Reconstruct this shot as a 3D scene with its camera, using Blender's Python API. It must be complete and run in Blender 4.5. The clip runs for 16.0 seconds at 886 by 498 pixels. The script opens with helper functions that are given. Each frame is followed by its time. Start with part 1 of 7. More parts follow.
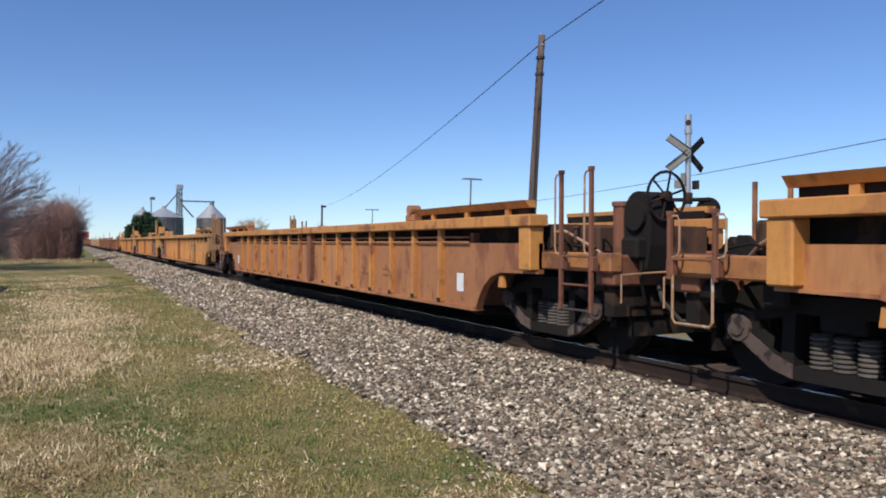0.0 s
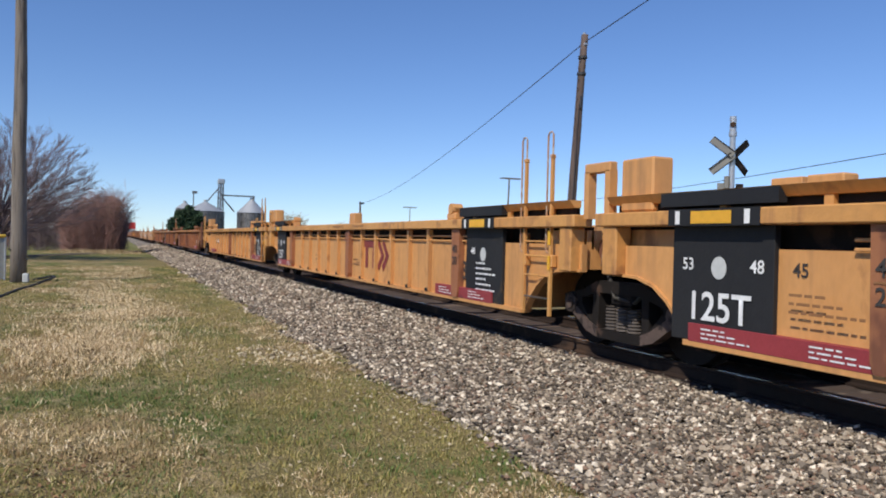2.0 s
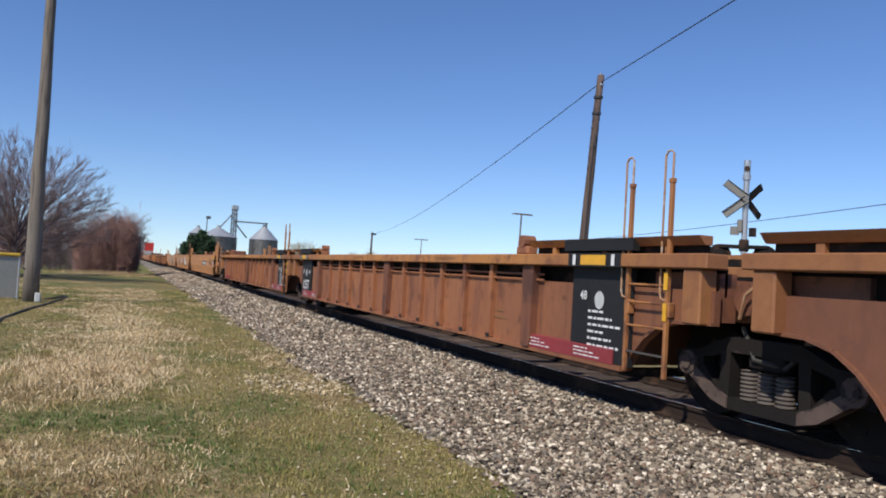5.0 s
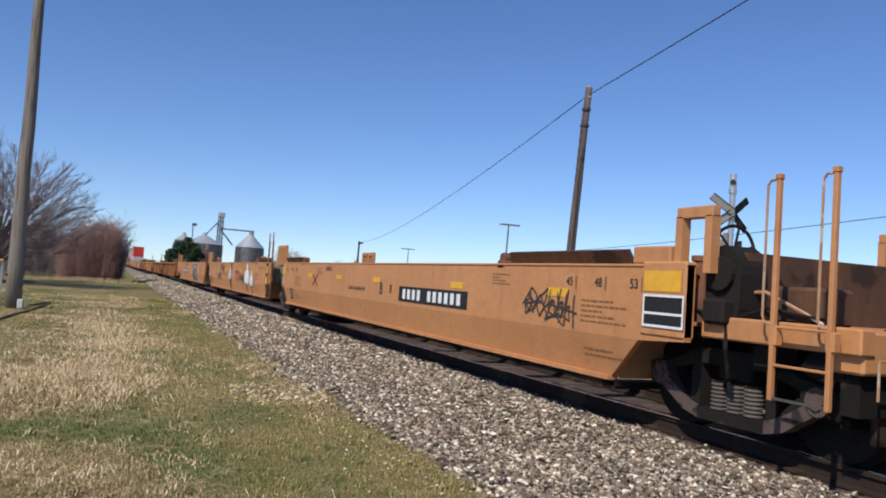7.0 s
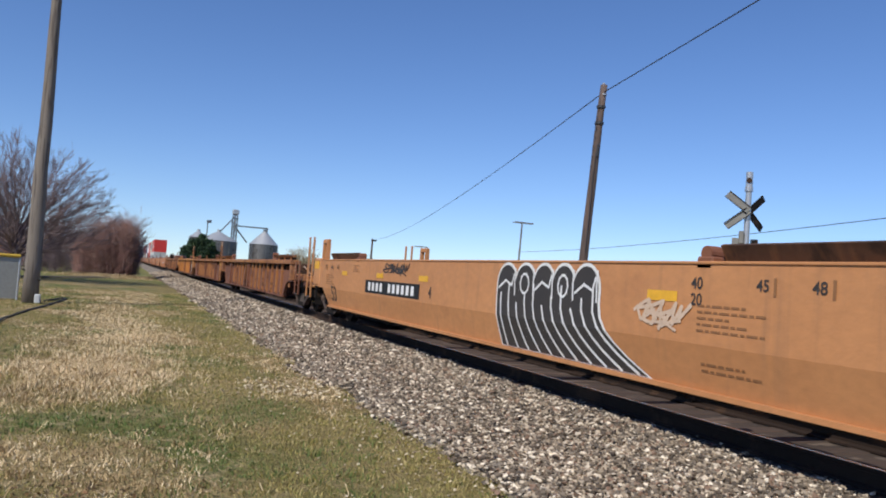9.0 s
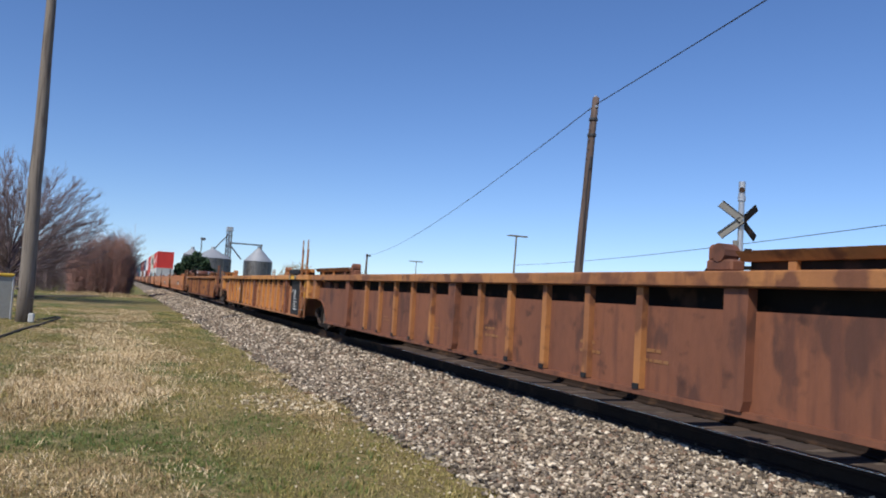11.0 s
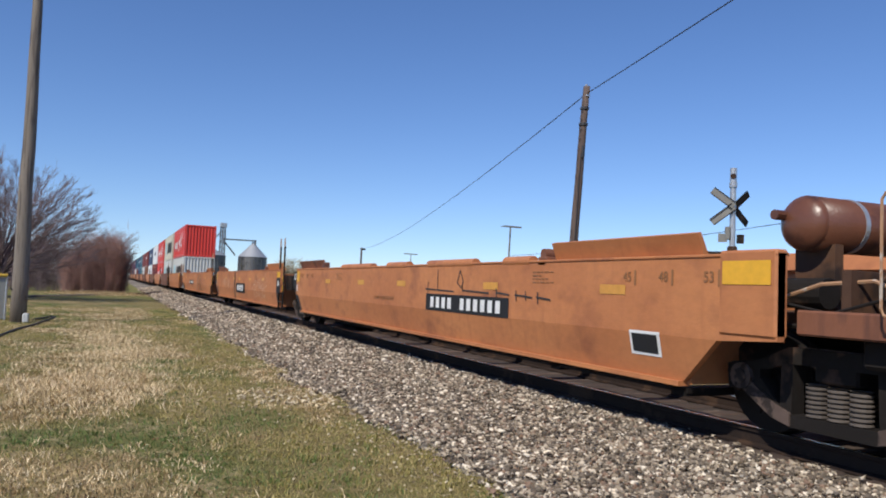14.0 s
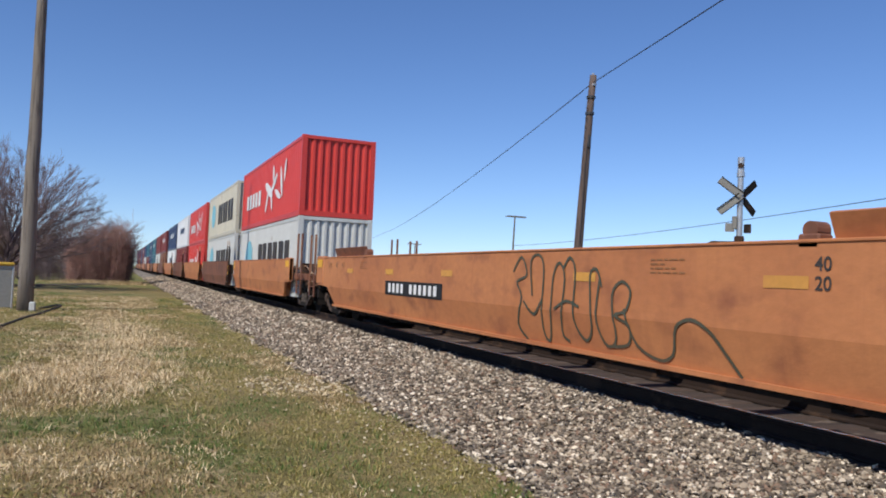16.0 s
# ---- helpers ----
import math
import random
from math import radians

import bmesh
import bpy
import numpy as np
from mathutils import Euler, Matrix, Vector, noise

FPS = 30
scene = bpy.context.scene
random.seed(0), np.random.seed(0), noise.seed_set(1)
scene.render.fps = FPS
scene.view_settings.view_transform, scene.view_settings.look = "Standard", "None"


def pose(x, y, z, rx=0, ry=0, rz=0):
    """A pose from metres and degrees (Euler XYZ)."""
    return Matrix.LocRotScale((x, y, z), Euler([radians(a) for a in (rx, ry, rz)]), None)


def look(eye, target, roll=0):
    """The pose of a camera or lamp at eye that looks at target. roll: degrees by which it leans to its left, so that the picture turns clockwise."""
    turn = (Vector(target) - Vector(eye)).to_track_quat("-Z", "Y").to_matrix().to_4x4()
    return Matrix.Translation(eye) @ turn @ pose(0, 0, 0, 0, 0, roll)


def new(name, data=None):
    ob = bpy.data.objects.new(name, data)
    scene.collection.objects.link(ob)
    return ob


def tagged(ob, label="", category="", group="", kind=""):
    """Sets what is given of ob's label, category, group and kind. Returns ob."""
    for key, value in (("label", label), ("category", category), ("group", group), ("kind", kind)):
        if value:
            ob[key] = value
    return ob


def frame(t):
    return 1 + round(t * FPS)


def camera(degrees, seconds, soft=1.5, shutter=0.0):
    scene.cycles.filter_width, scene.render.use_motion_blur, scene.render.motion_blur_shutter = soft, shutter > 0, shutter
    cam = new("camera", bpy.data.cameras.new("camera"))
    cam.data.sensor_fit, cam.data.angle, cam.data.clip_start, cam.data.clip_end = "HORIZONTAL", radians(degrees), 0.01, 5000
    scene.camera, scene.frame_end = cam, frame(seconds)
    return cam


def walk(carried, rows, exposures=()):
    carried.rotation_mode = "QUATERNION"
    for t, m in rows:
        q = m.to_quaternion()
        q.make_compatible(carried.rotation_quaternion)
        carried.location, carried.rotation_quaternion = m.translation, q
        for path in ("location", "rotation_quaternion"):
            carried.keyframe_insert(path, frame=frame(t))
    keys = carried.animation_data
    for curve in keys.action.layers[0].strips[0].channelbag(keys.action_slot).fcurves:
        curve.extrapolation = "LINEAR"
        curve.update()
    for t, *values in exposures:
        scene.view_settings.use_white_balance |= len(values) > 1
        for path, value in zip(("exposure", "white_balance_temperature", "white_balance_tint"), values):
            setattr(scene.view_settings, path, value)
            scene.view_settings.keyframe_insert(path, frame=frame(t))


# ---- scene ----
cam = camera(61.2, 16.0, soft=1.9)

# ---------------------------------------------------------------- camera
PATH = [
    (0, (0.062, -0.402, 1.695), (0.955, 1.388, 1.679), 0.2),
    (0.5, (0.054, -0.41, 1.703), (0.942, 1.382, 1.702), 0.8),
    (1, (0.04, -0.413, 1.703), (0.877, 1.403, 1.681), 2.0),
    (1.5, (0.032, -0.399, 1.699), (0.839, 1.43, 1.653), 1.3),
    (2, (0.025, -0.405, 1.695), (0.83, 1.426, 1.674), 1.4),
    (2.5, (0.023, -0.396, 1.703), (0.821, 1.437, 1.681), 1.8),
    (3, (0.018, -0.399, 1.706), (0.787, 1.448, 1.713), 2.6),
    (3.5, (0.006, -0.402, 1.709), (0.759, 1.451, 1.72), 2.8),
    (4, (0.005, -0.408, 1.704), (0.754, 1.446, 1.714), 2.5),
    (4.5, (0.005, -0.408, 1.713), (0.767, 1.441, 1.748), 2.8),
    (4.7, (0.009, -0.414, 1.711), (0.774, 1.432, 1.767), 3.1),
    (6.8, (-0.024, -0.377, 1.708), (0.776, 1.454, 1.795), 3.9),
    (7, (-0.011, -0.402, 1.718), (0.795, 1.427, 1.812), 3.9),
    (7.5, (-0.008, -0.403, 1.711), (0.812, 1.419, 1.815), 3.6),
    (8, (-0.017, -0.416, 1.709), (0.768, 1.422, 1.792), 3.7),
    (8.5, (-0.011, -0.394, 1.709), (0.751, 1.453, 1.804), 3.9),
    (9, (-0.013, -0.384, 1.7), (0.761, 1.458, 1.786), 4.2),
    (9.5, (-0.012, -0.38, 1.701), (0.795, 1.449, 1.776), 4.2),
    (9.7, (-0.012, -0.388, 1.707), (0.782, 1.445, 1.809), 4.2),
    (11.8, (-0.038, -0.401, 1.647), (0.764, 1.426, 1.775), 2.8),
    (12, (-0.022, -0.415, 1.654), (0.793, 1.406, 1.783), 2.7),
    (12.5, (-0.031, -0.428, 1.668), (0.757, 1.406, 1.795), 2.4),
    (13, (-0.025, -0.405, 1.659), (0.77, 1.427, 1.77), 1.6),
    (13.5, (-0.031, -0.4, 1.657), (0.774, 1.429, 1.737), 2.5),
    (14, (-0.018, -0.428, 1.658), (0.781, 1.403, 1.763), 2.3),
    (14.5, (-0.017, -0.418, 1.656), (0.786, 1.411, 1.759), 2.3),
    (15, (-0.024, -0.403, 1.646), (0.782, 1.424, 1.744), 2.4),
    (15.5, (-0.02, -0.396, 1.621), (0.775, 1.437, 1.71), 2.4),
    (16, (-0.065, -0.386, 1.636), (0.726, 1.449, 1.714), 2.4),
]
walk(cam, [(t, look(eye, target, roll)) for t, eye, target, roll in PATH])

# ---------------------------------------------------------------- light
world = bpy.data.worlds.new("sky")
scene.world = world
world.use_nodes = True
wn, wl = world.node_tree.nodes, world.node_tree.links
sky = wn.new("ShaderNodeTexSky")
sky.sky_type = 'NISHITA'
sky.sun_disc = False
sky.sun_elevation = radians(44.8)
sky.sun_rotation = radians(236)
sky.altitude = 600
sky.air_density = 0.94
sky.dust_density = 0.1
sky.ozone_density = 2.5
around = wn.new("ShaderNodeTexCoord")
lifted = wn.new("ShaderNodeVectorMath")
lifted.operation = 'MULTIPLY_ADD'
lifted.inputs[1].default_value = (1, 1, 0.97)
lifted.inputs[2].default_value = (0, 0, 0.022)
wl.new(around.outputs["Generated"], lifted.inputs[0])
wl.new(lifted.outputs[0], sky.inputs[0])
hue = wn.new("ShaderNodeHueSaturation")
hue.inputs["Hue"].default_value = 0.503
hue.inputs["Saturation"].default_value = 1.12
wl.new(sky.outputs[0], hue.inputs["Color"])
cool = wn.new("ShaderNodeMix")
cool.data_type, cool.blend_type = 'RGBA', 'MULTIPLY'
cool.inputs["Factor"].default_value = 1.0
cool.inputs["B"].default_value = (0.925, 0.985, 1.15, 1)
wl.new(hue.outputs[0], cool.inputs["A"])
wl.new(cool.outputs["Result"], wn["Background"].inputs[0])
wn["Background"].inputs[1].default_value = 0.117
sun = new("sun", bpy.data.lights.new("sun", 'SUN'))
sun.data.energy = 4.2
sun.data.angle = radians(0.5)
sun.data.color = (1, 0.94, 0.84)
sun.matrix_world = look((-25, -17, 30), (0, 0, 0))
scene.view_settings.exposure = 0.0

# ---------------------------------------------------------------- materials


def mix_color(nt, fac, a, b, mode='MIX'):
    n = nt.nodes.new("ShaderNodeMix")
    n.data_type, n.blend_type = 'RGBA', mode
    for sock, val in ((n.inputs["Factor"], fac), (n.inputs["A"], a), (n.inputs["B"], b)):
        if isinstance(val, bpy.types.NodeSocket):
            nt.links.new(val, sock)
        elif isinstance(val, tuple):
            sock.default_value = (*val, 1)
        else:
            sock.default_value = val
    return n.outputs["Result"]


def noise_node(nt, vec, scale, detail=4, lo=0.35, hi=0.65):
    n = nt.nodes.new("ShaderNodeTexNoise")
    n.inputs["Scale"].default_value = scale
    n.inputs["Detail"].default_value = detail
    nt.links.new(vec, n.inputs["Vector"])
    r = nt.nodes.new("ShaderNodeMapRange")
    r.inputs[1].default_value, r.inputs[2].default_value = lo, hi
    nt.links.new(n.outputs[0], r.inputs[0])
    return r.outputs[0]


def coords(nt, stretch=(1, 1, 1), shuffle=True):
    tc = nt.nodes.new("ShaderNodeTexCoord")
    mp = nt.nodes.new("ShaderNodeMapping")
    mp.inputs["Scale"].default_value = stretch
    nt.links.new(tc.outputs["Object"], mp.inputs["Vector"])
    if shuffle:
        info = nt.nodes.new("ShaderNodeObjectInfo")
        mul = nt.nodes.new("ShaderNodeMath")
        mul.operation = 'MULTIPLY'
        mul.inputs[1].default_value = 37.0
        nt.links.new(info.outputs["Random"], mul.inputs[0])
        nt.links.new(mul.outputs[0], mp.inputs["Location"])
    return mp.outputs[0]


def surface(name, base, second, patches=None, rough=0.6, metal=0.0, big=0.8, small=14.0, cover=0.55, stretch=(1, 1, 1), bump=0.15, bump_scale=40.0, edge=0.08, streaks=None, rusty_ends=None, gloss=0.5, scuffed=True, end_share=0.8, low_end=False):
    """Painted or raw surface: two tones in broad clouds, a grain, and patches of a third tone with ragged edges."""
    m = bpy.data.materials.new(name)
    m.use_nodes = True
    nt = m.node_tree
    bs = nt.nodes["Principled BSDF"]
    vec = coords(nt, stretch)
    col = mix_color(nt, noise_node(nt, vec, big, 5, 0.3, 0.7), base, second)
    if patches:
        col = mix_color(nt, noise_node(nt, vec, big * 3.1, 8, cover, cover + edge), col, patches)
    if streaks:
        runs = noise_node(nt, coords(nt, (3.0, 7.0, 0.55)), 1.0, 7, 0.53, 0.72)
        col = mix_color(nt, runs, col, streaks)
    if streaks and scuffed:
        scuffs = noise_node(nt, coords(nt, (1.0, 2.2, 3.0)), 1.6, 9, 0.6, 0.74)
        col = mix_color(nt, scuffs, col, tuple(c * 0.62 for c in streaks))
    if rusty_ends:
        place = nt.nodes.new("ShaderNodeTexCoord")
        split = nt.nodes.new("ShaderNodeSeparateXYZ")
        nt.links.new(place.outputs["Object"], split.inputs[0])
        along = nt.nodes.new("ShaderNodeMath")
        along.operation = 'MULTIPLY' if low_end else 'ABSOLUTE'
        along.inputs[1].default_value = -1.0
        nt.links.new(split.outputs[1], along.inputs[0])
        ragged = nt.nodes.new("ShaderNodeMath")
        ragged.operation = 'MULTIPLY_ADD'
        ragged.inputs[1].default_value = 4.5
        nt.links.new(noise_node(nt, vec, 0.7, 8, 0.2, 0.8), ragged.inputs[0])
        nt.links.new(along.outputs[0], ragged.inputs[2])
        much = nt.nodes.new("ShaderNodeMapRange")
        much.inputs[1].default_value, much.inputs[2].default_value, much.inputs[4].default_value = 6.5, 11.5, end_share
        nt.links.new(ragged.outputs[0], much.inputs[0])
        col = mix_color(nt, much.outputs[0], col, rusty_ends)
    grain = noise_node(nt, vec, small, 6, 0.2, 0.8)
    grey = nt.nodes.new("ShaderNodeMapRange")
    grey.inputs[3].default_value, grey.inputs[4].default_value = 0.86, 1.07
    nt.links.new(grain, grey.inputs[0])
    comb = nt.nodes.new("ShaderNodeCombineColor")
    for i in range(3):
        nt.links.new(grey.outputs[0], comb.inputs[i])
    col = mix_color(nt, 1.0, col, comb.outputs[0], 'MULTIPLY')
    nt.links.new(col, bs.inputs["Base Color"])
    bs.inputs["Roughness"].default_value = rough
    bs.inputs["Metallic"].default_value = metal
    bs.inputs["Specular IOR Level"].default_value = gloss
    if bump:
        fine = noise_node(nt, vec, bump_scale, 4, 0.0, 1.0)
        bp = nt.nodes.new("ShaderNodeBump")
        bp.inputs["Strength"].default_value = bump
        bp.inputs["Distance"].default_value = 0.02
        nt.links.new(fine, bp.inputs["Height"])
        nt.links.new(bp.outputs[0], bs.inputs["Normal"])
    return m


def island_material(name, colors, rough=0.8, clump=0.0, size=8.0):
    """Each loose piece of a mesh takes its own tone; with clump, neighbours within a tuft lean to one tone."""
    m = bpy.data.materials.new(name)
    m.use_nodes = True
    nt = m.node_tree
    bs = nt.nodes["Principled BSDF"]
    geo = nt.nodes.new("ShaderNodeNewGeometry")
    ramp = nt.nodes.new("ShaderNodeValToRGB")
    ramp.color_ramp.interpolation = 'CONSTANT'
    els = ramp.color_ramp.elements
    while len(els) < len(colors):
        els.new(0.5)
    for i, c in enumerate(colors):
        els[i].position = i / len(colors)
        els[i].color = (*c, 1)
    vec = coords(nt, shuffle=False)
    if clump:
        both = nt.nodes.new("ShaderNodeMix")
        both.inputs[0].default_value = clump
        nt.links.new(geo.outputs["Random Per Island"], both.inputs[2])
        nt.links.new(noise_node(nt, vec, size, 3, 0.3, 0.7), both.inputs[3])
        nt.links.new(both.outputs[0], ramp.inputs[0])
    else:
        nt.links.new(geo.outputs["Random Per Island"], ramp.inputs[0])
    col = mix_color(nt, noise_node(nt, vec, 60, 3, 0.2, 0.8), ramp.outputs[0], (0.5, 0.5, 0.5), 'SOFT_LIGHT')
    nt.links.new(col, bs.inputs["Base Color"])
    bs.inputs["Roughness"].default_value = rough
    return m


STREAK = (1, 1, 0.5)
LONG = (1, 0.6, 1)
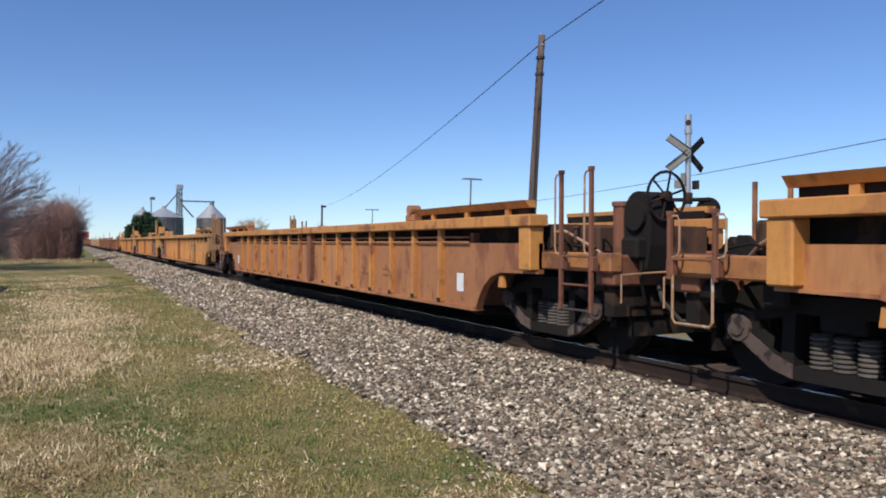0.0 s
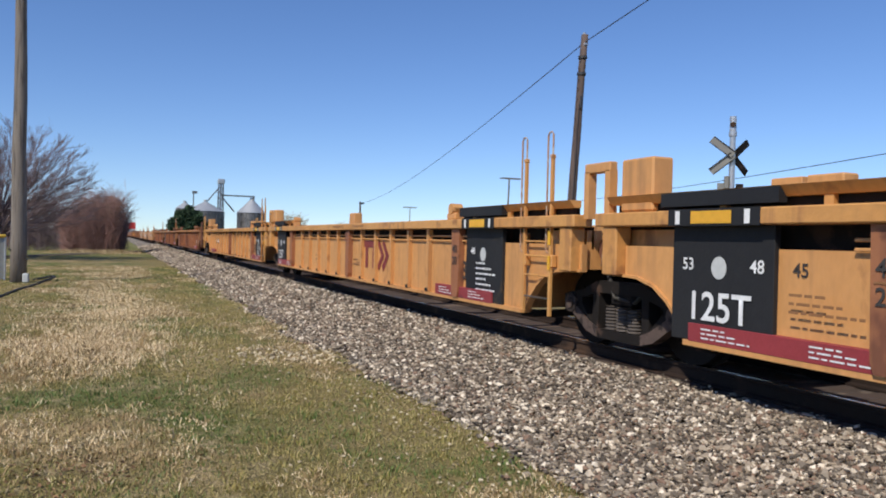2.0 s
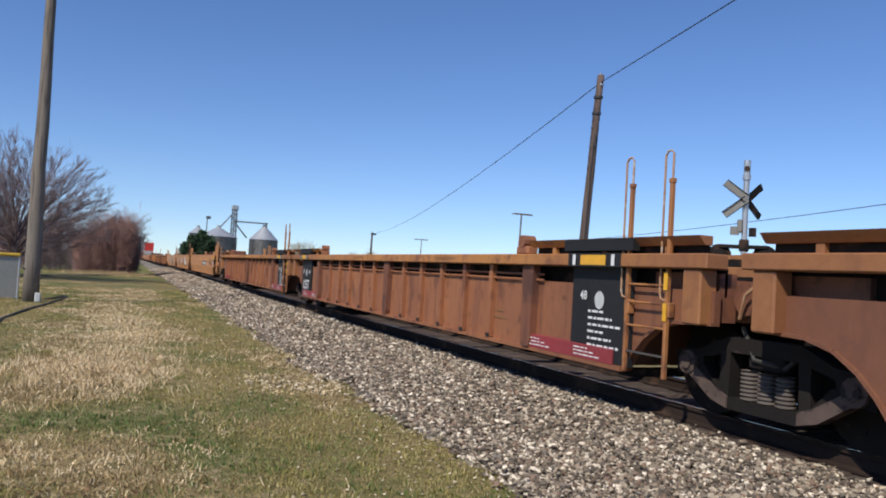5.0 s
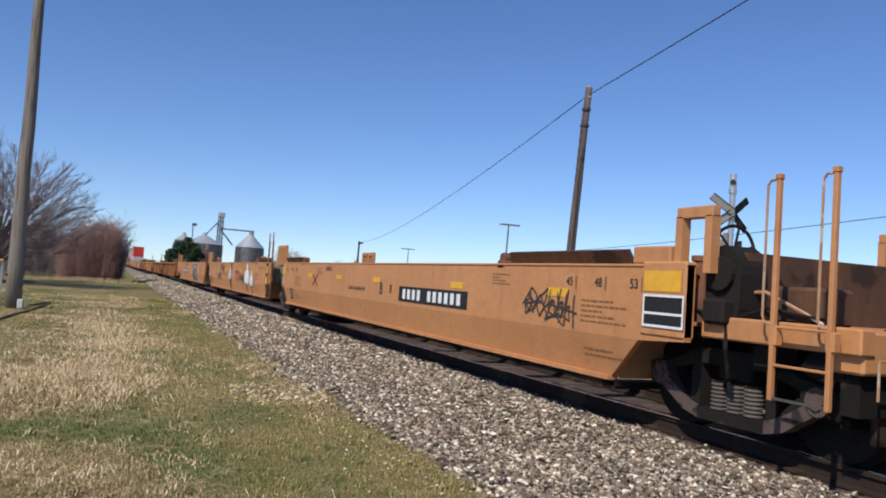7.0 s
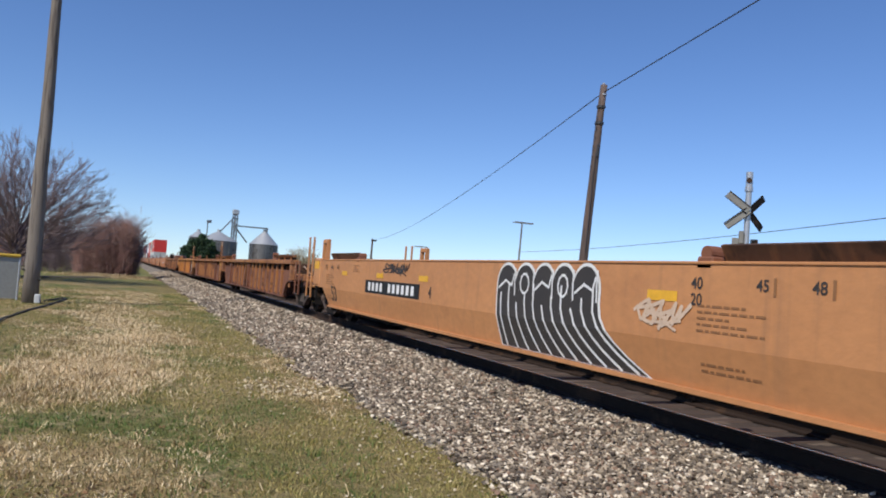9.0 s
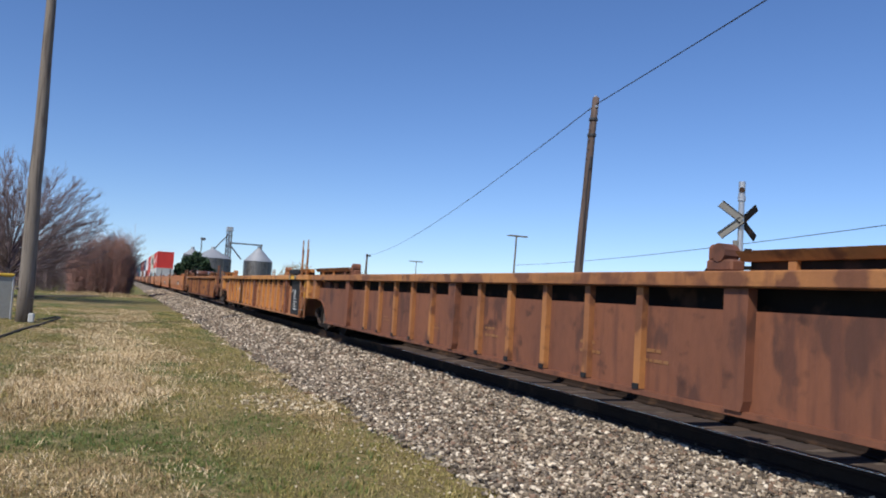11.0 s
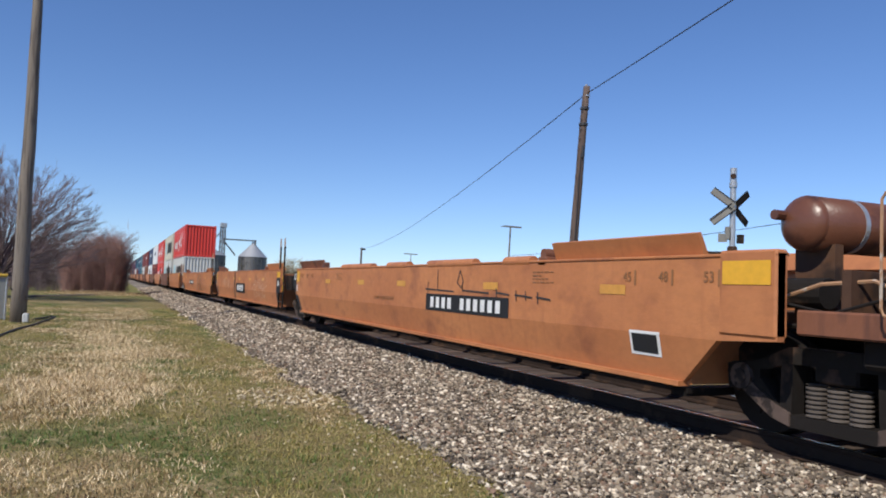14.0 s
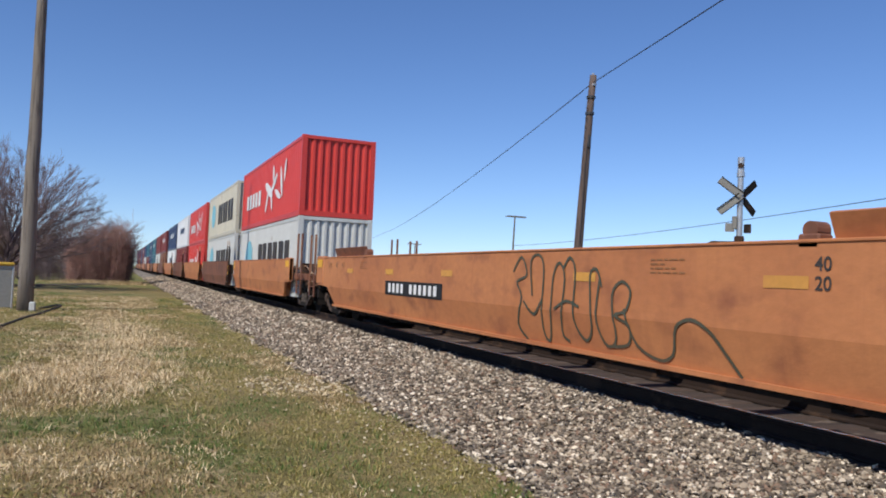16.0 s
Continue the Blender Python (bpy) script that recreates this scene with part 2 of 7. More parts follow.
M = {
    "yellow": surface("yellow_car_paint", (0.64, 0.32, 0.112), (0.555, 0.265, 0.09), (0.32, 0.14, 0.05), 0.5, cover=0.62, stretch=STREAK, streaks=(0.45, 0.225, 0.085), scuffed=False),
    "ochre": surface("dulled_yellow_car_paint", (0.64, 0.32, 0.112), (0.555, 0.265, 0.09), (0.32, 0.14, 0.05), 0.5, cover=0.62, stretch=STREAK, streaks=(0.45, 0.225, 0.085), scuffed=False, rusty_ends=(0.3, 0.165, 0.078), end_share=0.9, low_end=True),
    "yellow_top": surface("yellow_chord_paint", (0.63, 0.32, 0.1), (0.55, 0.26, 0.075), (0.34, 0.15, 0.05), 0.5, cover=0.62, streaks=(0.36, 0.165, 0.06), scuffed=False),
    "ochre_top": surface("dulled_yellow_chord_paint", (0.63, 0.32, 0.1), (0.55, 0.26, 0.075), (0.34, 0.15, 0.05), 0.5, cover=0.62, streaks=(0.36, 0.165, 0.06), scuffed=False, rusty_ends=(0.3, 0.165, 0.078), end_share=0.9, low_end=True),
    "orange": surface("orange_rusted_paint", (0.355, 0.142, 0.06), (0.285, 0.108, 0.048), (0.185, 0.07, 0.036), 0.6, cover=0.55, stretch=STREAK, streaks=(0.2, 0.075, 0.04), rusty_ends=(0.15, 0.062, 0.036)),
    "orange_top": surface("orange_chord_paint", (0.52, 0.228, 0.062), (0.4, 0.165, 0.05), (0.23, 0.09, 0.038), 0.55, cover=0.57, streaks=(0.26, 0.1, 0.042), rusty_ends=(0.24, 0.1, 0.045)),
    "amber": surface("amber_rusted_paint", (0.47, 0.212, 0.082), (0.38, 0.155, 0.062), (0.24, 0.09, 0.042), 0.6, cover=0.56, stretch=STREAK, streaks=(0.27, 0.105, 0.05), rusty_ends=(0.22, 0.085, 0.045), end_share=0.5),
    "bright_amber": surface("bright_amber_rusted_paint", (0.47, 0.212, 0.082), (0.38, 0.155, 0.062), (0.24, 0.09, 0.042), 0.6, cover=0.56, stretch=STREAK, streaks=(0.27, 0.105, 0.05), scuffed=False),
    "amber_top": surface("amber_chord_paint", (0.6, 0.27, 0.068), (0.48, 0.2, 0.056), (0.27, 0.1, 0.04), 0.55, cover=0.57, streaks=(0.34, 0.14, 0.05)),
    "bright_amber_top": surface("bright_amber_chord_paint", (0.6, 0.27, 0.068), (0.48, 0.2, 0.056), (0.27, 0.1, 0.04), 0.55, cover=0.57, streaks=(0.34, 0.14, 0.05), scuffed=False),
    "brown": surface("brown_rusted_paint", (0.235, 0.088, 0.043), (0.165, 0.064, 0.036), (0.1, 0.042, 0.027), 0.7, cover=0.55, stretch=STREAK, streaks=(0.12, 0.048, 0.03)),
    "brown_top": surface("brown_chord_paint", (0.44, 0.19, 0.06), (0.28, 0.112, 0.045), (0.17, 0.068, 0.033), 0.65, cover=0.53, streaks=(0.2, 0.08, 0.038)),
    "tan": surface("tan_car_paint", (0.55, 0.25, 0.098), (0.48, 0.212, 0.082), (0.37, 0.155, 0.062), 0.5, cover=0.58, stretch=LONG, edge=0.3, bump=0.08, streaks=(0.43, 0.2, 0.084), scuffed=False),
    "rust_orange": surface("orange_slab_paint", (0.54, 0.215, 0.08), (0.43, 0.153, 0.057), (0.28, 0.097, 0.044), 0.6, cover=0.52, stretch=LONG, edge=0.22, bump=0.1, streaks=(0.44, 0.165, 0.063), scuffed=False),
    "flap": surface("dark_brown_flap_tone", (0.11, 0.056, 0.032), (0.075, 0.04, 0.026), (0.04, 0.024, 0.017), 0.75, streaks=(0.16, 0.075, 0.035), gloss=0.25),
    "black": surface("black_panel_paint", (0.018, 0.018, 0.02), (0.025, 0.025, 0.026), (0.06, 0.045, 0.03), 0.6, cover=0.66, gloss=0.25),
    "truck": surface("grimy_cast_steel", (0.022, 0.018, 0.016), (0.014, 0.012, 0.011), (0.085, 0.052, 0.038), 0.8, cover=0.62, gloss=0.15),
    # Also carries the shade of the slots under chords and guide rails.
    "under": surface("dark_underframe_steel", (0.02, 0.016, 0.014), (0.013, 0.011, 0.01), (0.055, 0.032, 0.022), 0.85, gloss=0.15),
    "steel": surface("worn_bright_steel", (0.33, 0.31, 0.3), (0.22, 0.2, 0.19), None, 0.35, 0.9),
    "grab": surface("worn_grab_bar_paint", (0.46, 0.27, 0.15), (0.33, 0.17, 0.09), (0.5, 0.42, 0.34), 0.5, big=3.0),
    "galv": surface("galvanised_steel", (0.55, 0.56, 0.57), (0.43, 0.44, 0.46), None, 0.4, 0.6, big=0.3),
    "signback": surface("dull_aluminium_sign_back", (0.25, 0.235, 0.2), (0.18, 0.17, 0.15), None, 0.5, 0.3),
    "coil": surface("dusty_spring_steel", (0.15, 0.125, 0.108), (0.09, 0.075, 0.066), None, 0.7, gloss=0.2),
    # Lighter brown: sunlight on the lower truck frame is put into the colour.
    "lit_cast": surface("sunlit_cast_steel", (0.13, 0.092, 0.076), (0.075, 0.054, 0.046), (0.035, 0.027, 0.024), 0.8, big=2.5, cover=0.52, gloss=0.2),
    # Bin walls: weathered steel darkened for the shade on their sides.
    "bin": surface("shaded_weathered_bin_steel", (0.2, 0.195, 0.19), (0.14, 0.135, 0.135), (0.1, 0.095, 0.09), 0.42, 0.6, big=0.3),
    # Lighter steel that puts the sun on the bin roofs into the colour.
    "binroof": surface("sunlit_galvanised_bin_roof", (0.5, 0.51, 0.52), (0.4, 0.41, 0.42), None, 0.45, 0.4, big=0.3),
    "tankpaint": surface("dark_brown_tank_paint", (0.16, 0.062, 0.034), (0.1, 0.04, 0.026), (0.05, 0.024, 0.018), 0.32),
    "rail": surface("rusty_rail_steel", (0.04, 0.026, 0.02), (0.026, 0.018, 0.015), (0.07, 0.042, 0.028), 0.85, gloss=0.15),
    "railtop": surface("polished_rail_head", (0.5, 0.48, 0.46), (0.4, 0.38, 0.36), None, 0.25, 1.0),
    "tie": surface("weathered_tie_wood", (0.085, 0.056, 0.042), (0.055, 0.038, 0.03), (0.15, 0.105, 0.08), 0.9, stretch=(0.3, 2, 2), small=30),
    "wood": surface("weathered_pole_wood", (0.13, 0.09, 0.074), (0.085, 0.06, 0.052), (0.05, 0.036, 0.032), 0.9, stretch=(5, 5, 0.35), small=20),
    "greywood": surface("grey_pole_wood", (0.225, 0.19, 0.155), (0.165, 0.138, 0.113), (0.11, 0.09, 0.075), 0.85, stretch=(5, 5, 0.3), small=26, cover=0.52, bump=0.4),
    "bark": surface("tree_bark", (0.19, 0.15, 0.135), (0.13, 0.1, 0.092), None, 0.95, stretch=(3, 3, 0.5)),
    "white": surface("white_lettering_paint", (0.8, 0.8, 0.78), (0.7, 0.69, 0.67), None, 0.5, bump=0),
    "ink": surface("black_lettering_paint", (0.035, 0.03, 0.028), (0.05, 0.042, 0.036), None, 0.6, bump=0),
    "maroon": surface("maroon_lettering_paint", (0.23, 0.035, 0.035), (0.19, 0.03, 0.03), None, 0.5, bump=0),
    "redsign": surface("red_stripe_paint", (0.30, 0.04, 0.045), (0.24, 0.035, 0.04), (0.12, 0.03, 0.03), 0.5, cover=0.64),
    "patch": surface("yellow_reflector_paint", (0.80, 0.43, 0.03), (0.72, 0.37, 0.03), None, 0.4, bump=0),
    "faded_patch": surface("faded_reflector_paint", (0.66, 0.33, 0.055), (0.56, 0.26, 0.06), None, 0.5, bump=0),
    "spray": surface("pale_spray_paint", (0.66, 0.5, 0.37), (0.55, 0.39, 0.27), None, 0.6, bump=0),
    "faint": surface("faded_stencil_paint", (0.29, 0.135, 0.052), (0.23, 0.105, 0.042), None, 0.6, bump=0),
    "green_spray": surface("dark_green_spray_paint", (0.055, 0.07, 0.045), (0.09, 0.075, 0.045), None, 0.6, bump=0),
    "cred": surface("red_container_paint", (0.62, 0.055, 0.042), (0.55, 0.045, 0.036), (0.36, 0.04, 0.032), 0.45, cover=0.72),
    "cgrey": surface("pale_grey_container_paint", (0.56, 0.57, 0.55), (0.5, 0.51, 0.49), (0.3, 0.22, 0.16), 0.5, cover=0.7),
    "ccream": surface("cream_container_paint", (0.58, 0.54, 0.43), (0.5, 0.47, 0.38), (0.3, 0.22, 0.14), 0.5, cover=0.66),
    "cwhite": surface("white_container_paint", (0.74, 0.75, 0.75), (0.66, 0.67, 0.68), (0.4, 0.34, 0.28), 0.45, cover=0.72),
    "cblue": surface("navy_container_paint", (0.03, 0.05, 0.12), (0.028, 0.042, 0.1), (0.06, 0.05, 0.06), 0.45, cover=0.7),
    "cteal": surface("teal_container_paint", (0.03, 0.14, 0.19), (0.03, 0.11, 0.15), None, 0.45),
    "cmaroon": surface("maroon_container_paint", (0.2, 0.035, 0.03), (0.16, 0.03, 0.028), (0.1, 0.03, 0.025), 0.5, cover=0.66),
    "cbrown": surface("brown_container_paint", (0.22, 0.09, 0.05), (0.17, 0.07, 0.04), None, 0.55),
    "skyblue": surface("light_blue_emblem_paint", (0.22, 0.55, 0.65), (0.2, 0.5, 0.6), None, 0.5, bump=0),
    "mesh_fence": surface("grey_fence_sheeting", (0.37, 0.375, 0.34), (0.3, 0.305, 0.28), None, 0.6),
    "cap": surface("yellow_fence_cap", (0.68, 0.45, 0.06), (0.6, 0.38, 0.05), None, 0.5),
    "wire": surface("black_wire_sheath", (0.03, 0.03, 0.034), (0.04, 0.04, 0.044), None, 0.6, bump=0),
    "lens": surface("dark_signal_lens", (0.06, 0.008, 0.008), (0.05, 0.008, 0.008), None, 0.15, bump=0),
    "hose": surface("dusty_black_rubber", (0.035, 0.032, 0.028), (0.05, 0.045, 0.036), None, 0.7),
}

# ---------------------------------------------------------------- mesh helpers
TX, RAIL, SPEED = 6.3, 0.48, 20.4


def bx(bm, x0, x1, y0, y1, z0, z1, bevel=0.0):
    m4 = Matrix.Translation(((x0 + x1) / 2, (y0 + y1) / 2, (z0 + z1) / 2)) @ Matrix.Diagonal((abs(x1 - x0), abs(y1 - y0), abs(z1 - z0), 1))
    r = bmesh.ops.create_cube(bm, size=1, matrix=m4)
    if bevel:
        edges = list({e for v in r["verts"] for e in v.link_edges})
        bmesh.ops.bevel(bm, geom=edges, offset=bevel, segments=1, affect='EDGES')
    return bm


def rod(bm, p0, p1, r, r1=None, n=8):
    p0, p1 = Vector(p0), Vector(p1)
    way = p1 - p0
    m4 = Matrix.Translation((p0 + p1) / 2) @ way.to_track_quat('Z', 'Y').to_matrix().to_4x4()
    bmesh.ops.create_cone(bm, cap_ends=True, segments=n, radius1=r, radius2=r if r1 is None else r1, depth=way.length, matrix=m4)
    return bm


def ring(bm, center, axis, radius, thick, n=20):
    """A thin hoop."""
    q = Vector(axis).to_track_quat('Z', 'Y').to_matrix()
    pts = [Vector(center) + q @ Vector((radius * math.cos(a), radius * math.sin(a), 0)) for a in [2 * math.pi * i / n for i in range(n)]]
    for a, b in zip(pts, pts[1:] + pts[:1]):
        rod(bm, a, b, thick, n=6)
    return bm


def tube(bm, pts, r, n=6):
    """One connected tube through the points."""
    pts = [Vector(p) for p in pts]
    rings = []
    for i, p in enumerate(pts):
        way = (pts[min(i + 1, len(pts) - 1)] - pts[max(i - 1, 0)]).normalized()
        s = way.cross(Vector((0.1, 0.2, 1))).normalized()
        t = way.cross(s)
        rings.append([bm.verts.new(p + s * (r * math.cos(2 * math.pi * k / n)) + t * (r * math.sin(2 * math.pi * k / n))) for k in range(n)])
    for a, b in zip(rings, rings[1:]):
        for k in range(n):
            bm.faces.new((a[k], a[(k + 1) % n], b[(k + 1) % n], b[k]))
    bm.faces.new(rings[0][::-1])
    bm.faces.new(rings[-1])
    bmesh.ops.recalc_face_normals(bm, faces=list(bm.faces))
    return bm


def plate(bm, outline, x0, x1):
    """A plate cut to an outline of (y, z), from x0 to x1."""
    a = [bm.verts.new((x0, y, z)) for y, z in outline]
    b = [bm.verts.new((x1, y, z)) for y, z in outline]
    fs = [bm.faces.new(a), bm.faces.new(b[::-1])]
    for i in range(len(a)):
        j = (i + 1) % len(a)
        fs.append(bm.faces.new((a[j], a[i], b[i], b[j])))
    bmesh.ops.recalc_face_normals(bm, faces=fs)
    return bm


def solid(name, bm, material, smooth=False):
    me = bpy.data.meshes.new(name)
    bm.to_mesh(me)
    bm.free()
    me.materials.append(M[material] if isinstance(material, str) else material)
    if smooth:
        me.shade_smooth()
    return me


def part(name, bm, material, parent, label="", at=None, smooth=False):
    me = bm if isinstance(bm, bpy.types.Mesh) else solid(name, bm, material, smooth)
    ob = new(name, me)
    ob.parent = parent
    if at is not None:
        ob.matrix_basis = at
    if label:
        ob["label"] = label
    return ob


def thing(name, at, label, category, group="", kind=""):
    ob = new(name)
    ob.matrix_basis = at
    ob.empty_display_size = 0.3
    return tagged(ob, label, category, group, kind)


def B():
    return bmesh.new()


def mesh_from(name, verts, faces, material):
    me = bpy.data.meshes.new(name)
    me.from_pydata(verts, [], faces)
    me.materials.append(material)
    return me


# ---------------------------------------------------------------- lettering and paint on the car sides
FONT = {}


def letters(text, height, material):
    """Flat lettering as a mesh: reads along -y, stands along z, faces -x, centred."""
    key = (text, height, material)
    if key not in FONT:
        cu = bpy.data.curves.new("lettering", 'FONT')
        cu.body, cu.size, cu.align_x, cu.align_y, cu.offset = text, height * 1.38, 'CENTER', 'CENTER', height * 0.02
        ob = bpy.data.objects.new("lettering", cu)
        me = bpy.data.meshes.new_from_object(ob)
        bpy.data.objects.remove(ob)
        turn = Matrix(((0, 0, -1, 0), (-1, 0, 0, 0), (0, 1, 0, 0), (0, 0, 0, 1)))
        me.transform(turn)
        me.materials.clear()
        me.materials.append(M[material])
        FONT[key] = me
    return FONT[key]


def rect(bm, y0, y1, z0, z1):
    bm.faces.new([bm.verts.new((0, y, z)) for y, z in ((y0, z0), (y0, z1), (y1, z1), (y1, z0))])


def oval(bm, y, z, ry, rz, n=20, turn=0.0):
    pts = []
    for i in range(n):
        a = 2 * math.pi * i / n
        u, v = ry * math.cos(a), rz * math.sin(a)
        pts.append((y + u * math.cos(turn) - v * math.sin(turn), z + u * math.sin(turn) + v * math.cos(turn)))
    bm.faces.new([bm.verts.new((0, a, b)) for a, b in pts])


def stroke(bm, pts, w):
    """A painted line of width w through points (y, z)."""
    for (a, b), (c, d) in zip(pts, pts[1:]):
        ln = math.hypot(c - a, d - b) or 1
        u, v = (c - a) / ln * w / 2, (d - b) / ln * w / 2
        bm.faces.new([bm.verts.new((0, p, q)) for p, q in ((a - u - v, b - v + u), (c + u - v, d + v + u), (c + u + v, d + v - u), (a - u + v, b - v - u))])


def curve(pts, n=4):
    """Points of a smooth line through the given ones."""
    out = []
    ext = [pts[0]] + list(pts) + [pts[-1]]
    for p0, p1, p2, p3 in zip(ext, ext[1:], ext[2:], ext[3:]):
        for i in range(n):
            t = i / n
            out.append(tuple(0.5 * (2 * q1 + (q2 - q0) * t + (2 * q0 - 5 * q1 + 4 * q2 - q3) * t * t + (3 * q1 - q0 - 3 * q2 + q3) * t ** 3) for q0, q1, q2, q3 in zip(p0, p1, p2, p3)))
    return out + [tuple(pts[-1])]


def slab_x(z):
    return -1.5 + max(0.0, 0.82 - z) * 0.2


def paint_on(bm, unit, name, material, label, lift=0.006, slab=True, x=-1.402):
    """Lays flat paint (built at x = 0 in y, z) on the side of a car."""
    step = min(0.0003, 0.003 / max(1, len(bm.faces)))
    for i, f in enumerate(list(bm.faces)):
        for v in f.verts:
            v.co.x = -step * i
    if slab:
        bmesh.ops.bisect_plane(bm, geom=list(bm.verts) + list(bm.edges) + list(bm.faces), plane_co=(0, 0, 0.82), plane_no=(0, 0, 1))
    for v in bm.verts:
        v.co.x += (slab_x(v.co.z) if slab else x) - lift
    bmesh.ops.recalc_face_normals(bm, faces=list(bm.faces))
    small_print = name in ("faded_stencil", "stencil_bars", "chord_stencil", "pale_placard")
    return tagged(part(name, bm, material, unit, label), kind="stuff" if small_print else "")


def bars(bm, y0, y1, z, h, n, gap=0.3):
    """A row of n plain bars, for writing that is not spelt out."""
    w = (y1 - y0) / n
    for i in range(n):
        rect(bm, y0 + w * (i + gap / 2), y0 + w * (i + 1 - gap / 2), z - h / 2, z + h / 2)


def text_lines(bm, y0, y1, z0, z1, n):
    """Small print that cannot be read: n lines of short bars, one for each word."""
    h = (z1 - z0) / n
    for i in range(n):
        y = y1
        end = y1 - (y1 - y0) * (1 - 0.25 * ((i * 7) % 3))
        k = i
        while y > end + 0.03:
            w = (0.09, 0.05, 0.12, 0.07)[k % 4]
            rect(bm, max(end, y - w), y, z0 + h * (i + 0.33), z0 + h * (i + 0.67))
            y -= w + 0.022
            k += 1


# ---------------------------------------------------------------- bogies
WHEELSETS = ([], [])
BOGIE = {}


def bogie_meshes():
    b = B()
    for s in (-1, 1):
        x = s * 0.72
        rod(b, (x - 0.065, 0, 0), (x + 0.065, 0, 0), 0.46, n=44)
        rod(b, (x - s * 0.08 - 0.02, 0, 0), (x - s * 0.08 + 0.02, 0, 0), 0.49, n=44)
        rod(b, (x + s * 0.06, 0, 0), (x + s * 0.12, 0, 0), 0.17, n=12)
        for k in range(4):
            a = k * math.pi / 2
            bx(b, x + s * 0.066 - 0.01, x + s * 0.066 + 0.01, 0.3 * math.cos(a) - 0.03, 0.3 * math.cos(a) + 0.03, 0.3 * math.sin(a) - 0.03, 0.3 * math.sin(a) + 0.03)
    rod(b, (-0.95, 0, 0), (0.95, 0, 0), 0.085, n=12)
    BOGIE["wheelset"] = solid("wheelset", b, "truck")
    b = B()
    top = [(-1.12, 0.52), (-1.05, 0.62), (-0.75, 0.66), (-0.42, 0.80), (0.42, 0.80), (0.75, 0.66), (1.05, 0.62), (1.12, 0.52)]
    low = [(1.1, 0.38), (0.72, 0.42), (0.62, 0.22), (0.42, 0.13), (-0.42, 0.13), (-0.62, 0.22), (-0.72, 0.42), (-1.1, 0.38)]
    plate(b, top + [(0.62, 0.6), (0.42, 0.66), (-0.42, 0.66), (-0.62, 0.6), (-0.9, 0.52)], -1.06, -0.9)
    plate(b, low + [(-0.72, 0.5), (-0.52, 0.3), (-0.4, 0.24), (0.4, 0.24), (0.52, 0.3), (0.72, 0.5)], -1.06, -0.9)
    for s in (-1, 1):
        plate(b, [(s * 0.40, 0.2), (s * 0.52, 0.2), (s * 0.5, 0.7), (s * 0.38, 0.7)], -1.055, -0.905)
        plate(b, [(s * 0.74, 0.38), (s * 1.1, 0.38), (s * 1.12, 0.6), (s * 0.74, 0.64)], -1.05, -0.91)
    BOGIE["frame_near"] = solid("side_frame", b, "truck")
    b = B()
    bx(b, 0.9, 1.06, -1.1, 1.1, 0.5, 0.64)
    bx(b, 0.9, 1.06, -0.5, 0.5, 0.14, 0.24)
    BOGIE["frame_far"] = solid("side_frame", b, "truck")
    b = B()
    n, rings = 12, []
    for k in range(22):
        z, r = 0.25 + k * 0.0125, (0.088, 0.088, 0.06)[k % 3]
        rings.append([b.verts.new((-0.985 + r * math.cos(2 * math.pi * q / n), r * math.sin(2 * math.pi * q / n), z)) for q in range(n)])
    for p, q in zip(rings, rings[1:]):
        for k in range(n):
            b.faces.new((p[k], p[(k + 1) % n], q[(k + 1) % n], q[k]))
    BOGIE["spring"] = solid("spring", b, "coil")
    b = B()
    bx(b, -1.03, 1.03, -0.2, 0.2, 0.53, 0.68, 0.02)
    BOGIE["bolster"] = solid("bolster", b, "truck")
    b = B()
    for s in (-1, 1):
        bx(b, -0.62, 0.62, s * 0.3 - 0.04, s * 0.3 + 0.04, 0.28, 0.46)
    bx(b, -0.3, 0.3, -0.3, 0.3, 0.3, 0.5)
    BOGIE["beam"] = solid("brake_beam", b, "under")
    b = B()
    rod(b, (-1.09, 0, 0), (-0.99, 0, 0), 0.12, n=12)
    rod(b, (-1.11, 0, 0), (-1.09, 0, 0), 0.07, n=8)
    BOGIE["cap"] = solid("bearing_cap", b, "lit_cast")
    for s in (-1, 1):
        b = plate(B(), [(s * y, z) for y, z in ((0.4, 0.14), (0.6, 0.19), (0.98, 0.43), (0.93, 0.53), (0.56, 0.31), (0.4, 0.25))], -1.078, -0.95)
        BOGIE["arm", s] = solid("frame_arm", b, "lit_cast")


bogie_meshes()


def bogie(unit, y):
    """A three-piece truck under a car; z = 0 is the top of the rail."""
    tr = part("truck", BOGIE["bolster"], None, unit, "grimy cast steel truck with coil springs", pose(0, y, 0))
    part("side_frame", BOGIE["frame_near"], None, tr)
    part("side_frame", BOGIE["frame_far"], None, tr)
    part("brake_beam", BOGIE["beam"], None, tr)
    for s in (-1, 1):
        part("frame_arm", BOGIE["arm", s], None, tr, "sloping arm of the side frame in a lighter, sunlit brown")
    for yy in (-0.2, 0.0, 0.2):
        part("spring", BOGIE["spring"], None, tr, at=pose(0, yy, 0))
    for k, s in enumerate((-1, 1)):
        w = part("wheelset", BOGIE["wheelset"], None, tr, at=pose(0, s * 0.87, 0.46))
        WHEELSETS[k].append(w)
        part("bearing_cap", BOGIE["cap"], None, tr, at=pose(0, s * 0.93, 0.5))


# ---------------------------------------------------------------- well cars
MOVERS = []


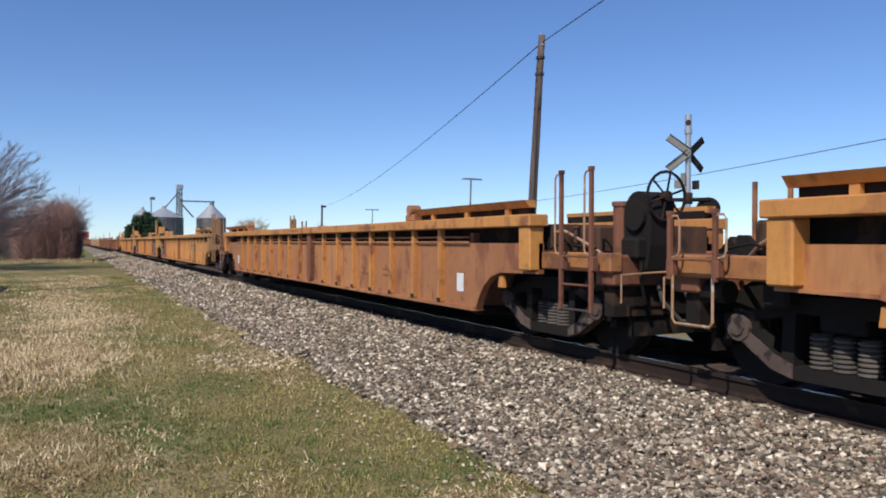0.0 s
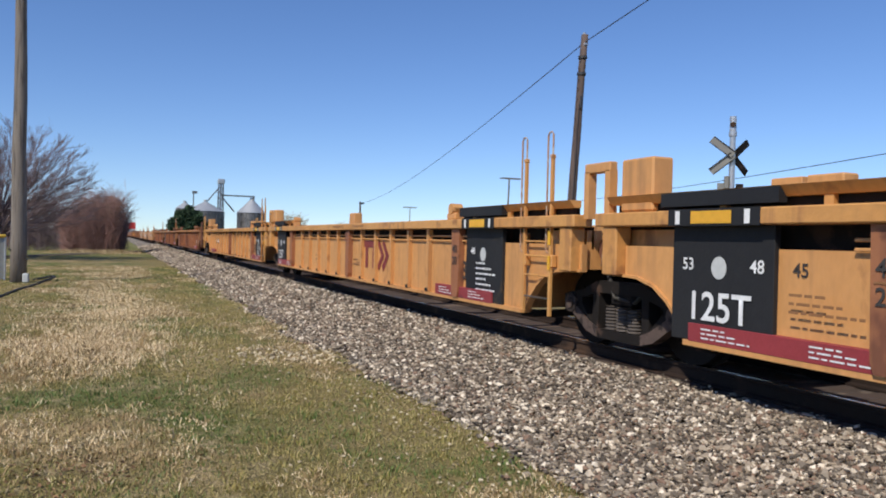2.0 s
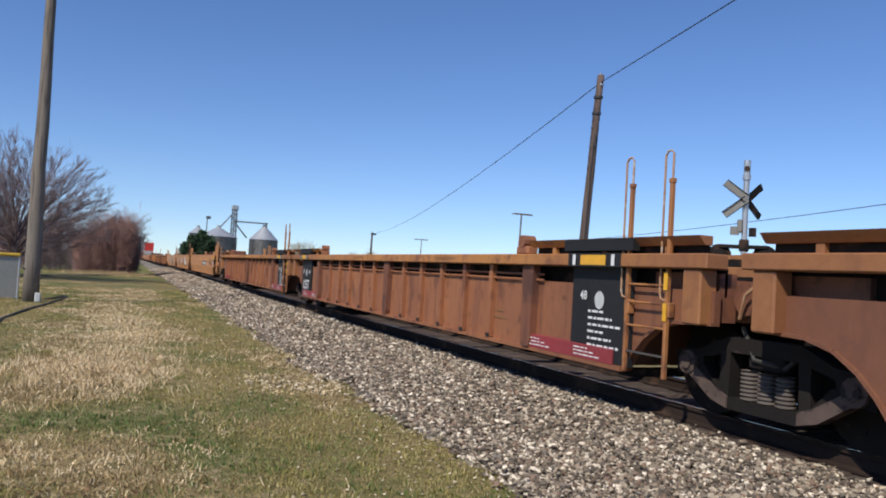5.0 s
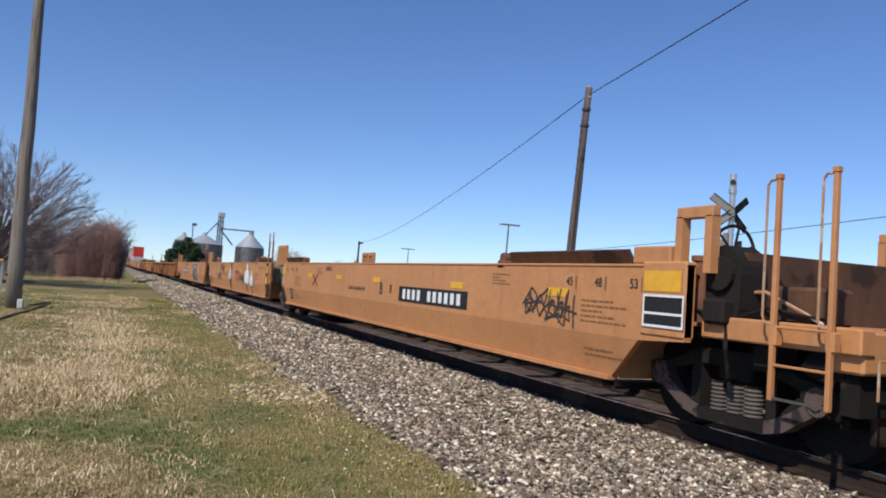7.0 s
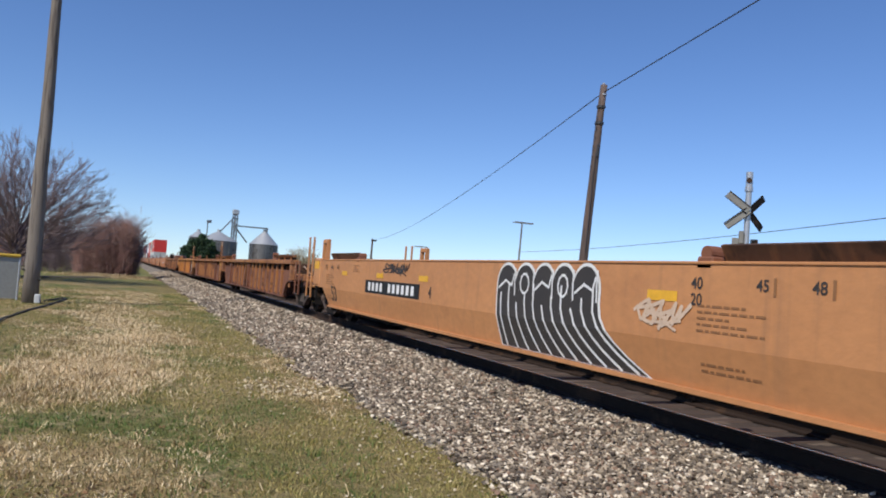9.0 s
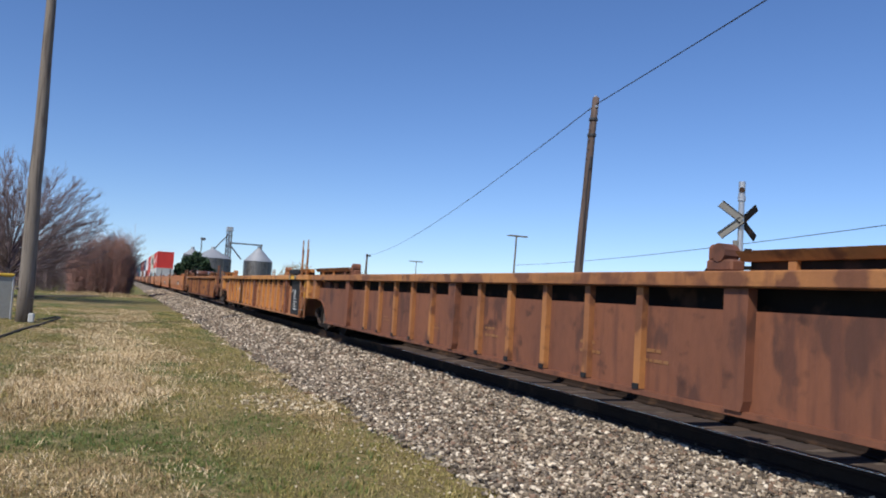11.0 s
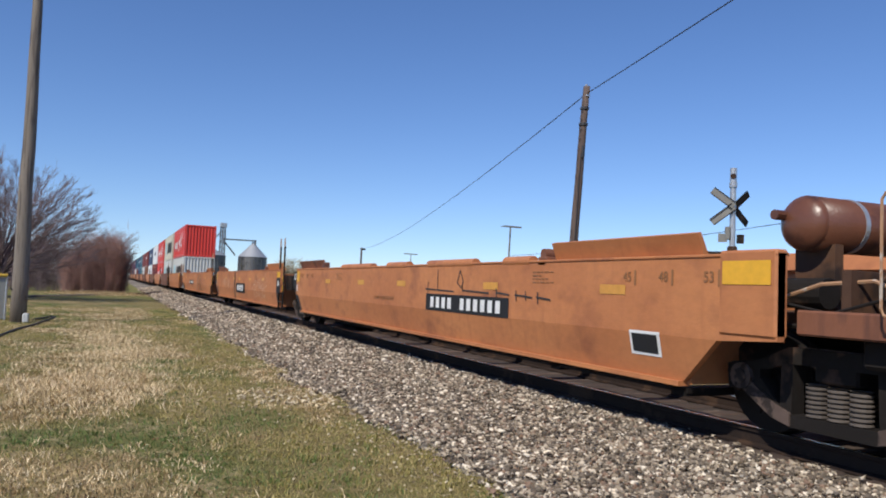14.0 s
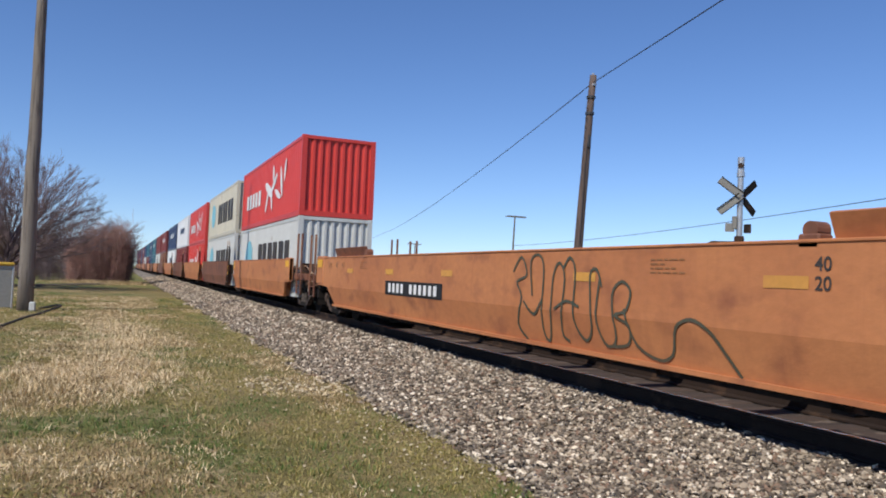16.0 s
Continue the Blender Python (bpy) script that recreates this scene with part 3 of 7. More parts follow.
def shared_ends(u, L, ends, col, top, posts=(2.0, 2.3), inner=None, inner_post=None):
    """Platforms, couplers, trucks, posts and ladders at the two ends of a car. ends: C coupled, A articulated, for -y and +y."""
    for s, kind in ((-1, ends[0]), (1, ends[1])):
        def Y(d):
            return s * (L / 2 - d)
        if kind == 'A':
            b = B()
            bx(b, -0.95, 0.95, Y(0.12), Y(1.7), 0.93, 1.16, 0.02)
            part("end_platform", b, inner or col, u)
            for sx in (-1, 1):
                part("end_bracket", plate(B(), [(Y(0.3), 0.93), (Y(1.2), 0.93), (Y(1.2), 1.38), (Y(0.3), 1.38)], sx * 1.2 - 0.1, sx * 1.2 + 0.1), inner or col, u)
            b = B()
            rod(b, (0, Y(-0.05), 0.68), (0, Y(0.4), 0.68), 0.3, n=14)
            bx(b, -0.3, 0.3, Y(0.1), Y(1.6), 0.62, 0.92)
            part("articulation", b, "under", u)
            if s > 0:
                bogie(u, Y(0))
            else:
                part("hose_loop", tube(B(), [(-1.2, Y(0.15), 0.98), (-1.24, Y(0.05), 1.2), (-1.22, Y(-0.1), 1.32), (-1.2, Y(-0.3), 1.33), (-1.2, Y(-0.45), 1.2)], 0.017), "grab", u)
                part("side_bearing", rod(B(), (-1.16, Y(0.12), 1.16), (-0.9, Y(0.12), 1.16), 0.15, n=16), "brown", u, "rust-brown round side bearing")
                part("hanging_hose", tube(B(), [(-1.0, Y(0.3), 0.9), (-1.05, Y(0.1), 0.62), (-1.0, Y(-0.2), 0.58), (-0.9, Y(-0.4), 0.8)], 0.024), "hose", u)
                ladder(u, Y(1.42), Y(0.8), 0.34, 2.28, 2.56, inner_post or top, (0.55, 0.82, 1.06, 1.24), True)
        else:
            b = B()
            bx(b, -0.62, 0.62, Y(0.3), Y(3.3), 0.9, 1.1, 0.02)
            bx(b, -1.3, 1.3, Y(0.42), Y(0.72), 0.78, 1.1, 0.02)
            part("end_platform", b, col, u)
            b = B()
            bx(b, -1.36, -1.2, Y(0.4), Y(2.0), 0.92, 1.12, 0.015)
            part("side_step_beam", b, top, u)
            b = B()
            bx(b, 1.2, 1.36, Y(0.4), Y(2.0), 0.92, 1.12, 0.015)
            part("side_step_beam", b, top, u)
            b = B()
            bx(b, -0.11, 0.11, Y(0.12), Y(0.7), 0.66, 0.86)
            bx(b, -0.17, 0.12, Y(-0.06), Y(0.2), 0.62, 0.92, 0.04)
            part("coupler", b, "under", u)
            for sx in (-0.35, 0.42):
                part("brake_hose", tube(B(), [(sx, Y(0.45), 0.78), (sx, Y(0.32), 0.6), (sx, Y(0.2), 0.48), (sx * 0.9, Y(0.02), 0.36)], 0.028), "hose", u)
            part("end_sill", bx(B(), -1.22, 1.22, Y(0.66), Y(0.5), 0.46, 0.93), "under", u, "black end sill plate")
            part("draft_sill", bx(B(), -0.38, 0.38, Y(0.66), Y(3.2), 0.62, 0.9), "under", u)
            # Plate added to give the car end a dark interior.
            part("cross_bulkhead", bx(B(), -1.22, 1.22, Y(1.7), Y(1.62), 0.92, 1.7 if col == "tan" and s < 0 else 1.44), "flap", u, "dark brown plate added across the car end")
            part("equipment_box", bx(B(), -1.0, -0.58, Y(1.05), Y(1.55), 1.1, 1.42, 0.03), "flap", u)
            b = rod(B(), (-0.92, Y(2.05), 1.26), (-0.92, Y(2.6), 1.26), 0.13, n=14)
            rod(b, (-0.92, Y(2.6), 1.26), (-0.92, Y(3.1), 1.26), 0.03, n=6)
            part("brake_cylinder", b, "truck", u)
            part("air_pipe", tube(B(), [(-1.2, Y(2.7), 1.16), (-1.22, Y(2.3), 1.2), (-1.2, Y(1.9), 1.33), (-1.12, Y(1.5), 1.36), (-1.05, Y(1.15), 1.2), (-0.9, Y(0.8), 0.98)], 0.017), "grab", u, "bent worn air pipe")
            part("air_pipe", tube(B(), [(-1.1, Y(3.0), 0.98), (-1.12, Y(1.2), 0.99), (-0.8, Y(0.7), 0.97), (-0.35, Y(0.45), 0.82)], 0.022), "truck", u)
            part("uncoupling_lever", tube(B(), [(-1.3, Y(0.3), 0.62), (-1.3, Y(0.3), 0.9), (-0.9, Y(0.28), 0.92), (-0.3, Y(0.08), 0.95)], 0.011), "grab", u)
            part("hanging_hose", tube(B(), [(-0.7, Y(0.48), 0.9), (-0.72, Y(0.34), 0.62), (-0.6, Y(0.2), 0.42), (-0.45, Y(0.02), 0.4)], 0.024), "hose", u)
            for dd, zz in ((0.78, 0.36), (0.98, 0.5), (2.95, 0.4)):
                part("brake_rod", rod(B(), (-1.0, Y(dd), zz), (1.0, Y(dd), zz - 0.04), 0.05, n=8), "under", u)
            b = B()
            for sx in (-0.62, 0.2, 0.7):
                plate(b, [(Y(0.6), 0.22), (Y(0.72), 0.22), (Y(1.15), 0.62), (Y(1.0), 0.66)], sx - 0.025, sx + 0.025)
                rod(b, (sx, Y(0.66), 0.3), (sx, Y(2.9), 0.42), 0.028, n=6)
            part("brake_rigging", b, "under", u, "dark levers and rods of the brake rigging")
            part("pipe_bracket", plate(B(), [(Y(0.55), 0.3), (Y(1.2), 0.3), (Y(1.35), 0.62), (Y(1.35), 0.95), (Y(0.55), 0.95)], 0.98, 1.04), "under", u)
            # Plate added below the sill to darken the gap under the coupler.
            part("lower_end_plate", bx(B(), -0.95, 1.0, Y(0.6), Y(0.54), 0.24, 0.47), "under", u)
            part("valve_body", rod(B(), (-1.16, Y(0.62), 0.8), (-1.16, Y(0.95), 0.8), 0.1, n=12), "truck", u)
            part("valve_body", bx(B(), -1.2, -0.92, Y(1.3), Y(1.55), 0.7, 0.93, 0.03), "truck", u)
            part("air_pipe", tube(B(), [(-1.3, Y(2.9), 1.24), (-1.32, Y(2.2), 1.18), (-1.28, Y(1.75), 1.1), (-1.3, Y(1.3), 1.22), (-1.18, Y(0.85), 1.16)], 0.014), "truck", u)
            for sx in (-0.55, 0.55):
                part("bolted_bracket", plate(B(), [(Y(0.5), 0.94), (Y(0.95), 0.94), (Y(0.6), 1.3), (Y(0.5), 1.3)], sx - 0.03, sx + 0.03), "truck", u)
            h = posts[0] if s < 0 else posts[1]
            hung = s > 0 and top == "brown_top"
            ladder(u, Y(1.08), Y(0.56), 0.9 if hung else 0.5, h, h - 0.04, "brown" if top == "brown_top" else top, (1.08,) if hung else (0.52, 0.78, 1.08), False, col != "yellow")
            if hung:
                part("stirrup", tube(B(), [(-1.47, Y(1.05), 0.95), (-1.47, Y(1.05), 0.56), (-1.47, Y(1.02), 0.52), (-1.47, Y(0.62), 0.52), (-1.47, Y(0.59), 0.56), (-1.47, Y(0.59), 0.95)], 0.013), "grab", u, "thin bent stirrup step")
            ladder_far(u, Y(1.08), Y(0.56), h, top)
            bogie(u, Y(1.9))


def ladder(u, ya, yb, z0, z1, ztop, col, rungs, strips=False, inward=True):
    """Two slim posts with rungs between them, each with a bent grab bar on its inner side."""
    sgn = 1 if ya > yb or not inward else -1
    lad = None
    for yy in (ya, yb):
        b = bx(B(), -1.497, -1.453, yy - 0.02, yy + 0.02, z0, z1, 0.005)
        bx(b, -1.49, -1.41, yy - 0.04, yy + 0.04, 0.93, 1.08, 0.01)
        bx(b, -1.503, -1.447, yy - 0.026, yy + 0.026, z1 - 0.04, z1 + 0.004, 0.005)
        if lad is None:
            lad = part("end_ladder", b, col, u, "upright steel ladder posts with grab bars")
        else:
            part("post", b, col, lad)
    for z in rungs:
        part("rung", rod(B(), (-1.475, ya, z), (-1.475, yb, z), 0.012, n=6), "steel" if z < 0.6 else col, lad)
    if strips:
        for z in (0.9, 1.2):
            part("reflector_strip", bx(B(), -1.508, -1.5, yb - 0.026, yb + 0.026, z, z + 0.17), "patch", lad, "yellow reflector strip")
    for yy in (ya, yb):
        out = yy + 0.115 * sgn
        way = [(-1.475, yy, ztop - 0.03), (-1.475, yy + 0.03 * sgn, ztop), (-1.475, out - 0.03 * sgn, ztop), (-1.475, out, ztop - 0.04), (-1.475, out, 1.16), (-1.475, out - 0.02 * sgn, 1.11), (-1.465, yy, 1.09)]
        if ztop > z1:
            way = [(-1.475, yy, z1 - 0.08)] + way
        part("grab_bar", tube(B(), way, 0.0115), "grab", lad, "thin worn grab bar")


def ladder_far(u, ya, yb, z1, col):
    lad = part("end_ladder", bx(B(), 1.45, 1.5, ya - 0.027, ya + 0.027, 0.5, z1, 0.006), col, u)
    part("post", bx(B(), 1.45, 1.5, yb - 0.027, yb + 0.027, 0.5, z1, 0.006), col, lad)
    for z in (0.52, 0.78, 1.08):
        part("rung", rod(B(), (1.475, ya, z), (1.475, yb, z), 0.012, n=6), col, lad)


def brake_stand(u, y, col="truck", shift=0.0, lift=0.0, back=0.0):
    """Hand brake: a rounded gear housing on a bracket, its spoked wheel, chain and a brown valve pipe beside it."""
    zc = 1.5 + lift
    b = B()
    body = [(y + 0.21 * math.cos(a), zc + 0.26 * math.sin(a)) for a in [math.pi * i / 10 for i in range(11)]]
    plate(b, body + [(y - 0.2, 1.2), (y - 0.15, 0.95), (y + 0.15, 0.95), (y + 0.2, 1.2)], shift - 0.97, shift - 0.66)
    rod(b, (shift - 1.02, y, zc), (shift - 0.97, y, zc), 0.15, n=16)
    bx(b, shift - 1.1, shift - 0.7, y - 0.14, y + 0.12, 1.05, 1.28, 0.03)
    st = part("brake_stand", b, col, u, "dark hand brake housing")
    c = (shift - 0.8, y - 0.24 + back, 1.7 + lift)
    b = B()
    ring(b, c, (0, 1, 0), 0.25, 0.016)
    for k in range(6):
        a = k * math.pi / 3 + 0.3
        rod(b, c, (c[0] + 0.25 * math.cos(a), c[1], c[2] + 0.25 * math.sin(a)), 0.012, n=6)
    rod(b, (c[0], c[1] - 0.03, c[2]), (c[0], y, c[2]), 0.03, n=8)
    rod(b, (c[0], c[1] - 0.035, c[2]), (c[0], c[1] + 0.03, c[2]), 0.055, n=10)
    part("brake_wheel", b, "under", st, "black spoked brake wheel")
    b = rod(B(), (shift - 0.88, y + 0.36, 1.05), (shift - 0.88, y + 0.36, zc + 0.12), 0.085, n=14)
    rod(b, (shift - 0.88, y + 0.36, zc + 0.12), (shift - 0.88, y + 0.36, zc + 0.17), 0.1, n=14)
    part("spring_canister", b, "brown", st, "rust-brown upright canister")
    part("brake_chain", tube(B(), [(shift - 1.0, y - 0.1, 1.1), (shift - 1.02, y - 0.12, 0.85), (shift - 0.9, y - 0.05, 0.6), (shift - 0.6, y + 0.3, 0.45)], 0.02), "truck", st)


def arch_outline(L, ends, s):
    """Lower outline of a ribbed side at one end, from the well to the end, as (y, z)."""
    kind = ends[0] if s < 0 else ends[1]
    if kind == 'A':
        pts = [(1.48, 0.36), (1.36, 0.52), (1.2, 0.68), (1.0, 0.81), (0.75, 0.88), (0.25, 0.9), (0.25, 1.215)]
    else:
        pts = [(3.05, 0.36), (2.98, 0.5), (2.86, 0.66), (2.68, 0.78), (2.45, 0.85), (1.62, 0.86), (1.62, 1.215)]
    return [(s * (L / 2 - d), z) for d, z in pts]


def end_d(kind, a, c):
    return a if kind == 'A' else c


def ribbed_unit(y0, y1, ends, scheme, label, posts=(2.0, 2.3), offset=0.0, pitch=0.925, heavy_at=(0,)):
    """Well car with a ribbed side, a heavy top chord and arched cut-outs over the trucks."""
    L = y1 - y0
    col, top = scheme, scheme + "_top"
    u = thing("well_car", pose(TX, (y0 + y1) / 2, RAIL), label, "rail car", "cars of the train")
    MOVERS.append((u, (y0 + y1) / 2, RAIL))
    out = arch_outline(L, ends, -1)[::-1] + arch_outline(L, ends, 1)
    part("side_panel", plate(B(), out, -1.40, -1.33), col, u)
    part("side_panel", plate(B(), out, 1.33, 1.40), col, u)
    for s in (-1, 1):
        b = B()
        a = arch_outline(L, ends, s)[:6]
        for (p, q), (r, t) in zip(a, a[1:]):
            ln = math.hypot(r - p, t - q)
            n = Vector((0, -(t - q) / ln, (r - p) / ln)) * (0.03 * (1 if s > 0 else -1))
            plate(b, [(p, q), (r, t), (r + n.y, t + n.z), (p + n.y, q + n.z)], -1.43, -1.39)
        part("arch_flange", b, col, u)
        if (ends[0] if s < 0 else ends[1]) == 'C':
            # Small chord-coloured plate stands in for the sunlit spot under the arch.
            part("arch_lug", plate(B(), [(s * (L / 2 - d), z) for d, z in ((2.56, 0.66), (2.42, 0.66), (2.44, 0.8), (2.53, 0.8))], -1.39, -1.35), top, u, "small bright plate for the sunlit spot under the arch")
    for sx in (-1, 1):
        # Near-black plate: the slot's shade is put into its colour.
        part("channel_web", bx(B(), sx * 1.24, sx * 1.21, -L / 2 + end_d(ends[0], 0.3, 1.65), L / 2 - end_d(ends[1], 0.3, 1.65), 1.16, 1.42), "under", u, "dark web behind the top chord, with the slot's shade in its colour")
    da, db = end_d(ends[0], 0.2, 1.58), end_d(ends[1], 0.2, 1.58)
    ya, yb = -L / 2 + da, L / 2 - db
    for sx in (-1, 1):
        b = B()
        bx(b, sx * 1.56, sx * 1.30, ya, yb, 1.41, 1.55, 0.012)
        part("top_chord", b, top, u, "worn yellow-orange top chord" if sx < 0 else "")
        b = B()
        fa, fb = end_d(ends[0], 1.5, 3.07), end_d(ends[1], 1.5, 3.07)
        bx(b, sx * 1.47, sx * 1.30, -L / 2 + fa, L / 2 - fb, 0.32, 0.37)
        part("bottom_flange", b, col, u)
    for s, kind in ((-1, ends[0]), (1, ends[1])):
        d = end_d(kind, 0.3, 1.62)
        yc = s * (L / 2 - d - 0.12)
        for sx in (-1, 1):
            b = B()
            bx(b, sx * 1.53, sx * 1.33, yc - 0.12, yc + 0.12, 0.9, 1.41, 0.015)
            part("end_post", b, top, u)
        # stepped guide rail above the chord
        d0, d1 = end_d(kind, 0.35, 1.75), end_d(kind, 3.5, 4.9)
        p, q = sorted((s * (L / 2 - d0), s * (L / 2 - d1)))
        for sx in (-1, 1):
            b = B()
            vs = [(sx * 1.45, 1.635), (sx * 1.52, 1.72), (sx * 1.36, 1.72), (sx * 1.36, 1.635)]
            aa = [b.verts.new((x, p, z)) for x, z in vs]
            bb = [b.verts.new((x, q, z)) for x, z in vs]
            b.faces.new(aa)
            b.faces.new(bb[::-1])
            for i in range(4):
                b.faces.new((aa[i], bb[i], bb[(i + 1) % 4], aa[(i + 1) % 4]))
            bmesh.ops.recalc_face_normals(b, faces=list(b.faces))
            for k in range(3):
                yy = p + (q - p) * (k + 0.5) / 3
                bx(b, sx * 1.44, sx * 1.36, yy - 0.04, yy + 0.04, 1.545, 1.65)
            part("guide_rail", b, top, u)
            # Dark strip added for the shadow under the overhanging guide rail.
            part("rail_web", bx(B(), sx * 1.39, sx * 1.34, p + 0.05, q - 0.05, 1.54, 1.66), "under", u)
        b = B()
        yl = s * (L / 2 - d1 - 0.25)
        bx(b, -1.47, -1.31, yl - 0.16, yl + 0.16, 1.55, 1.66, 0.02)
        rod(b, (-1.48, yl, 1.72), (-1.3, yl, 1.72), 0.085, n=10)
        bx(b, -1.45, -1.33, yl + 0.02, yl + 0.17, 1.64, 1.8, 0.03)
        part("container_lock", b, col, u)
    # ribs
    mesh_thin = B()
    plate(mesh_thin, [(-0.05, 0.38), (0.05, 0.38), (0.05, 1.405), (-0.05, 1.405)], -1.47, -1.395)
    # Brown and amber cars: lit rib edges are put into the lighter chord colour.
    thin = solid("rib", mesh_thin, top if scheme in ("brown", "amber", "bright_amber") else col)
    foot = solid("rib_foot", bx(B(), -1.485, -1.40, -0.045, 0.05, 0.372, 0.428), "black")
    wide_b = B()
    plate(wide_b, [(-0.12, 0.46), (-0.09, 0.37), (0.09, 0.37), (0.12, 0.46), (0.14, 1.405), (-0.14, 1.405)], -1.50, -1.395)
    wide = solid("rib", wide_b, "orange" if scheme in ("yellow", "ochre") else "brown")
    ra, rb = -L / 2 + end_d(ends[0], 3.5, 3.55), L / 2 - end_d(ends[1], 3.5, 3.55)
    centre = (end_d(ends[0], 1.5, 3.07) - end_d(ends[1], 1.5, 3.07)) / 2 + offset
    rows = [(centre + pitch * k, k in heavy_at) for k in range(-12, 13)]
    rows = [(yy, w) for yy, w in rows if ra - 0.2 < yy < rb + 0.2 and not (ends[0] == 'A' and yy < ra + 0.5) and not (ends[1] == 'A' and yy > rb - 0.5)]
    rows += [(yy, True) for yy, kind in ((ra, ends[0]), (rb, ends[1])) if kind == 'A']
    for yy, heavy in rows:
        part("rib", wide if heavy else thin, None, u, at=pose(0, yy, 0))
        part("rib_foot", foot, None, u, at=pose(0, yy, 0))
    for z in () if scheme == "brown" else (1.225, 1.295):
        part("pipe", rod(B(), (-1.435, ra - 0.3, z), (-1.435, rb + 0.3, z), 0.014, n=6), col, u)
    fa, fb = end_d(ends[0], 1.5, 3.1), end_d(ends[1], 1.5, 3.1)
    open_floor(u, -L / 2 + fa, L / 2 - fb, 1.33, scheme in ("amber", "bright_amber"))
    for s, kind in ((-1, ends[0]), (1, ends[1])):
        yy = s * (L / 2 - end_d(kind, 1.75, 3.35))
        b = B()
        bx(b, -1.33, 1.33, yy - 0.05, yy + 0.05, 0.36, 1.35)
        part("bulkhead", b, col, u)
    rough = scheme not in ("yellow", "ochre")
    shared_ends(u, L, ends, "brown" if rough else col, "brown_top" if rough else top, posts)
    return u


def slab_unit(y0, y1, ends, col, label, flaps=True, posts=(2.3, 2.2), covers=False):
    """Well car with a smooth slab side that folds inwards along its lower third."""
    L = y1 - y0
    u = thing("well_car", pose(TX, (y0 + y1) / 2, RAIL), label, "rail car", "cars of the train")
    MOVERS.append((u, (y0 + y1) / 2, RAIL))
    ua, ub = end_d(ends[0], 1.15, 2.05), end_d(ends[1], 1.15, 1.5)
    la, lb = end_d(ends[0], 1.45, 2.7), end_d(ends[1], 1.45, 2.55)
    ka, kb = end_d(ends[0], 1.65, 3.2), end_d(ends[1], 1.65, 3.05)
    for sx in (-1, 1):
        b = B()
        top_o = [(-L / 2 + ua, 0.86), (-L / 2 + la, 0.82), (L / 2 - lb, 0.82), (L / 2 - ub, 0.86), (L / 2 - ub, 1.56), (-L / 2 + ua, 1.56)]
        plate(b, top_o, sx * 1.5, sx * 1.42)
        low = [(-L / 2 + la, 0.82), (-L / 2 + ka, 0.40), (L / 2 - kb, 0.40), (L / 2 - lb, 0.82)]
        a = [b.verts.new((sx * -slab_x(z), y, z)) for y, z in low]
        c = [b.verts.new((sx * (-slab_x(z) - 0.07), y, z)) for y, z in low]
        fs = [b.faces.new(a), b.faces.new(c[::-1])]
        for i in range(4):
            j = (i + 1) % 4
            fs.append(b.faces.new((a[j], a[i], c[i], c[j])))
        bmesh.ops.recalc_face_normals(b, faces=fs)
        part("side_panel", b, col, u)
        b = B()
        bx(b, sx * 1.515, sx * 1.37, -L / 2 + ua, L / 2 - ub, 1.545, 1.575, 0.008)
        part("top_lip", b, col, u)
        b = B()
        bx(b, sx * 1.47, sx * 1.33, -L / 2 + ka, L / 2 - kb, 0.36, 0.405)
        part("bottom_flange", b, col, u)
    for s, kind in ((-1, ends[0]), (1, ends[1])):
        def Y(d):
            return s * (L / 2 - d)
        for sx in (-1, 1):
            if flaps:
                b = B()
                p, q = sorted((Y(end_d(kind, 1.25, 3.0)), Y(end_d(kind, 3.5 if col == "tan" else 3.85, 5.5))))
                zt = 1.735 if col == "tan" else 1.79
                vs = [(sx * 1.38, 1.575), (sx * 1.46, zt - 0.015), (sx * 1.42, zt), (sx * 1.32, 1.575)]
                aa = [b.verts.new((x, p, z)) for x, z in vs]
                bb = [b.verts.new((x, q, z)) for x, z in vs]
                fs = [b.faces.new(aa), b.faces.new(bb[::-1])]
                for i in range(4):
                    fs.append(b.faces.new((aa[i], bb[i], bb[(i + 1) % 4], aa[(i + 1) % 4])))
                bmesh.ops.recalc_face_normals(b, faces=fs)
                # Tan cars: dark brown puts the shade of the outward lean into the colour.
                part("guide_flap", b, "flap" if col == "tan" else col if s < 0 else "brown", u, "outward-leaning guide flap")
        if flaps:
            b = B()
            yl = Y(end_d(kind, 3.65 if col == "tan" else 4.0, 5.65))
            rod(b, (-1.48, yl, 1.65), (-1.33, yl, 1.65), 0.07, n=14)
            bx(b, -1.5, -1.34, yl - 0.1, yl + 0.1, 1.5, 1.62, 0.015)
            part("container_lock", b, "brown", u)
        if kind == 'A' and s > 0:
            part("end_panel", plate(B(), [(Y(d), z) for d, z in ((0.45, 1.5), (0.45, 1.1), (0.9, 0.76), (1.5, 0.42), (1.62, 0.42), (1.44, 0.81), (1.14, 0.86), (1.14, 1.5))], -1.44, -1.3), "black", u, "black end panel with white stencil")
            stencil(u, "125 T", Y(0.82), 1.34, 0.17, "white", False, -1.442)
            b = B()
            rect(b, Y(1.52), Y(1.2), 1.2, 1.5)
            paint_on(b, u, "reflector_patch", "patch", "bright yellow painted rectangle")
            b = B()
            rect(b, Y(1.3), Y(1.2), 0.94, 1.12)
            paint_on(b, u, "pale_placard", "white", "")
        if kind == 'C':
            b = B()
            bx(b, -1.52, -1.38, Y(2.05 if s < 0 else 1.5), Y(2.67 if s < 0 else 2.15), 0.88, 1.6, 0.02)
            part("end_box", b, col, u)
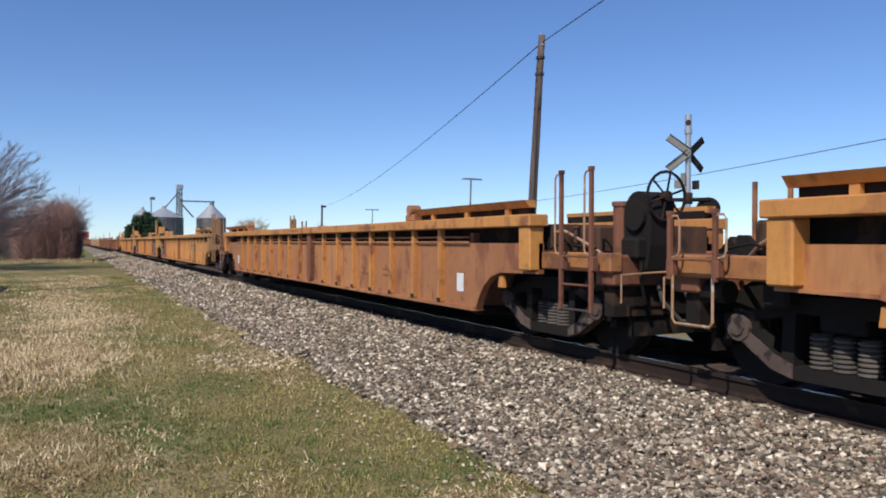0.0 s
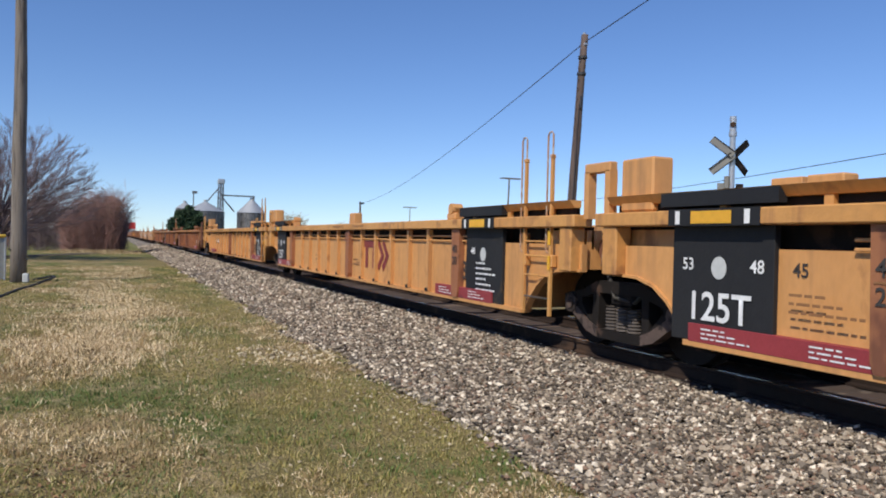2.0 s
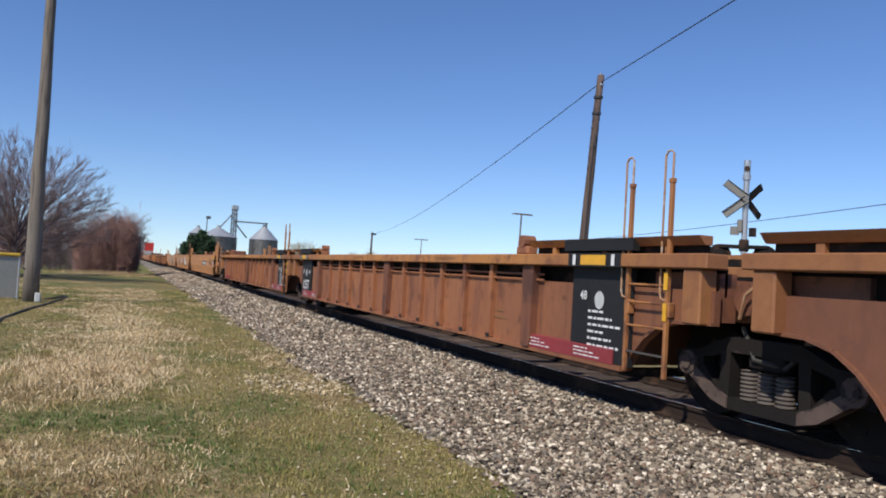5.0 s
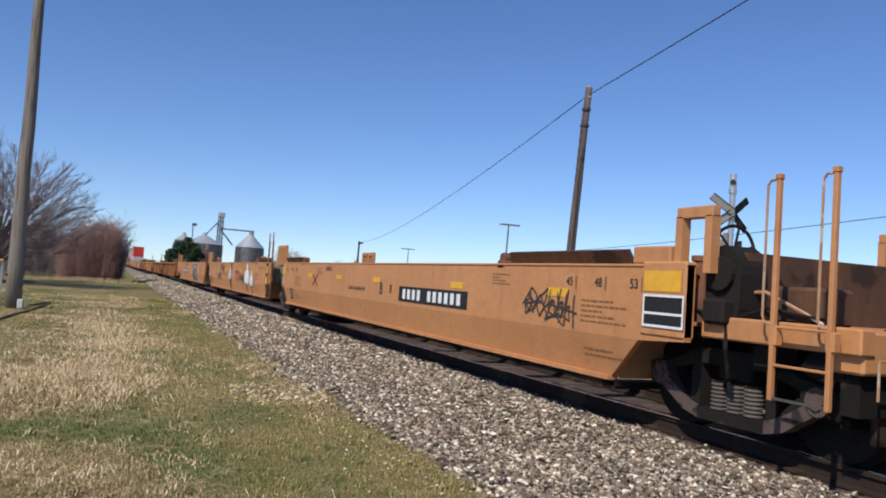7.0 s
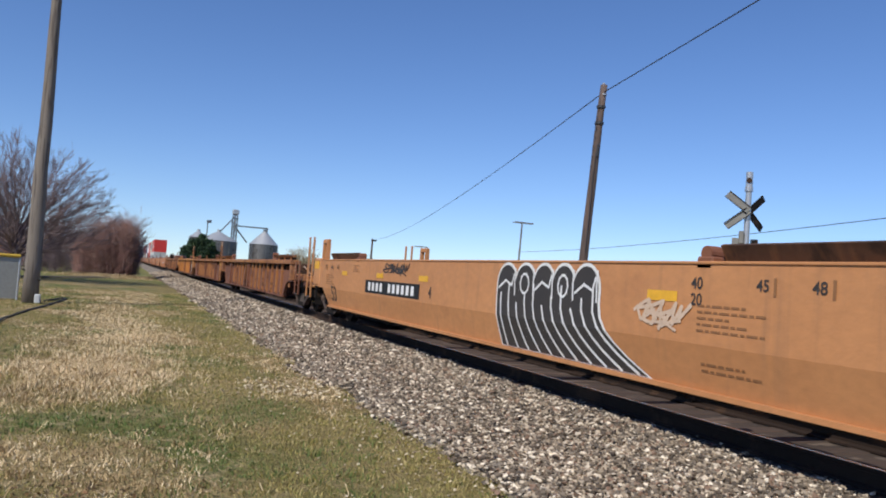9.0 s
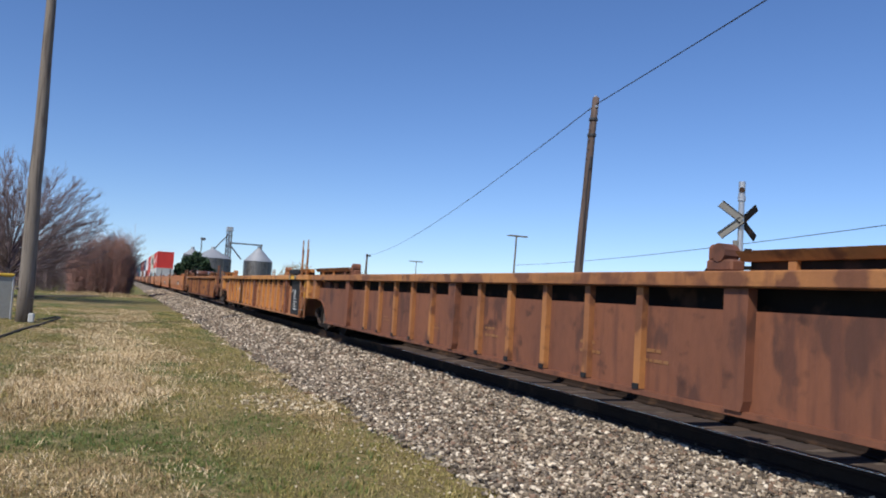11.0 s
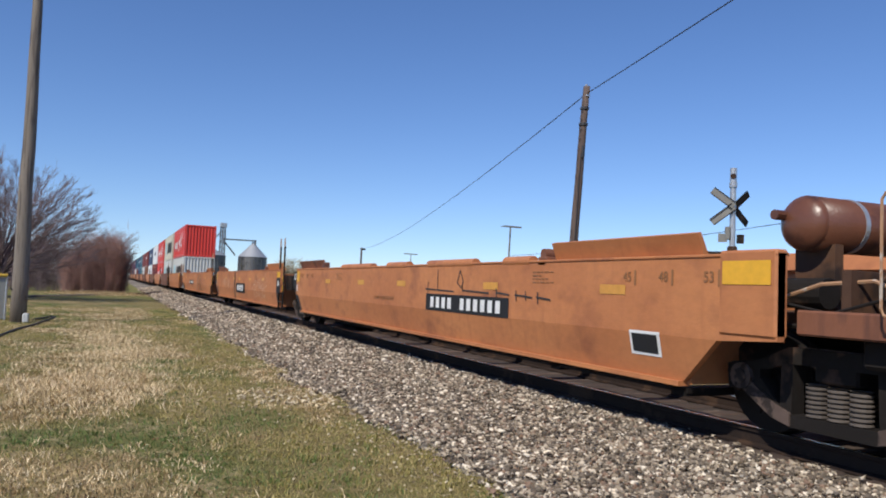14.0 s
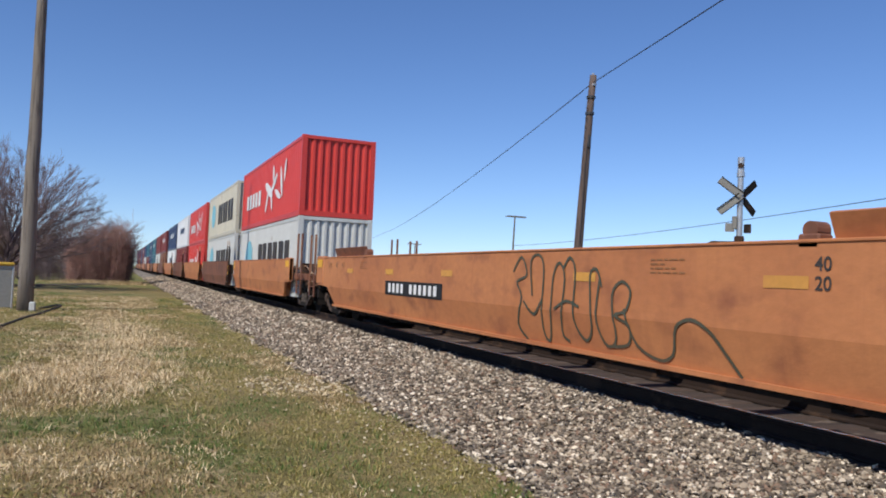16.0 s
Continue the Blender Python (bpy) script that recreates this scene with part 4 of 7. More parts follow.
            if s < 0 and col == "tan":
                part("guide_block", bx(B(), -1.5, -1.34, Y(2.3), Y(2.85), 1.575, 1.75, 0.015), col, u)
            b = B()
            rect(b, *sorted((Y(2.62 if s < 0 else 2.1), Y(2.1 if s < 0 else 1.6))), 1.31, 1.51)
            paint_on(b, u, "reflector_patch", "patch", "bright yellow painted rectangle", lift=0.026)
        b = B()
        bx(b, -1.36, 1.36, Y(end_d(kind, 1.7, 3.2)) - 0.05, Y(end_d(kind, 1.7, 3.2)) + 0.05, 0.38, 1.4)
        part("bulkhead", b, col, u)
    if covers:
        y = -L / 2 + end_d(ends[0], 4.4, 5.95)
        for k, ln in enumerate((0.7, 1.75, 1.1, 2.2, 1.3, 1.9)):
            if y + ln < L / 2 - end_d(ends[1], 4.0, 5.8):
                b = rod(B(), (-1.44, y, 1.565), (-1.44, y + ln, 1.565), 0.075, n=14)
                part("cover_strip", b, col, u, "half-round orange cover on the top edge")
            y += ln + 0.95
    open_floor(u, -L / 2 + ka, L / 2 - kb, 1.36)
    shared_ends(u, L, ends, col if col == "tan" else "flap", "tan" if col == "tan" else "brown", posts, "under", "brown" if col == "tan" else "under")
    return u


def open_floor(u, p, q, w, closed=False):
    """Ledges along the well and cross members between them; daylight falls through to the ties unless a plate closes it."""
    # Plate added to keep daylight off the track under the car.
    if closed:
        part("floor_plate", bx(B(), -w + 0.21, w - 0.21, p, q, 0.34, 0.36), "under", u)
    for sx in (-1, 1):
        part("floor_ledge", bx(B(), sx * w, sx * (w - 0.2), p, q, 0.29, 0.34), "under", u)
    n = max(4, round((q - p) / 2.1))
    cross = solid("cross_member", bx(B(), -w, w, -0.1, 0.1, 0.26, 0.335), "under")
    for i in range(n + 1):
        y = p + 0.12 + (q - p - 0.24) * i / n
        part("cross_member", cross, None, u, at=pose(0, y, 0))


def portals(u, L, ds, s, col, solid_box=False):
    """Upright corner frames on the side tops, open in the middle."""
    for k, d in enumerate(ds):
        y = s * (L / 2 - d)
        for sx in (-1, 1):
            b = B()
            x0, x1 = sx * 1.36, sx * 1.46
            if solid_box and k == 1:
                bx(b, sx * 1.2, x1, y - 0.25, y + 0.25, 1.56, 2.1, 0.02)
            else:
                for o in (-0.19, 0.19):
                    bx(b, x0, x1, y + o - 0.045, y + o + 0.045, 1.5, 2.02)
                bx(b, x0, x1, y - 0.235, y + 0.235, 2.0, 2.11, 0.01)
            part("corner_guide", b, col, u)


def tank(u, y):
    """Air tank across the end of the car, on two saddles."""
    b = B()
    rod(b, (-0.92, y, 1.86), (0.9, y, 1.86), 0.24, n=32)
    for s in (-1, 1):
        bmesh.ops.create_uvsphere(b, u_segments=28, v_segments=14, radius=0.24, matrix=Matrix.Translation((s * 0.91, y, 1.86)) @ Matrix.Diagonal((0.55, 1, 1, 1)))
    t = part("air_reservoir", b, "tankpaint", u, "rust-brown cylindrical air tank", smooth=True)
    part("tank_fitting", rod(B(), (-1.13, y + 0.14, 1.93), (-0.9, y + 0.14, 1.93), 0.045, n=8), "tankpaint", t)
    for x in (-0.45, 0.45):
        part("tank_strap", rod(B(), (x - 0.025, y, 1.86), (x + 0.025, y, 1.86), 0.246, n=32), "galv", t)
    for x in (-0.75, 0.75):
        part("tank_saddle", bx(B(), x - 0.05, x + 0.05, y - 0.2, y + 0.2, 1.05, 1.68), "flap", t)


def stencil(u, text, y, z, h, material="ink", slab=True, x=-1.402, lift=0.007):
    xx = (slab_x(z) if slab else x) - lift
    tilt = 0.0 if (not slab or z > 0.86) else math.degrees(math.atan(0.2))
    part("lettering", letters(text, h, material), None, u, at=pose(xx, y, z, 0, -tilt, 0))


def number_plate(u, y0, y1, z, h=0.24, slab=True, x=-1.402, groups=(4, 6)):
    b = B()
    rect(b, y0, y1, z - h / 2, z + h / 2)
    paint_on(b, u, "number_panel", "black", "black panel with white bars", 0.006, slab, x)
    w = (y1 - y0)
    n = sum(groups) + 1
    yy = y1 - w * 0.06
    step = w * 0.88 / n
    for g, k in enumerate(groups):
        for i in range(k):
            b = B()
            rect(b, yy - step * 0.74, yy - step * 0.14, z - h * 0.32, z + h * 0.32)
            paint_on(b, u, "number_bar", "white", "", 0.012, slab, x)
            yy -= step
        yy -= step


def black_end(u, y0, y1, big=None, stripe=True):
    """Black end panel of the ribbed cars, with white stencils, and the red stripe under it."""
    s = 1 if (y0 + y1) > 0 else -1
    b = B()
    bx(b, -1.45, -1.38, y0, y1, 0.37, 1.408, 0.005)
    bx(b, -1.565, -1.50, y0 + 0.05, y1 - 0.05, 1.405, 1.555)
    pn = part("end_panel", b, "black", u, "black end panel with white stencils")
    b = B()
    bx(b, -1.53, -1.44, y0 - 0.1, y1 + 0.1, 1.585, 1.712)
    part("black_band", b, "black", u)
    b = B()
    for yy in (y0 + 0.18, y1 - 0.18):
        rect(b, yy - 0.03, yy + 0.03, 1.42, 1.54)
    paint_on(b, u, "stencil_bars", "white", "", 0.0, False, -1.57)
    b = B()
    rect(b, (y0 + y1) / 2 - 0.24, (y0 + y1) / 2 + 0.24, 1.425, 1.535)
    paint_on(b, u, "reflector_patch", "patch", "", 0.0, False, -1.57)
    ym = (y0 + y1) / 2
    if big:
        stencil(u, big, ym, 0.68, 0.26, "white", False, -1.456)
        stencil(u, "53", y1 - 0.22, 1.06, 0.11, "white", False, -1.456)
        stencil(u, "48", y0 + 0.16, 1.06, 0.11, "white", False, -1.456)
    else:
        stencil(u, "48", y1 - 0.25, 1.08, 0.1, "white", False, -1.456)
        b = B()
        text_lines(b, y0 + 0.15, y1 - 0.35, 0.5, 0.95, 6)
        paint_on(b, u, "stencil_bars", "white", "", 0.0, False, -1.456)
    b = B()
    oval(b, ym, 1.04, 0.09, 0.1)
    paint_on(b, u, "round_mark", "cgrey", "", 0.0, False, -1.456)
    if stripe:
        a, c = (y0 - 1.1, y1 - 0.25) if s > 0 else (y0 + 0.25, y1 + 1.1)
        b = B()
        bx(b, -1.475, -1.38, a, c, 0.365, 0.53, 0.004)
        st = part("red_stripe", b, "redsign", u, "dark red stripe with white bars")
        b = B()
        for yy in (a + 0.45, c - 0.45):
            text_lines(b, yy - 0.28, yy + 0.28, 0.39, 0.51, 3)
        paint_on(b, u, "stencil_bars", "white", "", 0.0, False, -1.479)

# ---------------------------------------------------------------- ground
def bed_z(x):
    """Height of the ballast bed across the track."""
    if x < 3.0 or x > 9.9:
        return -0.03
    if x < 4.9:
        return -0.03 + (x - 3.0) / 1.9 * 0.335
    if x <= 7.7:
        return 0.305
    return 0.305 - (x - 7.7) / 2.2 * 0.335


def ground_z(x, y):
    far = min(1.0, max(0.0, (abs(x) - 60) / 200))
    roll = 0.035 * noise.noise((x * 0.35, y * 0.35, 0)) + 0.02 * noise.noise((x * 1.1, y * 1.1, 3))
    return roll * (1 - far) * (0.3 if x > 2.6 else 1.0) - 0.01


def edge_x(y):
    """Where the lawn ends and the ballast begins."""
    near = max(0.0, 1 - max(0.0, y - 1) / 6) * 0.5
    return 3.0 - near + 0.27 * math.exp(-((y - 4.6) / 2.8) ** 2) + 0.28 * noise.noise((y * 0.45, 7.0, 0)) + 0.12 * noise.noise((y * 1.9, 2.0, 0))


def grid_mesh(name, xs, ys, zf, material):
    verts = [(x, y, zf(x, y)) for y in ys for x in xs]
    n = len(xs)
    faces = [(j * n + i, j * n + i + 1, (j + 1) * n + i + 1, (j + 1) * n + i) for j in range(len(ys) - 1) for i in range(n - 1)]
    me = mesh_from(name, verts, faces, material)
    me.shade_smooth()
    return me


def turf_material():
    m = bpy.data.materials.new("spring_turf")
    m.use_nodes = True
    nt = m.node_tree
    bs = nt.nodes["Principled BSDF"]
    vec = coords(nt, shuffle=False)
    col = mix_color(nt, noise_node(nt, vec, 0.55, 6, 0.36, 0.62), (0.22, 0.185, 0.06), (0.46, 0.34, 0.17))
    col = mix_color(nt, noise_node(nt, vec, 0.21, 5, 0.52, 0.66), col, (0.1, 0.165, 0.034))
    col = mix_color(nt, noise_node(nt, vec, 3.3, 6, 0.5, 0.75), col, (0.6, 0.46, 0.26))
    col = mix_color(nt, noise_node(nt, vec, 9.0, 6, 0.55, 0.75), col, (0.1, 0.085, 0.035))
    col = mix_color(nt, noise_node(nt, vec, 45.0, 4, 0.45, 0.8), col, (0.07, 0.07, 0.026))
    sep = nt.nodes.new("ShaderNodeSeparateXYZ")
    nt.links.new(vec, sep.inputs[0])
    worn = nt.nodes.new("ShaderNodeMapRange")
    worn.inputs[1].default_value, worn.inputs[2].default_value, worn.inputs[4].default_value = 0.7, 1.9, 0.75
    nt.links.new(sep.outputs[0], worn.inputs[0])
    col = mix_color(nt, worn.outputs[0], col, mix_color(nt, noise_node(nt, vec, 6.0, 6, 0.3, 0.7), (0.19, 0.16, 0.055), (0.36, 0.275, 0.125)))
    field = nt.nodes.new("ShaderNodeMapRange")
    field.inputs[1].default_value, field.inputs[2].default_value, field.inputs[4].default_value = 50, 60, 0.7
    nt.links.new(sep.outputs[1], field.inputs[0])
    col = mix_color(nt, field.outputs[0], col, mix_color(nt, noise_node(nt, vec, 0.3, 5, 0.4, 0.65), (0.11, 0.16, 0.038), (0.27, 0.22, 0.09)))
    nt.links.new(col, bs.inputs["Base Color"])
    bs.inputs["Roughness"].default_value = 0.95
    bs.inputs["Specular IOR Level"].default_value = 0.15
    bp = nt.nodes.new("ShaderNodeBump")
    bp.inputs["Strength"].default_value = 0.9
    bp.inputs["Distance"].default_value = 0.05
    nt.links.new(noise_node(nt, vec, 38.0, 6, 0.2, 0.8), bp.inputs["Height"])
    nt.links.new(bp.outputs[0], bs.inputs["Normal"])
    return m


def gravel_material():
    m = bpy.data.materials.new("ballast_bed")
    m.use_nodes = True
    nt = m.node_tree
    bs = nt.nodes["Principled BSDF"]
    vec = coords(nt, shuffle=False)
    vo = nt.nodes.new("ShaderNodeTexVoronoi")
    vo.inputs["Scale"].default_value = 19
    nt.links.new(vec, vo.inputs["Vector"])
    sep = nt.nodes.new("ShaderNodeSeparateColor")
    nt.links.new(vo.outputs["Color"], sep.inputs[0])
    col = mix_color(nt, sep.outputs[0], (0.2, 0.165, 0.125), (0.5, 0.43, 0.34))
    # Cell edges go darker: the shade between stones is put into the colour.
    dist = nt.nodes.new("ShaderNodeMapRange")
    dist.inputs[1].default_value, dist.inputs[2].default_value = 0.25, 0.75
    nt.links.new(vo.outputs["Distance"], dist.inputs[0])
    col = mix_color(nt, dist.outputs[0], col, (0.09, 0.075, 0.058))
    nt.links.new(col, bs.inputs["Base Color"])
    bs.inputs["Roughness"].default_value = 0.95
    bp = nt.nodes.new("ShaderNodeBump")
    bp.inputs["Strength"].default_value = 0.4
    bp.inputs["Distance"].default_value = 0.04
    bp.invert = True
    nt.links.new(vo.outputs["Distance"], bp.inputs["Height"])
    nt.links.new(bp.outputs[0], bs.inputs["Normal"])
    return m


TURF, GRAVEL = turf_material(), gravel_material()
xs = [-2500, -900, -400, -200, -120, -80, -60] + [-50 + 2.5 * i for i in range(16)] + [-10 + 0.5 * i for i in range(52)] + [17, 20, 25, 32, 45, 65, 100, 180, 400, 900, 2500]
ys = [-900, -300, -120, -60, -40, -25] + [-15 + 0.6 * i for i in range(90)] + [40 + 4 * i for i in range(20)] + [125, 150, 190, 250, 350, 500, 800, 1400, 2500, 4000]
tagged(new("ground", grid_mesh("ground", xs, ys, ground_z, TURF)), "patchy spring lawn with straw-coloured dead grass", "ground", kind="structure")

bed_xs = [2.2, 2.45, 2.7] + [2.7 + 0.2 * i for i in range(1, 12)] + [5.4, 6.3, 7.2, 7.7, 8.3, 8.9, 9.5, 9.9, 10.3]
bed_ys = [-60, -30, -15] + [-10 + 0.5 * i for i in range(140)] + [62, 70, 80, 100, 130, 170, 230, 320, 450, 700, 1000]
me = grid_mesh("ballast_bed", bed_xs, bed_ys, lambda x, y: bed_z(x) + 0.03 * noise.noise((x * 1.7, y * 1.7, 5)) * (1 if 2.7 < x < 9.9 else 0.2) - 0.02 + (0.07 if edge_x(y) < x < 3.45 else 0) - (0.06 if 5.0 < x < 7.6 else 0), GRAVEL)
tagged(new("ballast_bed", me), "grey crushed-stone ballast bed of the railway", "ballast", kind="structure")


M["stained"] = surface("oil_stained_gravel", (0.07, 0.048, 0.036), (0.045, 0.032, 0.025), (0.14, 0.105, 0.08), 0.95, big=1.5, small=30, cover=0.55, bump=1.0, bump_scale=22)
me = grid_mesh("track_bed", [4.98, 5.3, 5.6, 6.0, 6.3, 6.6, 7.0, 7.3, 7.62], bed_ys, lambda x, y: 0.294 + 0.008 * noise.noise((x * 3, y * 3, 2)), M["stained"])
tagged(new("track_bed", me), "brown oil-stained ballast between the ties", "ballast", kind="structure")


def stones(name, spots, rng, material, simple=False):
    """Crushed stones: a twelve-cornered block each, squashed and turned at random."""
    g = (1 + 5 ** 0.5) / 2
    base = np.array([(-1, g, 0), (1, g, 0), (-1, -g, 0), (1, -g, 0), (0, -1, g), (0, 1, g), (0, -1, -g), (0, 1, -g), (g, 0, -1), (g, 0, 1), (-g, 0, -1), (-g, 0, 1)]) / 1.9
    tri = np.array([0, 11, 5, 0, 5, 1, 0, 1, 7, 0, 7, 10, 0, 10, 11, 1, 5, 9, 5, 11, 4, 11, 10, 2, 10, 7, 6, 7, 1, 8, 3, 9, 4, 3, 4, 2, 3, 2, 6, 3, 6, 8, 3, 8, 9, 4, 9, 5, 2, 4, 11, 6, 2, 10, 8, 6, 7, 9, 8, 1]).reshape(20, 3)
    if simple:
        base = np.array([(-1, 0, 0), (1, 0, 0), (0, -1, 0), (0, 1, 0), (0, 0, -1), (0, 0, 1)]) * 1.15
        tri = np.array([0, 2, 5, 2, 1, 5, 1, 3, 5, 3, 0, 5, 2, 0, 4, 1, 2, 4, 3, 1, 4, 0, 3, 4]).reshape(8, 3)
    nv = len(base)
    n = len(spots)
    pos = np.array([s[:3] for s in spots])
    size = np.array([s[3] for s in spots])
    v = base[None] * (1 + rng.uniform(-0.45, 0.4, (n, nv, 3)))
    v = v * (size[:, None] * rng.uniform(0.45, 1.35, (n, 3)))[:, None, :]
    q = rng.normal(size=(n, 4))
    q /= np.linalg.norm(q, axis=1)[:, None]
    w, x, y, z = q.T
    R = np.stack([np.stack([1 - 2 * (y * y + z * z), 2 * (x * y - z * w), 2 * (x * z + y * w)], -1), np.stack([2 * (x * y + z * w), 1 - 2 * (x * x + z * z), 2 * (y * z - x * w)], -1), np.stack([2 * (x * z - y * w), 2 * (y * z + x * w), 1 - 2 * (x * x + y * y)], -1)], 1)
    v = np.einsum('nij,nkj->nki', R, v) * np.array([1.12, 1.12, 0.8]) + pos[:, None, :]
    f = (tri[None] + (np.arange(n) * nv)[:, None, None]).reshape(-1, 3)
    me = bpy.data.meshes.new(name)
    me.vertices.add(n * nv)
    me.vertices.foreach_set("co", v.reshape(-1).astype(np.float32))
    me.loops.add(len(f) * 3)
    me.loops.foreach_set("vertex_index", f.reshape(-1).astype(np.int32))
    me.polygons.add(len(f))
    me.polygons.foreach_set("loop_start", np.arange(0, len(f) * 3, 3, dtype=np.int32))
    me.update(calc_edges=True)
    me.shade_flat()
    me.materials.append(material)
    return me


rng = np.random.default_rng(4)
STONE = island_material("crushed_stone", [(0.085, 0.064, 0.046), (0.29, 0.228, 0.16), (0.13, 0.099, 0.07), (0.41, 0.332, 0.24), (0.24, 0.155, 0.104), (0.1, 0.08, 0.06), (0.78, 0.67, 0.52), (0.17, 0.134, 0.097), (0.34, 0.275, 0.2), (0.54, 0.448, 0.335), (0.2, 0.162, 0.12)], 0.9)
PALE = island_material("pale_stone", [(0.5, 0.41, 0.27), (0.36, 0.285, 0.175), (0.64, 0.54, 0.37), (0.24, 0.185, 0.11)], 0.9)
spots = []
for k in range(112000):
    y = 1.6 + 100 * rng.random() ** 2.35
    x = rng.uniform(2.1, 5.4)
    if x < edge_x(y) + rng.normal() * 0.1 or x > 5.24 + 0.12 * noise.noise((y * 1.3, 3.0, 8)) + rng.normal() * 0.06:
        continue
    spots.append((x, y, bed_z(x) + 0.03 * noise.noise((x * 1.7, y * 1.7, 5)) + rng.uniform(-0.02, 0.022) + (0.05 if x < 3.45 else 0), rng.uniform(0.011, 0.027) * (1 + 0.02 * y + 0.0004 * y * y)))
tagged(new("ballast_stones", stones("ballast_stones", [s for s in spots if s[1] < 15], rng, STONE)), "loose grey and buff crushed stones beside the rails", "ballast", kind="stuff")
behind = []
for k in range(9000):
    x, y = rng.uniform(2.1, 5.5), rng.uniform(-7, 1.7)
    if x > edge_x(y) + rng.normal() * 0.1:
        behind.append((x, y, bed_z(x) + rng.uniform(-0.02, 0.022) + (0.05 if x < 3.45 else 0), rng.uniform(0.016, 0.036)))
tagged(new("rear_ballast_stones", stones("rear_ballast_stones", behind, rng, STONE, True)), "buff crushed stones beside the rails", "ballast", kind="stuff")
chips = [(x + rng.normal() * 0.05, y + rng.normal() * 0.05, z + 0.012, r * rng.uniform(0.5, 1.0)) for x, y, z, r in spots if y < 15]
tagged(new("ballast_chips", stones("ballast_chips", chips, rng, STONE, True)), "sharp chips of crushed stone between the larger stones", "ballast", kind="stuff")
tagged(new("farther_ballast_stones", stones("farther_ballast_stones", [s for s in spots if s[1] >= 15], rng, STONE, True)), "buff crushed stones farther along the rails", "ballast", kind="stuff")
spots = []
for k in range(2600):
    y = 2.0 + 24 * rng.random() ** 1.6
    x = edge_x(y) + 0.1 - abs(rng.normal()) * (0.5 if k % 3 else 1.1)
    spots.append((x, y, ground_z(x, y) + 0.016, rng.uniform(0.005, 0.015)))
for k in range(190):
    x, y = 2.3 + rng.normal() * 0.42, 10.3 + rng.normal() * 0.45
    spots.append((x, y, ground_z(x, y) + 0.02, rng.uniform(0.014, 0.03)))
tagged(new("strewn_stones", stones("strewn_stones", spots, rng, PALE)), "pale stones strewn over the lawn edge", "stones", kind="stuff")


# ---------------------------------------------------------------- grass
def blades(name, pts, rng, material, label):
    """Blades of grass: bent slivers of two quads; pts: x, y, z, height, width, lean."""
    n = len(pts)
    p = np.array(pts)
    a = rng.uniform(0, 2 * math.pi, n)
    side = np.stack([np.cos(a), np.sin(a), np.zeros(n)], 1) * (p[:, 4] / 2)[:, None]
    b = rng.uniform(0, 2 * math.pi, n)
    lean = np.stack([np.cos(b), np.sin(b), np.zeros(n)], 1) * (p[:, 5] * p[:, 3])[:, None]
    up = np.zeros((n, 3))
    up[:, 2] = p[:, 3]
    base = p[:, :3]
    mid = base + up * 0.6 + lean * 0.35
    tip = base + up * np.sqrt(np.maximum(0.1, 1 - np.minimum(0.9, p[:, 5] ** 2 * 0.5)))[:, None] + lean
    v = np.stack([base - side, base + side, mid + side * 0.8, mid - side * 0.8, tip], 1).reshape(-1, 3)
    o = (np.arange(n) * 5)[:, None]
    tri = np.concatenate([o + np.array([[0, 1, 2]]), o + np.array([[0, 2, 3]]), o + np.array([[3, 2, 4]])], 1).reshape(-1, 3)
    me = bpy.data.meshes.new(name)
    me.vertices.add(len(v))
    me.vertices.foreach_set("co", v.reshape(-1).astype(np.float32))
    me.loops.add(len(tri) * 3)
    me.loops.foreach_set("vertex_index", tri.reshape(-1).astype(np.int32))
    me.polygons.add(len(tri))
    me.polygons.foreach_set("loop_start", np.arange(0, len(tri) * 3, 3, dtype=np.int32))
    me.update(calc_edges=True)
    me.materials.append(material)
    return tagged(new(name, me), label, "grass", kind="stuff")


GREEN = island_material("green_blades", [(0.27, 0.225, 0.06), (0.34, 0.27, 0.08), (0.22, 0.2, 0.048), (0.5, 0.4, 0.17), (0.12, 0.12, 0.03)], 0.7, 0.55, 14.0)
LUSH = island_material("lush_blades", [(0.07, 0.135, 0.024), (0.11, 0.165, 0.032), (0.085, 0.145, 0.027), (0.2, 0.21, 0.06), (0.045, 0.085, 0.018)], 0.7, 0.55, 14.0)
STRAW = island_material("straw_blades", [(0.84, 0.65, 0.39), (0.68, 0.5, 0.27), (0.92, 0.75, 0.49), (0.42, 0.29, 0.13), (0.28, 0.19, 0.09)], 0.8, 0.55, 12.0)
THATCH = island_material("brown_thatch", [(0.42, 0.3, 0.15), (0.33, 0.225, 0.105), (0.5, 0.37, 0.19), (0.2, 0.13, 0.06)], 0.8, 0.55, 12.0)


def straw_share(x, y):
    """How dry the turf is."""
    s = 0.24 + 1.9 * noise.noise((x * 0.6, y * 0.4, 1)) + 0.9 * noise.noise((x * 1.9, y * 1.5, 9))
    s += 0.95 * math.exp(-((x + 0.25) / 0.75) ** 2 - ((y - 11.6) / 1.9) ** 2)
    s += 0.7 * math.exp(-((x - 0.3) / 1.2) ** 2) * (1 if y > 13 else 0)
    s -= 0.55 * math.exp(-((x - 2.1) / 0.9) ** 2)
    s -= 0.3 * math.exp(-((x + 3.4) / 1.2) ** 2)
    s -= 0.6 * max(0.0, 1 - (y - 1.8) / 4.4)
    s -= 0.9 * math.exp(-((x + 1.0) / 0.5) ** 2 - ((y - 4.2) / 0.5) ** 2)
    s -= 0.9 * math.exp(-((x + 0.4) / 0.5) ** 2 - ((y - 8.3) / 0.6) ** 2)
    return s


